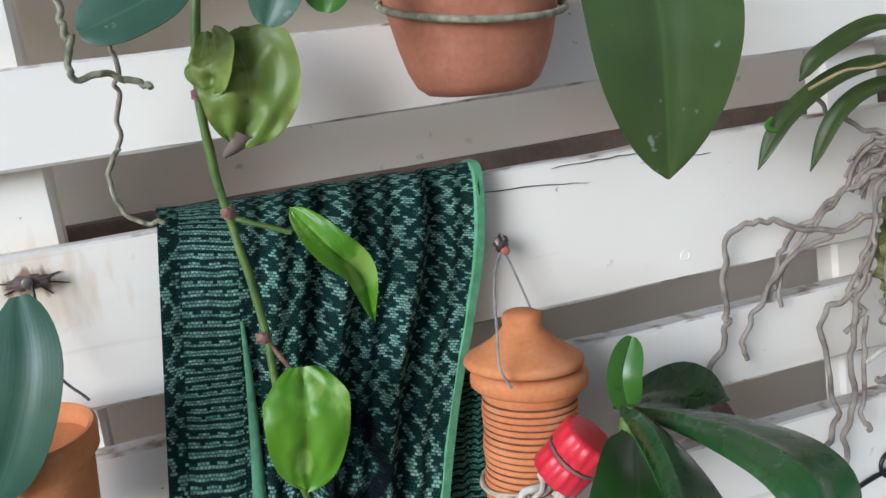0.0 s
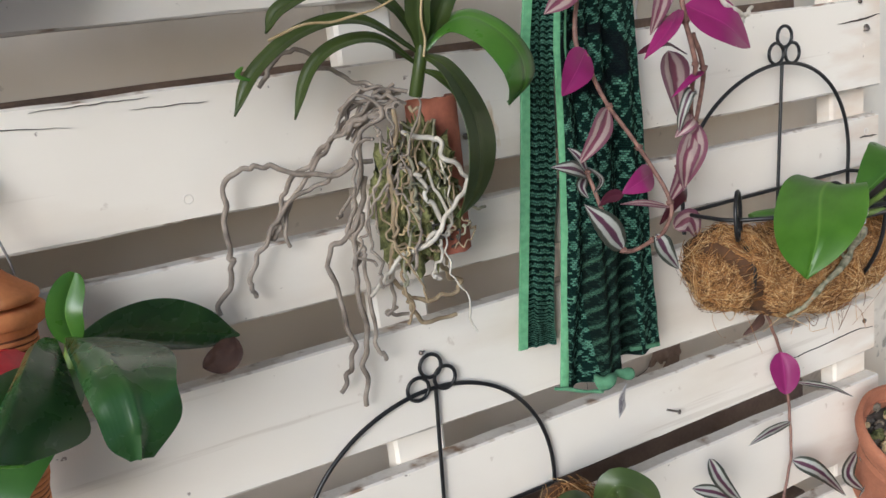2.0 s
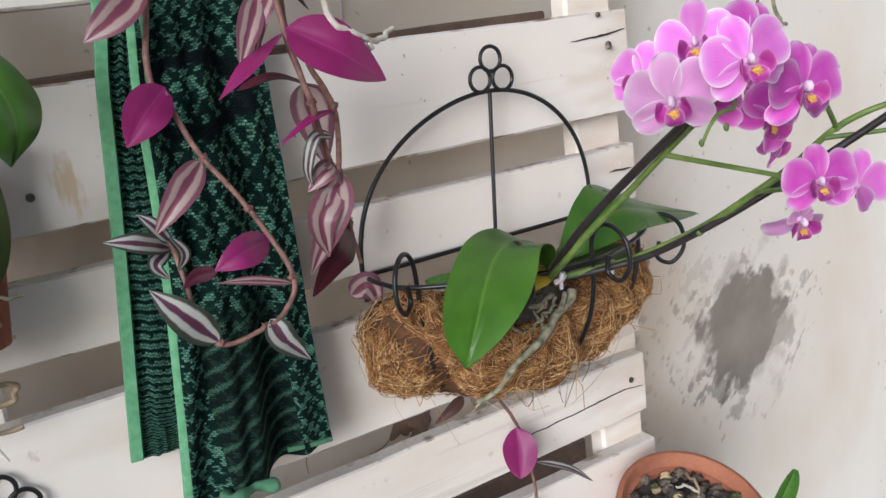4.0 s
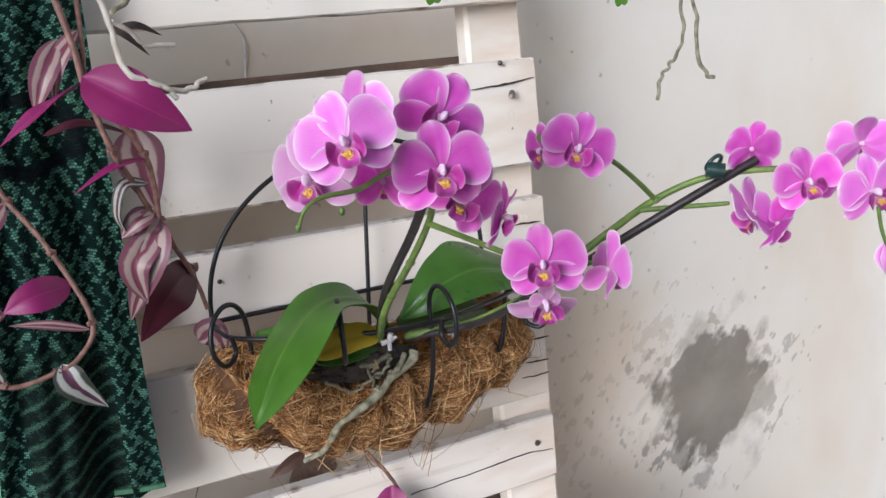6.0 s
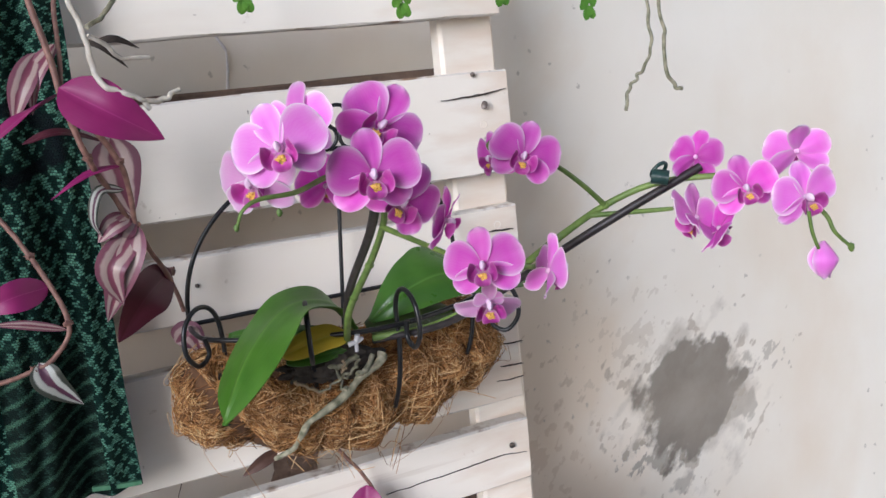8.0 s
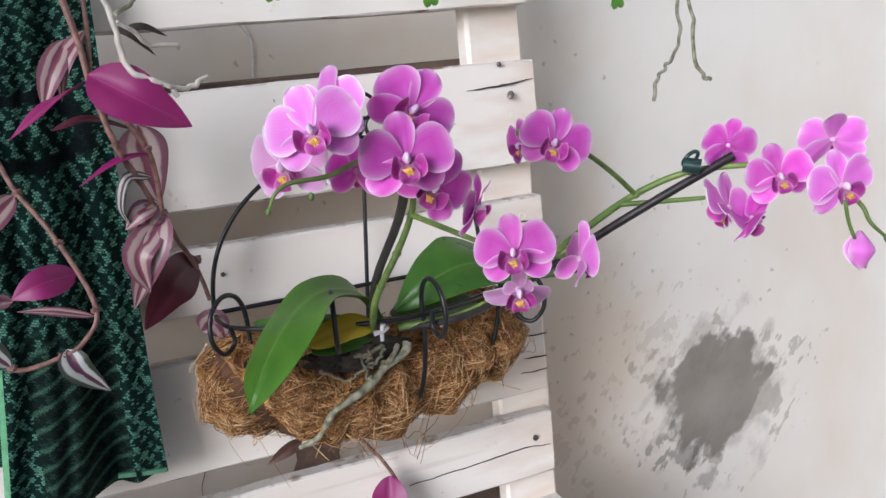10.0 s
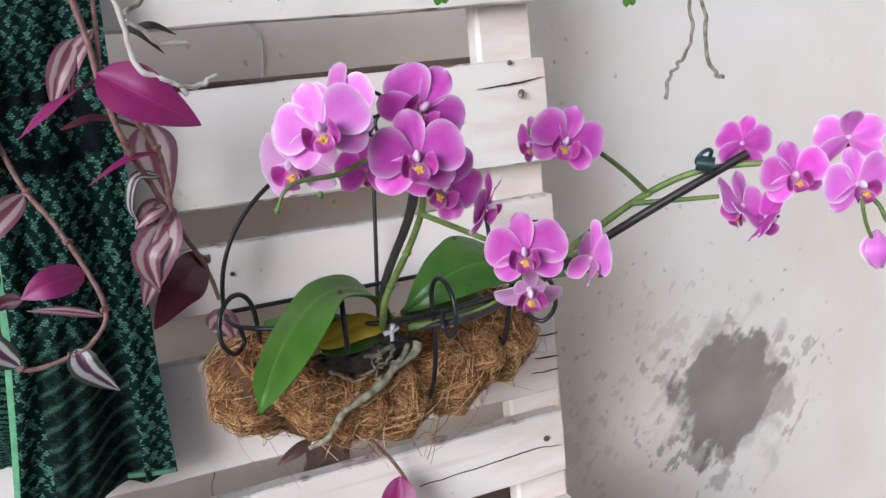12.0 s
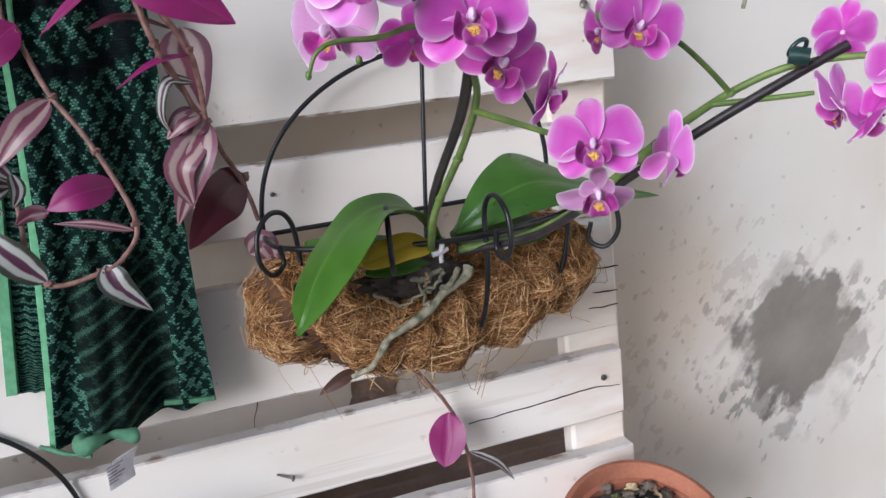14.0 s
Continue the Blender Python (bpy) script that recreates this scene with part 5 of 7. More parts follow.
part("leaf", blade([(0.4260, -0.0500, 1.6040), (0.4430, -0.0560, 1.5960), (0.4540, -0.0720, 1.5700), (0.4577, -0.0810, 1.5430), (0.4550, -0.0790, 1.5180), (0.4442, -0.0740, 1.4972), (0.4166, -0.0888, 1.4895)],
                   [(0.4240, -0.0530, 1.6020), (0.4315, -0.0660, 1.5925), (0.4365, -0.0840, 1.5695), (0.4390, -0.0900, 1.5465), (0.4380, -0.0890, 1.5230), (0.4315, -0.0860, 1.5025), (0.4163, -0.0889, 1.4893)],
                   [(0.4220, -0.0550, 1.6000), (0.4205, -0.0800, 1.5900), (0.4195, -0.1000, 1.5697), (0.4217, -0.1050, 1.5498), (0.4219, -0.1030, 1.5281), (0.4189, -0.0990, 1.5082), (0.4160, -0.0890, 1.4892)], 34, 14, 0.002, 0.0014), VANDA, vanda, "broad drooping olive green leaf")
strap([(0.4220, -0.0500, 1.5920), (0.4300, -0.0600, 1.5850), (0.4390, -0.0700, 1.5700), (0.4415, -0.0760, 1.5480), (0.4390, -0.0780, 1.5220)], 0.014, (0.3, -0.8, 0.5), VANDA, 0.3)
strap([(0.4224, -0.0500, 1.6036), (0.4186, -0.0600, 1.6287), (0.4159, -0.0680, 1.6545), (0.4027, -0.0700, 1.6733)], 0.018, (-0.5, -0.8, 0.3), VANDA, 0.3)
strap([(0.4275, -0.0500, 1.6070), (0.4346, -0.0600, 1.6311), (0.4478, -0.0620, 1.6528)], 0.018, (0.2, -0.9, 0.4), VANDA, 0.3)
part("leaf", leaf([(0.2944, -0.0450, 1.6100), (0.2897, -0.0450, 1.6044), (0.3021, -0.0450, 1.5992)], 0.0035, (0, -1, 0), "lance", 0.1), PHAL_NEW, vanda, "torn pale leaf end")
part("stem", tube([(0.4162, -0.0450, 1.5744), (0.4197, -0.0500, 1.5940), (0.4225, -0.0500, 1.6040), (0.4240, -0.0500, 1.6100)], (0.0050, 0.0045), 12, 12), VANDA, vanda)
part("flower_stalk", tube([(0.4202, -0.0580, 1.6016), (0.4207, -0.0620, 1.6130), (0.4176, -0.0660, 1.6284), (0.4205, -0.0700, 1.6539)], (0.0010, 0.0008), 16, 7), DRY, vanda, "dry yellow-brown flower stalk")
part("flower_stalk", tube([(0.3094, -0.0600, 1.6242), (0.3341, -0.0640, 1.6310), (0.3572, -0.0660, 1.6322), (0.3847, -0.0700, 1.6366), (0.4075, -0.0700, 1.6475)], (0.0010, 0.0008), 20, 7, 0.3), DRY, vanda, "dry yellow-brown flower stalk")


def vroot(points, r=0.0021, mat=ROOT, seed=0):
    part("root", root_line(points, r * 0.82, seed), mat, vanda)


vroot([(0.3996, -0.0500, 1.5707), (0.3722, -0.0450, 1.5646), (0.3503, -0.0300, 1.5515), (0.3338, -0.0200, 1.5333), (0.3161, -0.0150, 1.5197), (0.3120, -0.0120, 1.4972), (0.3037, -0.0120, 1.4863)], 0.0024, ROOT, 1)
vroot([(0.3765, -0.0400, 1.5355), (0.3421, -0.0300, 1.5277), (0.3097, -0.0200, 1.5408), (0.2886, -0.0150, 1.5401), (0.2747, -0.0120, 1.5232), (0.2718, -0.0120, 1.4871), (0.2706, -0.0100, 1.4661), (0.2560, -0.0080, 1.4389)], 0.0024, ROOT, 2)
vroot([(0.3656, -0.0350, 1.5370), (0.3452, -0.0250, 1.5214), (0.3218, -0.0200, 1.5129), (0.2971, -0.0140, 1.4860), (0.2826, -0.0120, 1.4594), (0.2840, -0.0120, 1.4462)], 0.0022, ROOT, 3)
vroot([(0.3921, -0.0500, 1.5658), (0.3648, -0.0400, 1.5596), (0.3448, -0.0300, 1.5443), (0.3325, -0.0200, 1.5253), (0.3185, -0.0120, 1.5022), (0.3149, -0.0100, 1.4772)], 0.0020, ROOT, 13)
vroot([(0.3725, -0.0400, 1.5238), (0.3593, -0.0350, 1.4883), (0.3408, -0.0200, 1.4687), (0.3438, -0.0150, 1.4407), (0.3518, -0.0140, 1.4067), (0.3507, -0.0120, 1.3787), (0.3385, -0.0120, 1.3588)], 0.0025, ROOT, 4)
vroot([(0.3638, -0.0400, 1.4964), (0.3568, -0.0300, 1.4580), (0.3615, -0.0220, 1.4152), (0.3581, -0.0150, 1.3727), (0.3593, -0.0120, 1.3403)], 0.0025, ROOT, 5)
vroot([(0.3636, -0.0350, 1.4660), (0.3643, -0.0280, 1.4293), (0.3695, -0.0200, 1.3895), (0.3772, -0.0180, 1.3726)], 0.0020, ROOT, 6)
vroot([(0.3941, -0.0620, 1.5519), (0.4126, -0.0750, 1.5467), (0.4168, -0.0800, 1.5311), (0.4325, -0.0780, 1.5153), (0.4164, -0.0800, 1.4939), (0.4004, -0.0750, 1.4746), (0.3813, -0.0650, 1.4648), (0.3697, -0.0500, 1.4456)], 0.0022, ROOT_WHITE, 7)
vroot([(0.3924, -0.0600, 1.5699), (0.3799, -0.0660, 1.5286), (0.3802, -0.0620, 1.4875), (0.3769, -0.0450, 1.4473), (0.3932, -0.0350, 1.4280), (0.4068, -0.0250, 1.4016), (0.4412, -0.0200, 1.3956)], 0.0022, ROOT_TAN, 8)
vroot([(0.4067, -0.0500, 1.4587), (0.4291, -0.0350, 1.4375), (0.4427, -0.0300, 1.4217), (0.4188, -0.0250, 1.4149), (0.3980, -0.0250, 1.4202)], 0.0023, ROOT_TAN, 9)
vroot([(0.4098, -0.0450, 1.5773), (0.3820, -0.0300, 1.5864), (0.3612, -0.0220, 1.5999), (0.3393, -0.0200, 1.6170), (0.3217, -0.0200, 1.6105), (0.3103, -0.0200, 1.5958)], 0.0020, ROOT, 10)
vroot([(0.3876, -0.0660, 1.5272), (0.3992, -0.0720, 1.5196), (0.4049, -0.0700, 1.5041), (0.4111, -0.0700, 1.4821), (0.3959, -0.0700, 1.4728), (0.3799, -0.0500, 1.4518), (0.3678, -0.0300, 1.4333)], 0.0022, ROOT_WHITE, 11)
vroot([(0.3760, -0.0500, 1.4571), (0.3848, -0.0300, 1.4200), (0.3809, -0.0260, 1.4133), (0.3971, -0.0220, 1.4105)], 0.0018, ROOT, 12)
vroot([(0.3881, -0.0500, 1.5684), (0.3704, -0.0450, 1.5530), (0.3640, -0.0420, 1.5173), (0.3549, -0.0320, 1.4888), (0.3640, -0.0300, 1.4694), (0.3586, -0.0200, 1.4514)], 0.0022, ROOT, 14)
VC = Vector((0.3990, -0.0660, 1.5131))
for i in range(30):
    rng = random.Random(200 + i)
    p = VC + Vector((rng.uniform(-0.030, 0.034), rng.uniform(-0.010, 0.012), rng.uniform(0.0, 0.065)))
    pts = [p]
    for k in range(rng.randint(3, 6)):
        p = p + Vector((rng.uniform(-0.013, 0.012), rng.uniform(-0.005, 0.005), rng.uniform(-0.028, -0.004)))
        pts.append(p)
    vroot(pts, rng.uniform(0.0009, 0.0017), (ROOT, ROOT_TAN, ROOT_WHITE, ROOT, ROOT_GREEN, ROOT_TAN)[i % 6], 300 + i)
for i in range(26):
    rng = random.Random(760 + i)
    o = Vector((0.4080, -0.0680, 1.5100)) + Vector((rng.uniform(-0.026, 0.024), rng.uniform(-0.004, 0.004), rng.uniform(-0.048, 0.040)))
    q = Vector((rng.uniform(-1, 1), rng.uniform(-0.2, 0.2), rng.uniform(-0.5, 0.5))).normalized() * rng.uniform(0.006, 0.014)
    vroot([o - q, o + Vector((0, -0.003, rng.uniform(-0.004, 0.004))), o + q], rng.uniform(0.0006, 0.0012), (ROOT_TAN, DRY, ROOT_GREEN, BARK)[i % 4], 780 + i)
for i in range(10):
    rng = random.Random(500 + i)
    p = Vector((0.4025, -0.0450, 1.5743)) + Vector((rng.uniform(-0.012, 0.008), rng.uniform(-0.006, 0.01), rng.uniform(-0.01, 0.01)))
    vroot([p, p + Vector((rng.uniform(-0.03, -0.01), 0.006, rng.uniform(-0.004, 0.012))), p + Vector((rng.uniform(-0.045, -0.02), 0.012, rng.uniform(-0.04, -0.01)))], 0.0017, ROOT, 520 + i)


# ---- wire baskets with coconut fibre ----
BX, BY, BZ = 0.8042, -0.0195, 1.4290      # middle of the back bar
BH = 0.1149                               # half its width


def wire_basket(name, label, half=BH, high=0.1210, skew=0.018, loops=((-0.0055, 0.0100), (0.0165, 0.0085), (0.0065, 0.0250))):
    b = thing(name, (BX, BY, BZ), label, "plant basket", "wire wall baskets")
    r = 0.0019
    arch = [(BX - half, BY, BZ - 0.02), (BX - half, BY, BZ)]
    for a in np.linspace(175, 5, 26):
        up = math.sin(radians(a))
        arch.append((BX + half * math.cos(radians(a)) + skew * (up if a < 90 else up ** 3), BY, BZ + high * up ** 0.94))
    arch += [(BX + half, BY, BZ), (BX + half, BY, BZ - 0.02)]
    part("arch", tube(arch, r, 120, 8), WIRE, b)
    part("centre_rod", tube([(BX + skew * 0.3, BY, BZ - 0.06), (BX + skew + 0.0034, BY, BZ + high + 0.001)], r * 0.9, 6, 8), WIRE, b)
    part("back_bar", tube([(BX - half, BY, BZ), (BX + half, BY, BZ)], r, 6, 8), WIRE, b)
    for dx, dz in loops:
        part("loop", ring((BX + skew + dx, BY - 0.001, BZ + high + dz), 0.0098, r * 0.85, (1, 0, 0), (0, 0, 1), 24, 8), WIRE, b)
    front = [((0.6995, -0.078), (-0.80, -0.60)), ((0.757, -0.122), (-0.25, -0.97)), ((0.820, -0.138), (0.08, -1.0)), ((0.899, -0.106), (0.80, -0.60))]
    hoop = [(BX - half, BY, BZ), (BX - half - 0.001, BY - 0.030, BZ)] + [(x, y, BZ - 0.001) for (x, y), _ in front] + [(BX + half + 0.001, BY - 0.045, BZ), (BX + half, BY, BZ)]
    part("front_hoop", tube(hoop, r, 80, 8), WIRE, b)
    for k, ((x, y), (ox, oy)) in enumerate(front):
        p, out = Vector((x, y, BZ + 0.001)), Vector((ox, oy, 0)).normalized()
        foot = [(-0.040, -0.085), (-0.025, -0.070), (-0.012, -0.045)]
        curve = [p + out * o + Vector((0, 0, z)) for o, z in foot + [(-0.006, -0.018), (-0.005, 0.010), (0.003, 0.023), (0.016, 0.025), (0.028, 0.015), (0.030, -0.003), (0.020, -0.015), (0.009, -0.010), (0.011, 0.003)]]
        if k == 0:
            # this one runs down between the two wads of fibre
            base = Vector((BX, BY, BZ))
            curve[:3] = [base + Vector(q) for q in ((-0.1070, -0.0740, -0.0600), (-0.1090, -0.0770, -0.0420), (-0.1080, -0.0700, -0.0280))]
        if k == 3:
            curve = curve[:4] + [q + Vector((0, 0, -0.016)) for q in curve[4:]]
        part("scroll_strut", tube(curve, r * 0.95, 80, 8), WIRE, b)
    return b


CLEFT = 0.6815


def fibre_mass(b, mass, count, seed):
    """Loose coconut fibre over uneven lumps: (centre, radii) each; fibres lie along the lumps and stray outwards."""
    # core lumps are darkened: the shade between strands is in their colour
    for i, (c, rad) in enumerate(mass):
        part("fibre_liner", lump(c, tuple(q * 0.90 for q in rad), 0.14, 3.0, 26, seed + i, -0.001), COCO_SHADE, b, "coconut fibre liner in a shaded brown")
    rng = random.Random(seed)
    verts, faces = [], []
    for k in range(count):
        c, rad = mass[rng.choices(range(len(mass)), [m[1][0] * m[1][2] for m in mass])[0]]
        th, ph = math.acos(rng.uniform(-0.95, 0.95)), rng.uniform(math.pi, 2 * math.pi)
        # strands near one another run much the same way, and bend as they go
        way = 5.0 * noise.noise(Vector((2.1 * math.cos(ph) + c[0] * 40, 2.1 * math.cos(th), seed))) + rng.gauss(0, 0.75)
        reach, bend = rng.uniform(0.7, 2.0), rng.uniform(-3.2, 3.2)
        stray = rng.random() < 0.006
        lift = rng.uniform(-0.10, 0.04)
        pts = []
        for s in range(6):
            f = s / 5 - 0.5
            a, bb = th + reach * f * math.sin(way + bend * f), ph + reach * f * math.cos(way + bend * f) * 1.2
            q = Vector((math.sin(a) * math.cos(bb), math.sin(a) * math.sin(bb), math.cos(a)))
            bulge = 0.98 + 0.19 * noise.fractal(q * 3.0 + Vector((seed, 0, 0)), 0.8, 2.0, 4) + lift + rng.uniform(-0.02, 0.02) + (0.055 * s if stray else 0)
            p = Vector(c) + Vector((q.x * rad[0], q.y * rad[1], q.z * rad[2])) * bulge
            if stray:
                p.z -= 0.0012 * s * s * rng.random()
            # two wads meet in a cleft
            g = math.exp(-((p.x - CLEFT - 0.60 * (1.396 - p.z)) / 0.0060) ** 2) * min(1, max(0, (-p.y - 0.05) / 0.03))
            p.x, p.y = p.x + 0.012 * g, p.y + 0.014 * g
            p.z += 0.012 * g * min(1, max(0, (1.362 - p.z) / 0.02))
            p.y = min(p.y, -0.0015)
            pts.append(p)
        v, f = tube(pts, rng.uniform(0.00012, 0.00036), 12, 3)
        n = len(verts)
        verts.extend(v)
        faces.extend([[i + n for i in q] for q in f])
    tagged(part("fibre_tangle", (verts, faces), FIBRE, b, "loose golden-brown coconut fibres"), kind="stuff")


basket = wire_basket("wire_basket", "black wire wall basket with arched back, lined with fibre")
low_basket = wire_basket("wire_basket", "low-hung black wire wall basket with arched back and loops", 0.122, 0.127, 0.0105, ((-0.0130, 0.0035), (0.0125, 0.0070), (0.0005, 0.0205)))
MASS = [((0.703, -0.055, 1.380), (0.038, 0.046, 0.040)), ((0.745, -0.062, 1.369), (0.043, 0.052, 0.042)), ((0.792, -0.062, 1.362), (0.048, 0.054, 0.043)),
        ((0.840, -0.058, 1.367), (0.048, 0.052, 0.042)), ((0.890, -0.052, 1.380), (0.044, 0.046, 0.040)), ((0.800, -0.050, 1.378), (0.110, 0.050, 0.028)), ((0.770, -0.060, 1.366), (0.040, 0.056, 0.040)), ((0.866, -0.054, 1.376), (0.040, 0.052, 0.036))]
fibre_mass(basket, MASS, 19000, 11)
fibre_mass(low_basket, [(Vector(c) + Vector((0, 0, -0.002)), r) for c, r in MASS[:5]] + [((0.906, -0.070, 1.4230), (0.032, 0.036, 0.034))], 3600, 23)
low_basket.location = (0.4080, -0.004, 1.2055)
low_plant = thing("small_orchid", (0.5374, -0.0900, 1.2146), "small plant with rounded green leaves in the low basket", "plant")
part("leaf", leaf([(0.5214, -0.0800, 1.2136), (0.5257, -0.1000, 1.2443), (0.5459, -0.1100, 1.2334), (0.5593, -0.1100, 1.2100)], 0.03, (-0.1, -0.7, 0.7), "phal", 0.15), PHAL_MID, low_plant)
part("leaf", leaf([(0.5214, -0.0800, 1.2136), (0.4851, -0.1000, 1.2395), (0.4560, -0.1100, 1.2408)], 0.03, (-0.1, -0.7, 0.7), "phal", 0.15), PHAL_MID, low_plant)

# ---- the flowering moth orchid ----
orchid = thing("moth_orchid", (0.7881, -0.1200, 1.4228), "pink-flowering moth orchid with green leaves on coconut fibre", "orchid", "orchids")


def oleaf(points, width, normal, mat=PHAL, fold=0.12, label="", shape="phal", **kw):
    part("leaf", leaf(points, width, normal, shape, fold, 0.0022, 26, 10, **kw), mat, orchid, label)


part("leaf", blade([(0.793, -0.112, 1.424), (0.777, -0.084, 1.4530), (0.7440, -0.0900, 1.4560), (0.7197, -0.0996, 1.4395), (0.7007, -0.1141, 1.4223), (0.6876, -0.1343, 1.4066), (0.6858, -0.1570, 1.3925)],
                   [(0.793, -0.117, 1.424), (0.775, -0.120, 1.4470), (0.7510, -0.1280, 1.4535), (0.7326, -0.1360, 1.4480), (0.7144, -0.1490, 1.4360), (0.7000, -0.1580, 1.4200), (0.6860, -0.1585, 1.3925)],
                   [(0.793, -0.123, 1.424), (0.780, -0.140, 1.4470), (0.7500, -0.1650, 1.4590), (0.7330, -0.1790, 1.4470), (0.7180, -0.1835, 1.4310), (0.7010, -0.1760, 1.4110), (0.6863, -0.1590, 1.3930)], 34, 14, 0.0024, 0.0016), PHAL_SUNLIT, orchid, "large drooping green leaf in a sunlit colour")
part("leaf", blade([(0.8060, -0.108, 1.4270), (0.8220, -0.104, 1.4520), (0.8400, -0.098, 1.4665), (0.8640, -0.0895, 1.4705), (0.9150, -0.088, 1.4460), (0.9773, -0.0915, 1.4228)],
                   [(0.8070, -0.111, 1.4262), (0.8220, -0.118, 1.4400), (0.8420, -0.120, 1.4500), (0.8700, -0.117, 1.4530), (0.9200, -0.105, 1.4380), (0.9773, -0.0915, 1.4225)],
                   [(0.8080, -0.113, 1.4255), (0.8200, -0.122, 1.4290), (0.8400, -0.128, 1.4330), (0.8750, -0.130, 1.4370), (0.9280, -0.115, 1.4300), (0.9773, -0.0915, 1.4222)], 34, 14, 0.0024, 0.0016), PHAL, orchid, "large green leaf")
oleaf([(0.7924, -0.1050, 1.4184), (0.7530, -0.0950, 1.4248), (0.7083, -0.0806, 1.4298)], 0.020, (-0.1, -0.3, 0.9), PHAL, 0.15)
oleaf([(0.8028, -0.1150, 1.4227), (0.8360, -0.1100, 1.4209), (0.8757, -0.1050, 1.4181)], 0.040, (0.1, -0.5, 0.9), PHAL_MID, 0.15)
oleaf([(0.7833, -0.1250, 1.4250), (0.7620, -0.1320, 1.4281), (0.7330, -0.1380, 1.4232)], 0.022, (0, -0.7, 0.7), YELLOW, 0.1, "yellowed leaf")
oleaf([(0.7853, -0.1100, 1.4103), (0.7612, -0.1200, 1.4120), (0.7386, -0.1200, 1.4123)], 0.012, (0, -0.7, 0.7), PHAL, 0.1)
part("root", tube([(0.8110, -0.1160, 1.4010), (0.8075, -0.1180, 1.3975), (0.7934, -0.1210, 1.3917), (0.7726, -0.1250, 1.3802), (0.7611, -0.1260, 1.3750), (0.7459, -0.1240, 1.3658), (0.7377, -0.1140, 1.3474), (0.7243, -0.1040, 1.3381)], (0.0036, 0.0019), 90, 10, 0.45, 3), ROOT_GREEN, orchid, "thick pale green-grey aerial root")
part("root", root_line([(0.8040, -0.1170, 1.4040), (0.7960, -0.1220, 1.3960), (0.7870, -0.1230, 1.3930)], 0.0020, 4, 0.002), ROOT_GREEN, orchid)
part("root", root_line([(0.7682, -0.1160, 1.4018), (0.7775, -0.1180, 1.4002), (0.7928, -0.1170, 1.4058)], 0.0020, 9, 0.003), ROOT_GREEN, orchid)
part("husk_end", leaf([(0.7330, -0.0700, 1.3300), (0.7180, -0.0750, 1.3260), (0.7040, -0.0720, 1.3180)], 0.010, (-0.2, -1, 0.2), "lance", 0.4, 0.001, 12, 6, 0.05), WITHERED, orchid, "dry dark brown husk end")
part("bark_chunk", lump((0.7720, -0.1060, 1.3990), (0.034, 0.012, 0.012), 0.5, 3, 18, 6), BARK, orchid, "dark hollow bark core")
for i in range(5):
    rng = random.Random(640 + i)
    o = Vector((0.7800, -0.1180, 1.4010)) + Vector((rng.uniform(-0.028, 0.022), rng.uniform(-0.005, 0.004), rng.uniform(-0.012, 0.010)))
    q = Vector((rng.uniform(-1, 1), rng.uniform(-0.3, 0.3), rng.uniform(-0.7, 0.9))).normalized() * rng.uniform(0.008, 0.016)
    part("root", root_line([o - q, o + Vector((0, -0.003, rng.uniform(-0.004, 0.004))), o + q], rng.uniform(0.0008, 0.0015), i, 0.003), ROOT_GREEN if i % 3 else ROOT_TAN, orchid)
for a, h in (((0.7855, -0.1360, 1.4220), 0.0058), ((0.8355, -0.1350, 1.4180), 0.0046)):
    c = Vector(a)
    part("white_clip", join(tube([c + Vector((-h, 0, -0.1 * h)), c, c + Vector((h, 0.002, 0.2 * h))], (0.0022, 0.0014), 8, 8, 0.3), tube([c + Vector((0.1 * h, 0, -1.2 * h)), c, c + Vector((0.1 * h, -0.001, h))], (0.0014, 0.0020), 8, 8, 0.3)), LABEL, orchid, "small white plastic clip")
# flower stalks and their stakes
part("flower_stalk", tube([(0.7830, -0.1250, 1.4200), (0.7740, -0.1646, 1.4478), (0.7733, -0.1855, 1.4655), (0.7750, -0.2150, 1.4890), (0.7750, -0.2448, 1.5131), (0.7690, -0.2720, 1.5310), (0.7500, -0.3080, 1.5490), (0.7330, -0.3320, 1.5580), (0.7173, -0.3496, 1.5602), (0.6999, -0.3638, 1.5574), (0.6838, -0.3704, 1.5575), (0.6764, -0.3723, 1.5544), (0.6737, -0.3704, 1.5480)], (0.0026, 0.0006), 70, 9), STEM, orchid)
part("stake", tube([(0.7830, -0.1260, 1.4240), (0.7720, -0.1800, 1.4680), (0.7700, -0.2420, 1.5150), (0.7590, -0.2970, 1.5490)], 0.0027, 12, 8), STAKE, orchid, "dark plastic stake")
part("flower_stalk", tube([(0.8047, -0.1200, 1.4169), (0.8375, -0.1510, 1.4252), (0.8570, -0.2000, 1.4500), (0.8661, -0.2410, 1.4775), (0.8811, -0.2600, 1.4950), (0.9131, -0.2660, 1.5113), (0.9362, -0.2840, 1.5223), (0.9603, -0.3060, 1.5249), (0.9833, -0.3180, 1.5216), (1.0036, -0.3300, 1.5111), (1.0133, -0.3400, 1.4971), (1.0147, -0.3450, 1.4874), (1.0279, -0.3450, 1.4760)], (0.0029, 0.0010), 90, 9), STEM, orchid)
part("stake", tube([(0.8050, -0.1180, 1.4142), (0.8414, -0.1630, 1.4283), (0.8587, -0.2130, 1.4554), (0.8894, -0.2620, 1.4903), (0.9188, -0.2840, 1.5106), (0.9565, -0.3020, 1.5308)], 0.0026, 24, 8), STAKE, orchid, "dark plastic stake")
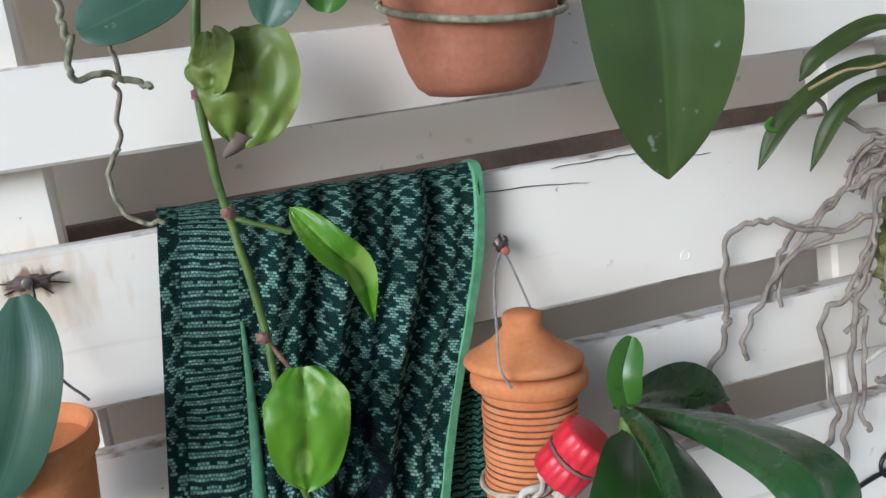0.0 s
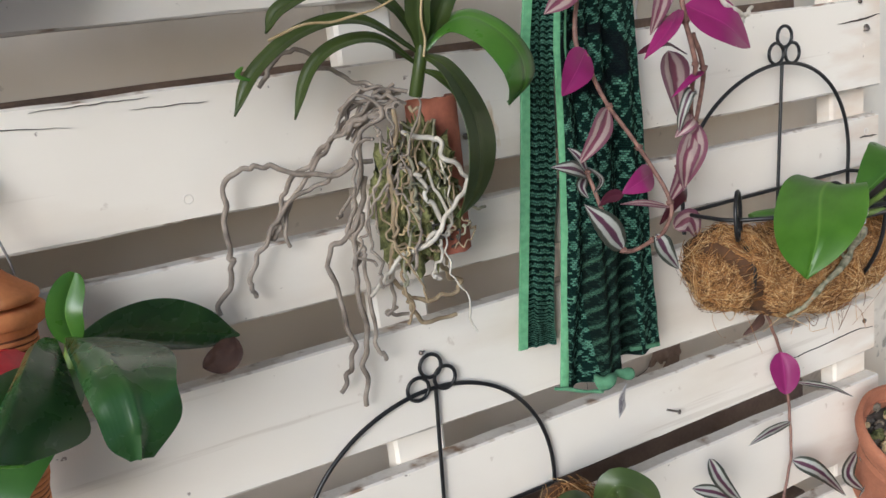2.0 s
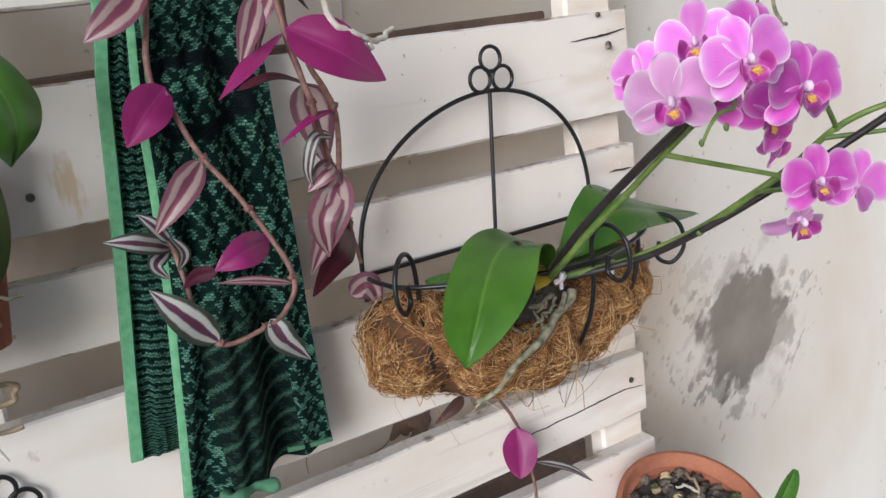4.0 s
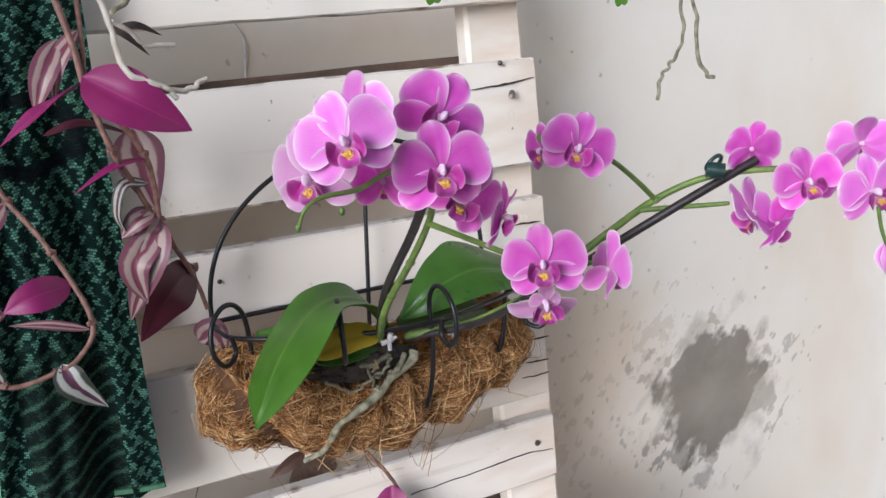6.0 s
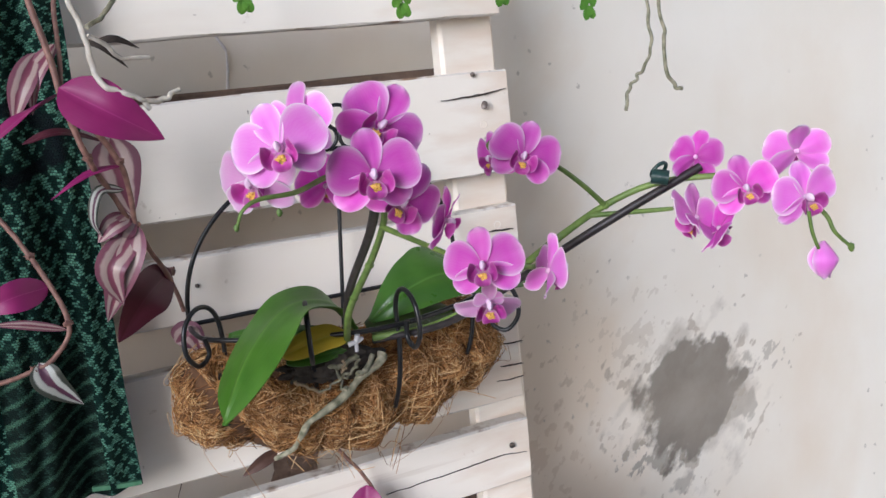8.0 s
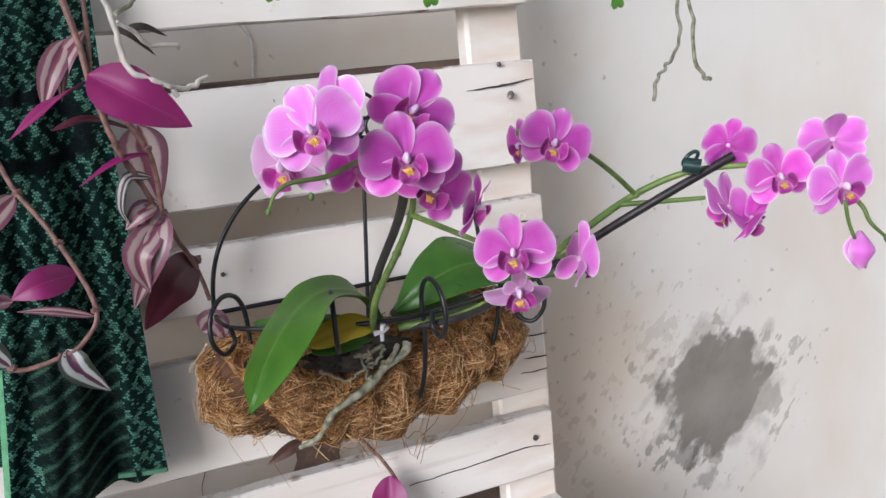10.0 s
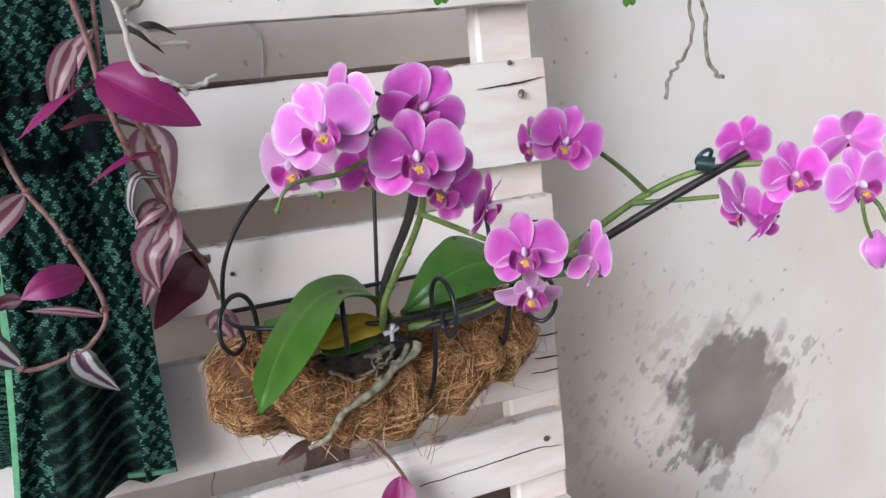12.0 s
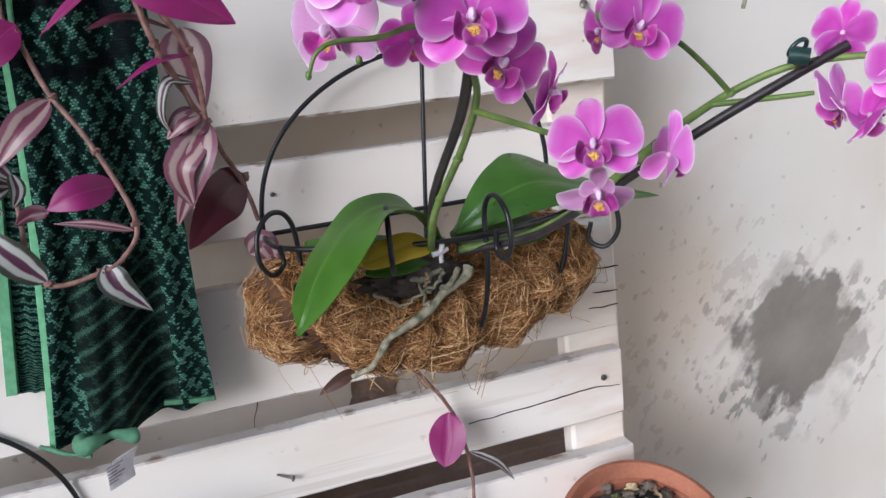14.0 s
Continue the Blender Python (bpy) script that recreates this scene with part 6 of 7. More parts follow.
part("side_stalk", tube([(0.9128, -0.2665, 1.5113), (0.8931, -0.2740, 1.5269), (0.8705, -0.2835, 1.5415), (0.8555, -0.2835, 1.5489)], (0.0017, 0.0012), 16, 8), STEM, orchid)
part("side_stalk", tube([(0.9034, -0.2646, 1.5064), (0.9189, -0.2835, 1.5078), (0.9290, -0.2990, 1.5092), (0.9325, -0.3050, 1.5098)], (0.0017, 0.0012), 16, 8), STEM, orchid)
part("side_stalk", tube([(0.7735, -0.2550, 1.5190), (0.7790, -0.2800, 1.5150), (0.7840, -0.3080, 1.5110), (0.7880, -0.3280, 1.5080)], (0.0017, 0.0012), 16, 8), STEM, orchid)
part("side_stalk", tube([(0.8661, -0.2410, 1.4775), (0.8540, -0.2750, 1.4850), (0.8420, -0.3050, 1.4930), (0.8330, -0.3250, 1.4960)], (0.0016, 0.0011), 16, 8), STEM, orchid)
part("side_stalk", tube([(0.9638, -0.3742, 1.5099), (0.9665, -0.3742, 1.4974), (0.9738, -0.3733, 1.4838)], (0.0010, 0.0009), 12, 8), STEM, orchid)
for q in ((0.7753, -0.2181, 1.4915), (0.7733, -0.1855, 1.4655), (0.9128, -0.2665, 1.5113), (0.8546, -0.2032, 1.4486), (0.8812, -0.2599, 1.4949)):
    part("stalk_node", lump(q, (0.0027, 0.0027, 0.0024), 0.15, 2, 10, 1), STEM, orchid)
part("stalk_clip", join(tube([Vector((0.9264, -0.2948, 1.5290)), Vector((0.9340, -0.3005, 1.5270))], 0.0045, 6, 8), ring((0.9319, -0.2948, 1.5316), 0.005, 0.0012, (1, 0, 0.2), (0, -0.5, 0.8), 16, 6)), CLIP, orchid, "small dark green plastic clip")


# flowers: one set of shared petal meshes, half a flower's width being 1
def petal_mesh(name, angle, length, width, mat, cup, claw=0.2, widest=0.58, start=0.07):
    """A rounded petal on a narrow claw, lying along the given angle."""
    n, cols = 16, 10
    verts, faces, uvs = [], [], []
    ca, sa = math.cos(radians(angle)), math.sin(radians(angle))
    for side in (0, 1):
        for i in range(n + 1):
            s = 0.5 - 0.5 * math.cos(math.pi * (0.12 + 0.88 * i / n))
            s = (s - 0.0351) / 0.9649
            if s < widest:
                q = s / widest
                w = claw + (1 - claw) * (1 - (1 - q) ** 1.9)
            else:
                w = math.sqrt(max(0.0, 1 - ((s - widest) / (1 - widest)) ** 2.3))
            w = max(w, 0.03) * width / 2
            for k in range(cols + 1):
                v = 2 * k / cols - 1
                x, y = start + length * s, v * w
                z = cup * s * s * length + 0.07 * v * v * w / width - 0.02 * math.exp(-(v / 0.15) ** 2) + 0.03 * math.sin(5 * s + 3 * v + angle) * s + 0.035 * math.sin(9 * s + 0.1 * angle + (2 if v > 0 else 0)) * abs(v) ** 3 * s - side * 0.02
                verts.append((x * ca - y * sa, x * sa + y * ca, z))
                uvs.append((s, k / cols))
    m = (n + 1) * (cols + 1)
    for i in range(n):
        for k in range(cols):
            a = i * (cols + 1) + k
            faces.append([a, a + cols + 1, a + cols + 2, a + 1])
            faces.append([m + a, m + a + 1, m + a + cols + 2, m + a + cols + 1])
    edge = [i * (cols + 1) for i in range(n + 1)] + [n * (cols + 1) + k for k in range(1, cols + 1)] + [i * (cols + 1) + cols for i in range(n - 1, -1, -1)] + [k for k in range(cols - 1, 0, -1)]
    for a, b in zip(edge, edge[1:] + edge[:1]):
        faces.append([a, b, b + m, a + m])
    return make_mesh(name, verts, faces, mat, uvs)


def flower_set(mat):
    return [("petal", petal_mesh("petal", 20, 1.0, 1.13, mat, -0.10, 0.16)), ("petal", petal_mesh("petal", 160, 1.0, 1.13, mat, -0.02, 0.16)),
            ("sepal", petal_mesh("sepal", 92, 0.98, 0.70, mat, -0.16, 0.35)), ("sepal", petal_mesh("sepal", -36, 0.95, 0.70, mat, -0.20, 0.35)), ("sepal", petal_mesh("sepal", 216, 0.95, 0.70, mat, -0.20, 0.35))]


RICH, PALE, WHITISH = flower_set(PETAL), flower_set(PETAL_PALE), flower_set(PETAL_WHITE)
COLUMN_MESH = make_mesh("column", *lump((0, 0.03, 0.20), (0.075, 0.13, 0.15), 0.1, 2, 10, 1), COLUMN)


def lobe(name, points, width, normal, fold):
    g = leaf(points, width, normal, "oval", fold, 0.02, 10, 6)
    return make_mesh(name, g[0], g[1], LIP, g[2])


LOBE_L = lobe("lip_lobe", [(-0.05, -0.24, 0.08), (-0.30, -0.18, 0.20), (-0.31, 0.13, 0.40)], 0.46, (0.75, 0.1, 0.65), 0.2)
LOBE_R = lobe("lip_lobe", [(0.05, -0.24, 0.08), (0.30, -0.18, 0.20), (0.31, 0.13, 0.40)], 0.46, (-0.75, 0.1, 0.65), 0.2)
LIP_MESH = lobe("lip", [(0, -0.12, 0.10), (0, -0.28, 0.28), (0, -0.40, 0.32), (0, -0.52, 0.24)], 0.46, (0, 0.5, 0.9), 0.25)
CALLUS_MESH = make_mesh("callus", *lump((0, -0.25, 0.29), (0.105, 0.085, 0.06), 0.9, 5, 12, 1), CALLUS)
BACK_GEO = lump((0, 0, -0.02), (0.09, 0.09, 0.09), 0.1, 2, 8, 1)
HEART_MESH = make_mesh("flower", *BACK_GEO, PETAL_PALE)


def flower(centre, face, up, size, kit=RICH, spin=0.0, nod=(1, 1, 1, 1, 1), label=""):
    """One blossom as a part of the orchid. face: the way it looks; size: its half width."""
    z = Vector(face).normalized()
    x = Vector(up).cross(z).normalized()
    y = z.cross(x)
    m = Matrix((x, y, z)).transposed().to_4x4()
    m = Matrix.Translation(centre) @ m @ Matrix.Rotation(radians(spin), 4, "Z") @ Matrix.Scale(size * 1.05, 4)
    f = place_mesh("flower", HEART_MESH, m, orchid, label)
    rng = random.Random(int(1e4 * (centre[0] + centre[2])))
    for (name, me), keep in zip(kit, nod):
        if keep:
            tilt = Matrix.Rotation(radians(rng.uniform(-6, 6)), 4, "Z") @ Matrix.Rotation(radians(rng.uniform(-9, 9)), 4, "X") @ Matrix.Rotation(radians(rng.uniform(-9, 9)), 4, "Y") @ Matrix.Scale(keep * rng.uniform(0.94, 1.05), 4)
            place_mesh(name, me, m @ tilt, f)
    for name, me in (("column", COLUMN_MESH), ("lip_lobe", LOBE_L), ("lip_lobe", LOBE_R), ("lip", LIP_MESH), ("callus", CALLUS_MESH)):
        place_mesh(name, me, m, f)
    return f


UP = (0.08, 0, 1)
# paler petal set: the sunlight on this blossom is put into its colour
flower((0.6925, -0.3775, 1.5765), (-0.42, -0.90, 0.04), (-0.05, 0, 1), 0.0169, PALE, 12, label="pink blossom in a paler, sunlit petal colour")
flower((0.7296, -0.3740, 1.5612), (-0.22, -1, -0.05), UP, 0.0176, RICH, 4)
flower((0.7496, -0.3350, 1.5782), (-0.20, -1, 0.05), (0.4, 0, 1), 0.0188, RICH, -24)
flower((0.7535, -0.3410, 1.5440), (-0.25, -1, -0.25), (0.55, 0, 1), 0.0172, RICH, -12)
flower((0.7115, -0.3362, 1.5830), (-0.80, -0.50, 0.10), (0.1, 0, 1), 0.0165, PALE, 10)
flower((0.6950, -0.3195, 1.5700), (-0.92, -0.38, 0.05), (0.1, 0, 1), 0.0150, PALE, -10)
flower((0.6888, -0.3420, 1.5620), (-0.74, -0.64, -0.20), (-0.1, 0.1, 1), 0.0180, WHITISH, 0, label="pale blossom seen from the side")
flower((0.7208, -0.3350, 1.5550), (0.4, 0.7, -0.2), (0, 0, 1), 0.0130, RICH, 0)
flower((0.7826, -0.3200, 1.5285), (0.75, -0.55, -0.45), (0.3, 0, 1), 0.0150, RICH, 20)
flower((0.8460, -0.2900, 1.5507), (-0.40, -1, 0.0), (0.35, 0, 1), 0.0180, RICH, -4)
flower((0.8369, -0.2720, 1.5503), (-0.95, -0.1, -0.15), UP, 0.0140, RICH, 0)
flower((0.7925, -0.3370, 1.5065), (-0.52, -0.87, 0.08), UP, 0.0176, RICH, 4)
flower((0.8030, -0.3180, 1.4830), (-0.30, -0.85, -0.45), (-0.1, -0.3, 1), 0.0190, WHITISH, 0, nod=(0.40, 0.40, 0.55, 1.0, 1.0), label="pale blossom hanging face down")
flower((0.8310, -0.3330, 1.4960), (0.90, -0.15, -0.20), (0.2, 0, 1), 0.0170, PALE, 0)
flower((0.9543, -0.3400, 1.5215), (-0.55, -1, -0.10), (-0.12, 0, 1), 0.0165, RICH, 6)
flower((0.9758, -0.3610, 1.5147), (-0.10, -1, -0.12), (-0.1, 0, 1), 0.0182, PALE, 6)
flower((0.9818, -0.3500, 1.5384), (0.45, 0.7, 0.3), (0, 0, 1), 0.0165, PALE, 0)
flower((0.9429, -0.3120, 1.5034), (-0.40, 0.80, -0.40), (0.3, 0, 1), 0.0200, PALE, 10)
flower((0.9545, -0.3000, 1.5368), (0.3, 0.85, 0.2), (0, 0, 1), 0.0150, RICH, 15)
flower((0.9510, -0.3220, 1.4972), (0.75, -0.35, -0.6), (0.3, 0, 1), 0.0165, RICH, 40)
bud_at = Vector((0.9750, -0.3733, 1.4830))
for i, (dx, w) in enumerate(((-0.4, 0.014), (0.5, 0.014), (0.05, 0.015))):
    part("bud", leaf([bud_at + Vector((0, 0, 0.009)), bud_at + Vector((dx * 0.010, -0.006 + 0.004 * i, 0)), bud_at + Vector((dx * 0.004, -0.001, -0.011))], w, (dx, -0.8, 0.1), "oval", -0.4, 0.002, 10, 6), PETAL_PALE, orchid, "closed pink bud")
for q, s in (((0.6735, -0.3700, 1.5478), 0.0010), ((0.6915, -0.3670, 1.5508), 0.0011), ((1.0279, -0.3450, 1.4760), 0.0018), ((0.8340, -0.2740, 1.5574), 0.0017)):
    part("small_bud", lump(q, (s, s, s * 1.5), 0.2, 2, 10, 1), STEM, orchid, "tiny green bud")


# ---- inch plant with striped and magenta leaves ----
inch = thing("inch_plant", (0.5640, -0.0600, 1.6599), "trailing inch plant with striped silver and magenta leaves over the towel", "trailing plant", "inch plants")


def vine(points, r=0.0019, owner=None, mat=STEM_TRAD):
    part("stem", tube(points, (r, r * 0.85), 8 * len(points), 8, 0.12), mat, owner or inch)


def knuckles(points, owner=None):
    """The swollen joints of a trailing stem."""
    for i, q in enumerate(points):
        part("stem_node", lump(q, (0.0030, 0.0028, 0.0024), 0.5, 3, 9, i), STEM_TRAD, owner or inch)


def tleaf(points, width, normal=(-0.2, -1, 0.1), mat=TRAD_GREEN, fold=0.22, owner=None, twist=0.0):
    part("leaf", leaf(points, width, normal, "lance", fold, 0.0009, 16, 8, 0.015, twist), mat, owner or inch)


vine([(0.5680, -0.0550, 1.6794), (0.5593, -0.0580, 1.6412), (0.5514, -0.0600, 1.5993), (0.5591, -0.0630, 1.5780), (0.5713, -0.0700, 1.5450), (0.5902, -0.0800, 1.5099), (0.6062, -0.0950, 1.4651), (0.5948, -0.1000, 1.4456), (0.5803, -0.1000, 1.4387), (0.5508, -0.1000, 1.4366), (0.5423, -0.0950, 1.4561), (0.5413, -0.0850, 1.4793), (0.5403, -0.0750, 1.4993)])
tleaf([(0.5594, -0.0600, 1.6491), (0.5356, -0.0720, 1.6327), (0.5173, -0.0700, 1.6205)], 0.021, (-0.3, -1, 0.1), TRAD_PINK)
tleaf([(0.5590, -0.0620, 1.5899), (0.5412, -0.0720, 1.5759), (0.5287, -0.0680, 1.5589)], 0.027, (-0.1, -1, 0.1), MAGENTA, 0.1)
tleaf([(0.5696, -0.0700, 1.5436), (0.5496, -0.0820, 1.5276), (0.5314, -0.0780, 1.5060)], 0.019, (-0.2, -1, 0.0), TRAD_PINK)
tleaf([(0.5396, -0.0750, 1.4959), (0.5192, -0.0880, 1.5055), (0.5003, -0.0850, 1.5103)], 0.014, (-0.2, -0.8, 0.5), TRAD_GREEN)
tleaf([(0.5403, -0.0750, 1.4993), (0.5314, -0.0780, 1.5123), (0.5245, -0.0750, 1.5203)], 0.010, (0.2, -1, 0.2), TRAD_GREEN)
tleaf([(0.5404, -0.0750, 1.5028), (0.5433, -0.0880, 1.4934), (0.5387, -0.0850, 1.4836)], 0.010, (0.4, -1, 0.0), TRAD_GREEN)
tleaf([(0.5390, -0.0750, 1.4961), (0.5266, -0.0850, 1.4902), (0.5329, -0.0850, 1.4798)], 0.010, (0, -1, 0.3), TRAD_GREEN)
tleaf([(0.5978, -0.0850, 1.4887), (0.5757, -0.0980, 1.4876), (0.5575, -0.0950, 1.4804)], 0.021, (-0.1, -1, 0.2), MAGENTA, 0.1)
tleaf([(0.5591, -0.0950, 1.4793), (0.5479, -0.0920, 1.4795), (0.5376, -0.0900, 1.4734)], 0.010, (0, -1, 0), MAROON, 0.1)
tleaf([(0.5505, -0.1000, 1.4386), (0.5318, -0.1050, 1.4613), (0.5171, -0.1000, 1.4802)], 0.021, (-0.2, -1, 0.15), TRAD_GREEN)
tleaf([(0.6041, -0.0960, 1.4602), (0.5803, -0.0950, 1.4679), (0.5591, -0.0900, 1.4712)], 0.008, (0, -0.6, 0.8), TRAD_PINK)
tleaf([(0.5841, -0.1000, 1.4432), (0.5890, -0.1040, 1.4295), (0.6057, -0.1000, 1.4095)], 0.019, (0.1, -1, 0.1), TRAD_GREEN)

knuckles([(0.5580, -0.0620, 1.5850), (0.5713, -0.0700, 1.5450), (0.5902, -0.0800, 1.5099), (0.6053, -0.0950, 1.4642), (0.5811, -0.1000, 1.4392), (0.5509, -0.1000, 1.4373), (0.5406, -0.0760, 1.4987), (0.5593, -0.0580, 1.6412)])

inch_b = thing("inch_plant", (0.6239, -0.1000, 1.6922), "trailing inch plant with large magenta and pink-striped leaves", "trailing plant", "inch plants")
vine([(0.6135, -0.0900, 1.7141), (0.6166, -0.0950, 1.6732), (0.6232, -0.0980, 1.6348), (0.6267, -0.1000, 1.6029), (0.6350, -0.1000, 1.5696), (0.6442, -0.0850, 1.5489), (0.6551, -0.0716, 1.5227)], 0.0022, inch_b)
vine([(0.6361, -0.0850, 1.7077), (0.6302, -0.0900, 1.6523), (0.6273, -0.0980, 1.6117)], 0.0017, inch_b)
vine([(0.6391, -0.0950, 1.5926), (0.6537, -0.0890, 1.5648), (0.6578, -0.0810, 1.5427), (0.6592, -0.0716, 1.5180), (0.6674, -0.0550, 1.4962), (0.6796, -0.0320, 1.4689), (0.6865, -0.0260, 1.4419)], 0.0020, inch_b)
tleaf([(0.6256, -0.1020, 1.6149), (0.6506, -0.1180, 1.5973), (0.6823, -0.1115, 1.5762)], 0.036, (-0.1, -1, 0.35), MAGENTA, 0.12, inch_b)
tleaf([(0.6285, -0.0900, 1.6426), (0.6132, -0.0950, 1.6237), (0.6078, -0.0900, 1.5998)], 0.014, (-0.6, -0.8, 0), TRAD_PINK, 0.2, inch_b)
tleaf([(0.6600, -0.0716, 1.5150), (0.6377, -0.0800, 1.4935), (0.6421, -0.0720, 1.4644)], 0.021, (-0.2, -1, 0.1), TRAD_PINK, 0.3, inch_b)
tleaf([(0.6537, -0.0500, 1.5798), (0.6545, -0.054, 1.556), (0.6595, -0.052, 1.523)], 0.033, (0.05, -1, 0.1), TRAD_MAUVE, 0.25, inch_b)
tleaf([(0.5981, -0.0760, 1.5822), (0.6222, -0.0800, 1.5872), (0.6518, -0.0740, 1.5762)], 0.008, (0, -0.6, 0.8), MAROON, 0.2, inch_b)
tleaf([(0.6550, -0.0880, 1.5615), (0.6332, -0.0980, 1.5588), (0.6091, -0.0980, 1.5459)], 0.007, (0, -0.5, 0.9), MAGENTA, 0.2, inch_b)
tleaf([(0.6545, -0.0800, 1.5447), (0.6390, -0.0880, 1.5461), (0.6325, -0.0840, 1.5277), (0.6369, -0.0760, 1.5137)], 0.009, (-0.6, -0.7, 0.3), TRAD_GREEN, 0.3, inch_b)
tleaf([(0.6584, -0.0716, 1.5202), (0.6461, -0.0780, 1.4933), (0.6302, -0.0640, 1.4533)], 0.025, (-0.2, -1, 0.1), TRAD_PINK, 0.22, inch_b)
tleaf([(0.6554, -0.0720, 1.5247), (0.6434, -0.0800, 1.5216), (0.6329, -0.0750, 1.5111)], 0.015, (-0.3, -1, 0.3), TRAD_PINK, 0.3, inch_b)
tleaf([(0.6580, -0.0720, 1.5243), (0.6483, -0.0760, 1.5164), (0.6445, -0.0680, 1.5021)], 0.017, (0.2, -1, 0.1), TRAD_PINK, 0.3, inch_b)
tleaf([(0.6809, -0.0300, 1.4758), (0.6583, -0.0500, 1.4613), (0.6354, -0.0480, 1.4334)], 0.036, (0.5, -0.85, 0.0), MAROON, 0.1, inch_b)
knuckles([(0.6267, -0.1000, 1.6029), (0.6350, -0.1000, 1.5696), (0.6544, -0.0890, 1.5643), (0.6590, -0.0716, 1.5189), (0.6166, -0.0950, 1.6732)], inch_b)
part("stem_node", lump((0.6811, -0.0265, 1.4743), (0.0035, 0.003, 0.003), 0.5, 3, 10, 1), STEM_TRAD, inch_b)
tleaf([(0.6770, -0.0200, 1.4176), (0.6874, -0.0300, 1.4244), (0.6950, -0.0300, 1.4044)], 0.022, (-0.2, -1, 0.1), TRAD_MAUVE, 0.2, inch_b)
tleaf([(0.6163, -0.0900, 1.6379), (0.6041, -0.0980, 1.6174), (0.5962, -0.0940, 1.5957)], 0.016, (-0.1, -1, 0), TRAD_PINK, 0.2, inch_b)
tleaf([(0.6257, -0.0950, 1.6120), (0.5994, -0.1100, 1.5979), (0.5748, -0.1100, 1.5796)], 0.017, (-0.85, -0.40, 0.35), MAGENTA, 0.15, inch_b)
tleaf([(0.6500, -0.0300, 1.6480), (0.6600, -0.0350, 1.6420), (0.6747, -0.0300, 1.6270)], 0.006, (0, -1, 0.3), CRACK, 0.3, inch_b)
tleaf([(0.6520, -0.0300, 1.6440), (0.6680, -0.0360, 1.6470), (0.6845, -0.0300, 1.6400)], 0.006, (0, -1, 0.4), CRACK, 0.3, inch_b)

inch_c = thing("inch_plant", (0.7796, -0.0300, 1.3128), "inch plant shoot with one magenta leaf trailing below the basket", "trailing plant", "inch plants")
vine([(0.7796, -0.0300, 1.3128), (0.7999, -0.0200, 1.2868), (0.8210, -0.0120, 1.2507), (0.8313, -0.0100, 1.2061), (0.8317, -0.0120, 1.1748), (0.8253, -0.0180, 1.1344), (0.8128, -0.0200, 1.0982), (0.7958, -0.0200, 1.0465)], 0.0017, inch_c)
part("leaf", leaf([(0.8158, -0.0160, 1.2548), (0.8105, -0.0250, 1.2375), (0.8020, -0.0330, 1.2165)], 0.031, (-0.55, -1, 0.05), "oval", 0.18, 0.0009, 18, 8, 0.02), MAGENTA, inch_c, "magenta leaf underside")
tleaf([(0.8280, -0.0223, 1.2188), (0.8400, -0.0520, 1.2190), (0.8437, -0.0800, 1.2166)], 0.009, (0, -0.6, 0.8), TRAD_GREEN, 0.3, inch_c)
tleaf([(0.8297, -0.0150, 1.1703), (0.7796, -0.0300, 1.1804), (0.7545, -0.0260, 1.1723)], 0.009, (0, -0.6, 0.8), TRAD_GREEN, 0.3, inch_c)
tleaf([(0.8243, -0.0200, 1.1291), (0.8470, -0.0350, 1.1141), (0.8994, -0.0280, 1.0618)], 0.019, (0.1, -1, 0.2), TRAD_GREEN, 0.2, inch_c)
tleaf([(0.9018, -0.0400, 1.1195), (0.8743, -0.0500, 1.1062), (0.9089, -0.0450, 1.0706)], 0.017, (-0.3, -1, 0.2), TRAD_GREEN, 0.2, inch_c)
tleaf([(0.9065, -0.0400, 1.1110), (0.9165, -0.0500, 1.0977), (0.8993, -0.0450, 1.0673)], 0.015, (0.3, -1, 0.2), TRAD_GREEN, 0.2, inch_c)
tleaf([(0.6862, -0.0400, 1.1877), (0.6897, -0.0500, 1.1676), (0.7272, -0.0450, 1.1202)], 0.018, (0, -1, 0.2), TRAD_GREEN, 0.2, inch_c)
tleaf([(0.6625, -0.0400, 1.1643), (0.6888, -0.0500, 1.1527), (0.7350, -0.0450, 1.1171)], 0.014, (0, -1, 0.5), TRAD_GREEN, 0.2, inch_c)

# ---- clay pot low beside the pallet ----
PC = Vector((0.952, -0.092, 1.143))
PA = Vector((-0.06, -0.50, 1.0)).normalized()
low_pot = thing("clay_pot", PC - PA * 0.1, "round terracotta pot with bark and a small orchid shoot", "flower pot", "clay pots")
pot_prof = [(0.045, -0.105), (0.0475, -0.100), (0.062, -0.018), (0.0635, -0.016), (0.0715, -0.0150), (0.0730, -0.0125), (0.0735, -0.002), (0.0722, 0.0005), (0.0685, 0.0008), (0.0668, -0.002), (0.0640, -0.026), (0.0005, -0.030)]
part("pot_body", lathe(pot_prof[:4] + [(0.0635, -0.0152), (0.0605, -0.0152), (0.0590, -0.042), (0.0005, -0.044)], PC, PA, 64, 0.012), CLAY_DARK, low_pot)
part("rim", lathe(pot_prof[3:-1] + [(0.0625, -0.030), (0.0605, -0.0155)], PC, PA, 64, 0.012, True), CLAY_DARK, low_pot)
side_x = Vector((1, 0, 0)) - PA * PA.x
side_x.normalize()
side_y = PA.cross(side_x)
low_fill = thing("orchid_shoot", PC - PA * 0.03, "young orchid shoot in chunky bark potting mix", "orchid")
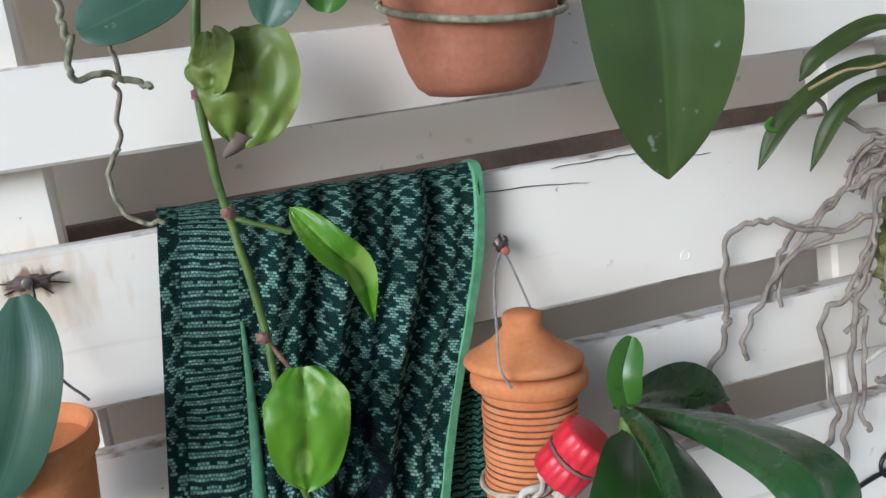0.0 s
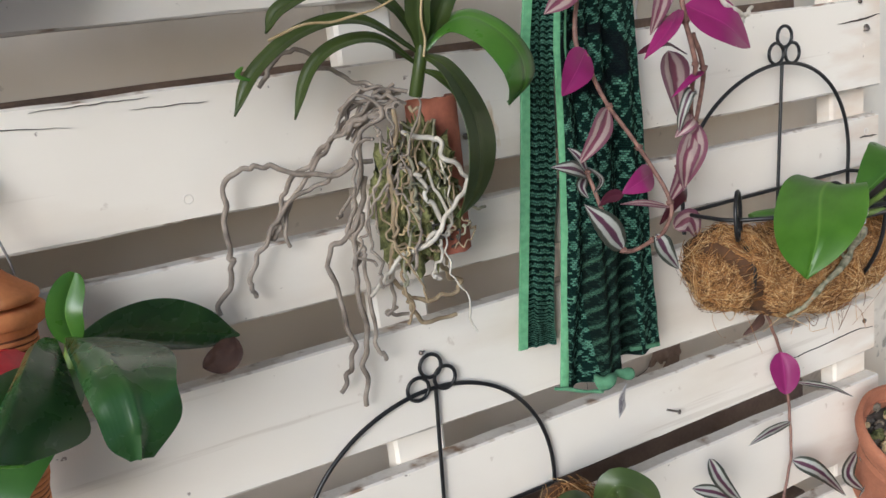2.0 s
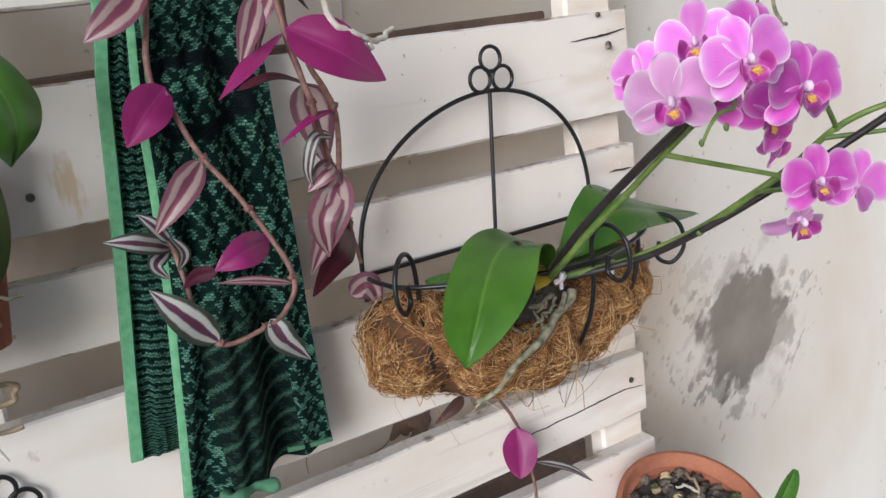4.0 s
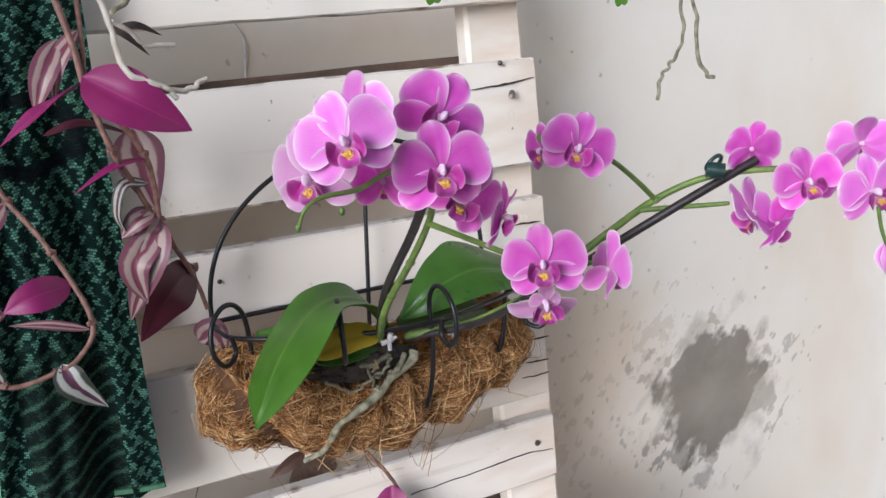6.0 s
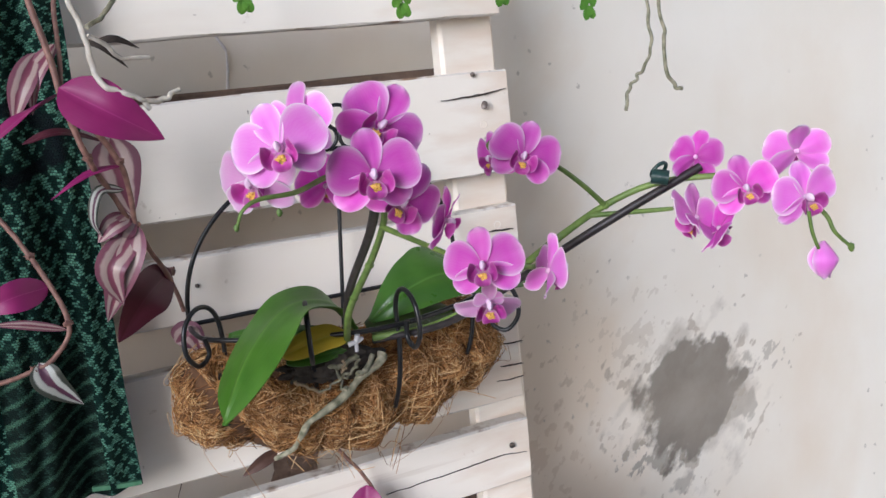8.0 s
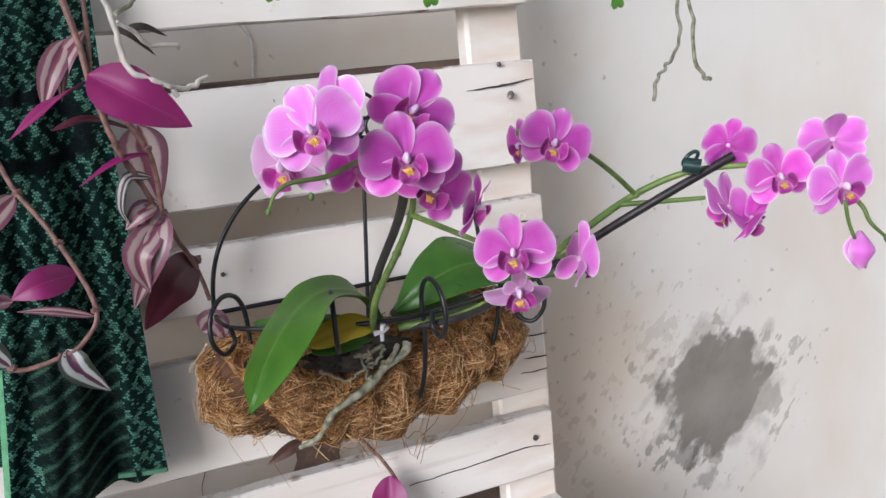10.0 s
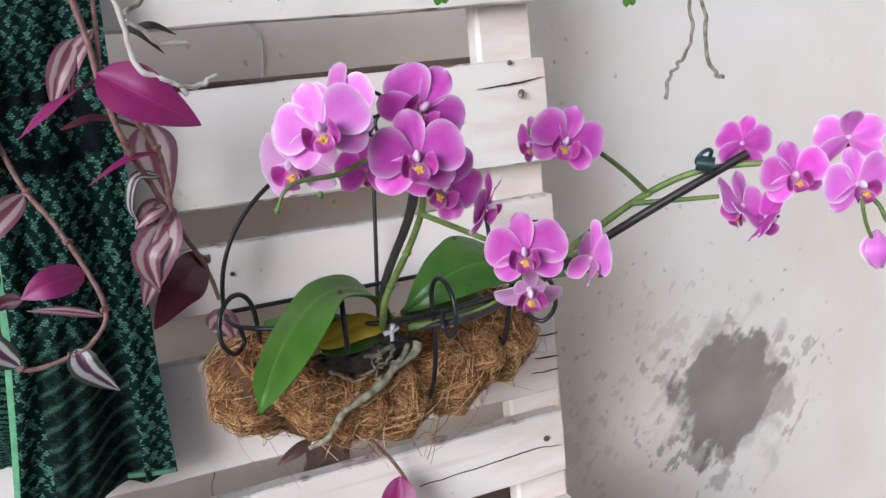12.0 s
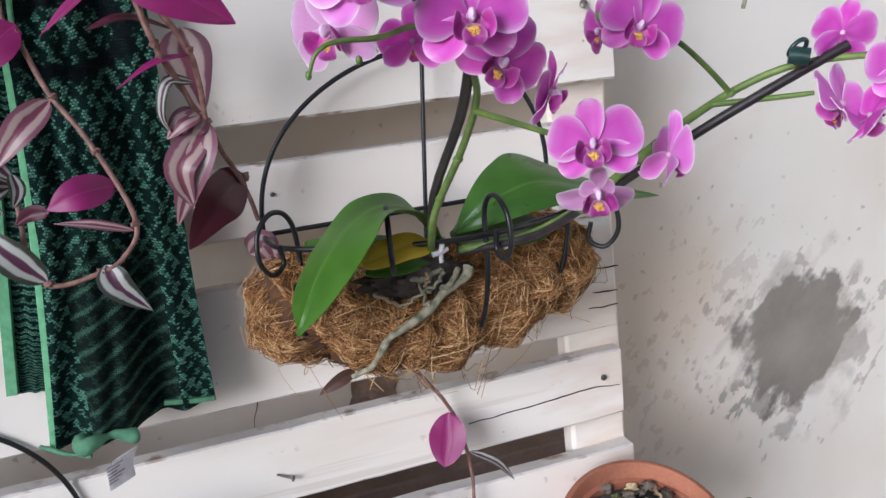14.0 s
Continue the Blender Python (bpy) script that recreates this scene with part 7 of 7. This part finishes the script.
part("potting_mix", lathe([(0.0005, -0.0235), (0.030, -0.0225), (0.0600, -0.0245), (0.0625, -0.0300), (0.0005, -0.031)], PC, PA, 40, 0.03), BARK, low_fill, "dark damp potting mix")
for i in range(210):
    rng = random.Random(900 + i)
    a, r = rng.uniform(0, 2 * math.pi), 0.060 * math.sqrt(rng.random())
    s = rng.uniform(0.0025, 0.0075)
    part("bark_chip", lump(PC + side_x * r * math.cos(a) + side_y * r * math.sin(a) - PA * rng.uniform(0.014, 0.023), (s, s * rng.uniform(0.4, 1), s * 0.6), 0.7, 2.5, 7, i), (BARK, CHIP, BARK, CHIP, BARK, DRY, MOSS)[i % 7], low_fill)
part("bark_chunk", lump(PC - side_x * 0.038 + side_y * 0.012 - PA * 0.012, (0.014, 0.009, 0.008), 0.5, 2.5, 14, 3), DRY, low_fill, "pale bark chunk")
for i in range(14):
    rng = random.Random(980 + i)
    a, r = rng.uniform(0, 2 * math.pi), 0.045 * math.sqrt(rng.random())
    c = PC + side_x * r * math.cos(a) + side_y * r * math.sin(a) - PA * 0.012
    d = (side_x * rng.uniform(-1, 1) + side_y * rng.uniform(-1, 1)) * 0.016
    part("root", root_line([c - d, c + PA * 0.004, c + d], 0.0014, i, 0.003), ROOT_WHITE if i % 2 else ROOT_TAN, low_fill)
part("leaf", leaf([(0.9805, -0.1350, 1.1112), (0.9840, -0.1550, 1.1602), (0.9975, -0.1650, 1.1987)], 0.022, (-0.35, -1, 0.1), "phal", 0.35, 0.0018), PHAL, low_fill, "upright green leaf")
part("leaf", leaf([(0.9805, -0.1350, 1.1112), (0.9928, -0.1400, 1.1227), (1.0018, -0.1420, 1.1294)], 0.014, (0.3, -1, 0.1), "phal", 0.3, 0.0018), PHAL, low_fill)
part("leaf", leaf([(0.9755, -0.1350, 1.1120), (0.9316, -0.1450, 1.1225), (0.9029, -0.1500, 1.1189)], 0.018, (-0.2, -0.8, 0.6), "phal", 0.25, 0.0018), PHAL, low_fill)

# ---- things hung above and beside the wide cloth ----
TP = Vector((0.1050, -0.056, 1.650))
top_pot = thing("clay_pot", TP, "terracotta pot held to the slat by a pale strap", "flower pot", "clay pots")
part("pot_body", lathe([(0.018, 0.0), (0.0270, 0.0015), (0.0325, 0.006), (0.0365, 0.014), (0.0405, 0.026), (0.047, 0.055), (0.0500, 0.085), (0.047, 0.088), (0.0005, 0.088)], TP, (0.03, -0.05, 1), 56, 0.012), CLAY_DARK, top_pot)
part("rim", lathe([(0.0475, 0.0855), (0.0535, 0.086), (0.0545, 0.088), (0.055, 0.105), (0.050, 0.106), (0.047, 0.10), (0.0465, 0.09)], TP, (0.03, -0.05, 1), 56, 0.012, True), CLAY_DARK, top_pot)
part("strap", ring(TP + Vector((0.001, -0.002, 0.046)), 0.0480, 0.0019, (1, 0, -0.06), (0, 1, 0.27), 48, 8), ROOT_GREEN, top_pot, "pale grey-green tie round the pot")
top_plant = thing("orchid_plant", TP + Vector((0, 0, 0.09)), "orchid with one long broad drooping green leaf in the pot", "orchid", "orchids")
part("leaf", leaf([(0.1374, -0.1500, 1.7775), (0.1152, -0.2100, 1.7187), (0.1080, -0.2340, 1.6734), (0.1065, -0.2360, 1.6417), (0.1068, -0.2310, 1.6132)], 0.067, (-0.1, -1, 0.1), "lance2", 0.14, 0.0024, 28, 10), PHAL_MID, top_plant, "long broad drooping green leaf")
part("leaf", leaf([(0.0236, -0.1000, 1.7305), (0.0025, -0.1200, 1.7100), (-0.0079, -0.1200, 1.6915)], 0.024, (-0.2, -1, 0.1), "phal", 0.15), BLUE_LEAF, top_plant)
part("leaf", leaf([(0.0336, -0.1000, 1.7296), (0.0214, -0.1200, 1.7081), (0.0177, -0.1200, 1.6940)], 0.022, (-0.2, -1, 0.1), "phal", 0.15), PHAL, top_plant)

ivy = thing("devils_ivy", (-0.0266, -0.0450, 1.7358), "trailing devil's ivy with a few heart-shaped green leaves", "trailing plant")
vine([(-0.0254, -0.0450, 1.7463), (-0.0303, -0.0450, 1.7148), (-0.0374, -0.0450, 1.6692), (-0.0367, -0.0400, 1.6365), (-0.0339, -0.0380, 1.6065), (-0.0295, -0.0400, 1.5758), (-0.0267, -0.0420, 1.5433), (-0.0265, -0.0450, 1.5126)], 0.0026, ivy, STEM_IVY)
vine([(-0.0338, -0.0380, 1.6071), (-0.0194, -0.0420, 1.6004), (-0.0047, -0.0450, 1.5938)], 0.0016, ivy, STEM_IVY)
vine([(-0.0278, -0.0420, 1.5404), (-0.0207, -0.0450, 1.5286), (-0.0155, -0.0480, 1.5177)], 0.0015, ivy, STEM_TRAD)
vine([(-0.0265, -0.0450, 1.5126), (-0.0262, -0.0350, 1.4734), (-0.0200, -0.0330, 1.4439), (-0.0106, -0.0330, 1.4133), (0.0006, -0.0330, 1.3813)], 0.0024, ivy, STEM_IVY)
vine([(-0.0375, -0.0450, 1.6686), (-0.0274, -0.0500, 1.6896), (-0.0219, -0.0500, 1.6971)], 0.0016, ivy, STEM_IVY)
part("leaf", leaf([(-0.0194, -0.0500, 1.6962), (-0.0132, -0.0580, 1.6735), (-0.0207, -0.0500, 1.6408)], 0.052, (-0.1, -1, 0.05), "heart", 0.10, 0.001, 30, 18, 0.03, 0, 0, 2, 0.10), POTHOS_OLD, ivy, "fading yellow-green leaf with a brown tip")
part("leaf", leaf([(-0.0266, -0.0520, 1.6987), (-0.0298, -0.0620, 1.6835), (-0.0317, -0.0560, 1.6680)], 0.028, (-0.6, -0.8, 0), "heart", 0.10, 0.001, 24, 14, 0.03, 0, 0, 5, 0.16), POTHOS_OLD, ivy)
part("withered_tip", tube([(-0.0220, -0.0500, 1.6444), (-0.0248, -0.0500, 1.6397), (-0.0289, -0.0500, 1.6375)], (0.0065, 0.0015), 14, 8, 0.7), BARE_WOOD, ivy, "withered brown leaf tip")
part("leaf", leaf([(-0.0036, -0.0480, 1.6070), (0.0123, -0.0580, 1.5837), (0.0264, -0.0550, 1.5654), (0.0306, -0.0480, 1.5379)], 0.020, (-0.25, -0.8, 0.5), "lance", 0.75, 0.001, 24, 12, 0.02, 0, 0, 1, 0.10), POTHOS, ivy, "folded yellow-green leaf")
part("leaf", leaf([(-0.0118, -0.0500, 1.5231), (-0.0152, -0.0620, 1.4963), (-0.0215, -0.0520, 1.4551)], 0.045, (-0.05, -1, 0.15), "heart", 0.16, 0.001, 34, 20, 0.03, 0, 0.1, 3, 0.05), POTHOS, ivy, "bright green variegated leaf")
for q in ((-0.0339, -0.0400, 1.6088), (-0.0373, -0.0470, 1.6697), (-0.0284, -0.0440, 1.5416)):
    part("stem_node", lump(q, (0.0036, 0.0032, 0.003), 0.5, 3, 10, 1), STEM_TRAD, ivy)

left_pot = thing("clay_pot", (-0.1401, -0.0500, 1.4918), "small terracotta pot hung by a string", "flower pot", "clay pots")
LP = Vector((-0.1436, -0.0500, 1.5219))
part("pot_body", lathe([(0.018, -0.06), (0.0205, -0.058), (0.0245, -0.014), (0.0275, -0.0135), (0.0285, -0.002), (0.0270, 0.0), (0.0245, -0.001), (0.0235, -0.01), (0.0005, -0.012)], LP, (0.02, -0.18, 1), 48, 0.01), CLAY, left_pot)
part("string", tube([(-0.1367, -0.0120, 1.5885), (-0.1341, -0.0200, 1.5439), (-0.1189, -0.0350, 1.5268)], 0.0008, 12, 6), WIRE, left_pot)
left_plant = thing("orchid_plant", LP, "orchid with one upright blue-green leaf in the small pot", "orchid", "orchids")
part("leaf", leaf([(-0.1621, -0.0750, 1.5001), (-0.1457, -0.0850, 1.5298), (-0.1336, -0.0850, 1.5614), (-0.1327, -0.0700, 1.5909)], 0.034, (-0.1, -1, 0.1), "phal", 0.12, 0.002), BLUE_LEAF, left_plant, "upright blue-green leaf")
part("root_stub", lump((-0.1382, -0.0080, 1.5881), (0.010, 0.0028, 0.0036), 0.4, 4, 16, 8), BARE_WOOD, left_plant, "dry brown root stub")

roots_l = thing("hanging_orchid", (-0.0689, -0.0700, 1.7303), "orchid with grey-green leaves and long dangling pale roots", "orchid", "orchids")
part("leaf", leaf([(-0.0341, -0.0800, 1.7202), (-0.0579, -0.0850, 1.7098), (-0.0831, -0.0850, 1.7007)], 0.032, (-0.1, -0.9, 0.4), "phal", 0.15, 0.002), BLUE_LEAF, roots_l)
part("root", root_line([(-0.0917, -0.0700, 1.7228), (-0.0902, -0.0700, 1.7056), (-0.0896, -0.0700, 1.6969), (-0.0903, -0.0700, 1.6845), (-0.0763, -0.0650, 1.6837), (-0.0673, -0.0600, 1.6802), (-0.0580, -0.0600, 1.6755)], 0.0016, 21, 0.003), ROOT_GREEN, roots_l)
part("root", root_line([(-0.0743, -0.0600, 1.7074), (-0.0729, -0.0500, 1.6926), (-0.0753, -0.0350, 1.6749), (-0.0800, -0.0250, 1.6488)], 0.0013, 22, 0.003), ROOT, roots_l)
part("root", root_line([(-0.0800, -0.0250, 1.6488), (-0.0870, -0.0220, 1.6368), (-0.0862, -0.0220, 1.6190), (-0.0772, -0.0220, 1.6108), (-0.0663, -0.0220, 1.6079)], 0.0013, 23, 0.0015), ROOT_GREEN, roots_l)

roots_r = thing("hanging_orchid", (0.6457, -0.1100, 1.6897), "tangle of pale orchid roots dangling from above", "orchid", "orchids")
part("root", root_line([(0.6409, -0.1100, 1.6899), (0.6397, -0.1100, 1.6649), (0.6455, -0.1120, 1.6423), (0.6467, -0.1150, 1.6214), (0.6563, -0.1150, 1.6100), (0.6690, -0.1150, 1.6052), (0.6768, -0.1100, 1.5973)], 0.00192, 31, 0.0014), ROOT_WHITE, roots_r)
part("root", root_line([(0.6733, -0.0900, 1.6917), (0.6675, -0.0900, 1.6674), (0.6572, -0.0900, 1.6574), (0.6472, -0.1000, 1.6501)], 0.00152, 32, 0.0014), ROOT_GREEN, roots_r)
part("root", root_line([(0.6479, -0.1000, 1.6448), (0.6587, -0.0950, 1.6373), (0.6663, -0.0900, 1.6298), (0.6847, -0.0850, 1.6311)], 0.00144, 33, 0.0014), ROOT_WHITE, roots_r)
part("root", root_line([(0.6739, -0.1100, 1.6012), (0.6868, -0.1050, 1.6017), (0.6980, -0.1000, 1.6070)], 0.00176, 34, 0.0014), ROOT_WHITE, roots_r)

fern = thing("maidenhair_fern", (0.95, -0.05, 1.72), "tips of a fresh green fern hanging from above", "fern")
for j, (px, lean) in enumerate((((0.7595, -0.0500, 1.6747), 0.2), ((0.8829, -0.0500, 1.6636), -0.1), ((1.0557, -0.0500, 1.6514), 0.3), ((0.9714, -0.0500, 1.6676), 0.0))):
    top = Vector(px)
    part("frond_stem", tube([top + Vector((-0.02, 0.0, 0.05)), top + Vector((0, 0, 0.012)), top + Vector((0.001, 0, -0.006))], 0.0006, 10, 6), STEM, fern)
    for k, (dx, dz, w) in enumerate(((-0.007, -0.004, 0.008), (0.007, -0.002, 0.008), (-0.003, -0.013, 0.008), (0.005, -0.012, 0.008), (0.0, 0.006, 0.007))):
        part("leaflet", leaf([top + Vector((0, 0, dz + 0.006)), top + Vector((dx * 0.6, -0.002, dz)), top + Vector((dx, -0.001, dz - 0.005))], w, (0, -1, 0.1), "heart", 0.1, 0.0005, 8, 6, 0.08, 0, 0, k), FERN, fern)
dangling = thing("hanging_orchid", (1.1194, -0.0600, 1.6778), "two thin grey-green orchid roots hanging in front of the wall", "orchid", "orchids")
part("root", root_line([(1.05, 0.120, 1.90), (1.06, 0.06, 1.88), (1.1121, -0.0600, 1.6781), (1.1111, -0.0600, 1.6494), (1.1139, -0.0600, 1.6051), (1.0984, -0.0600, 1.5817), (1.0865, -0.0600, 1.5704), (1.0839, -0.0600, 1.5532)], 0.0016, 41, 0.003), ROOT_GREEN, dangling)
part("root", root_line([(1.05, 0.120, 1.90), (1.065, 0.06, 1.87), (1.1225, -0.0600, 1.6777), (1.1233, -0.0600, 1.6487), (1.1286, -0.0600, 1.6188), (1.1266, -0.0600, 1.5916), (1.1365, -0.0600, 1.5705), (1.1464, -0.0600, 1.5644)], 0.0017, 42, 0.003), ROOT_GREEN, dangling)
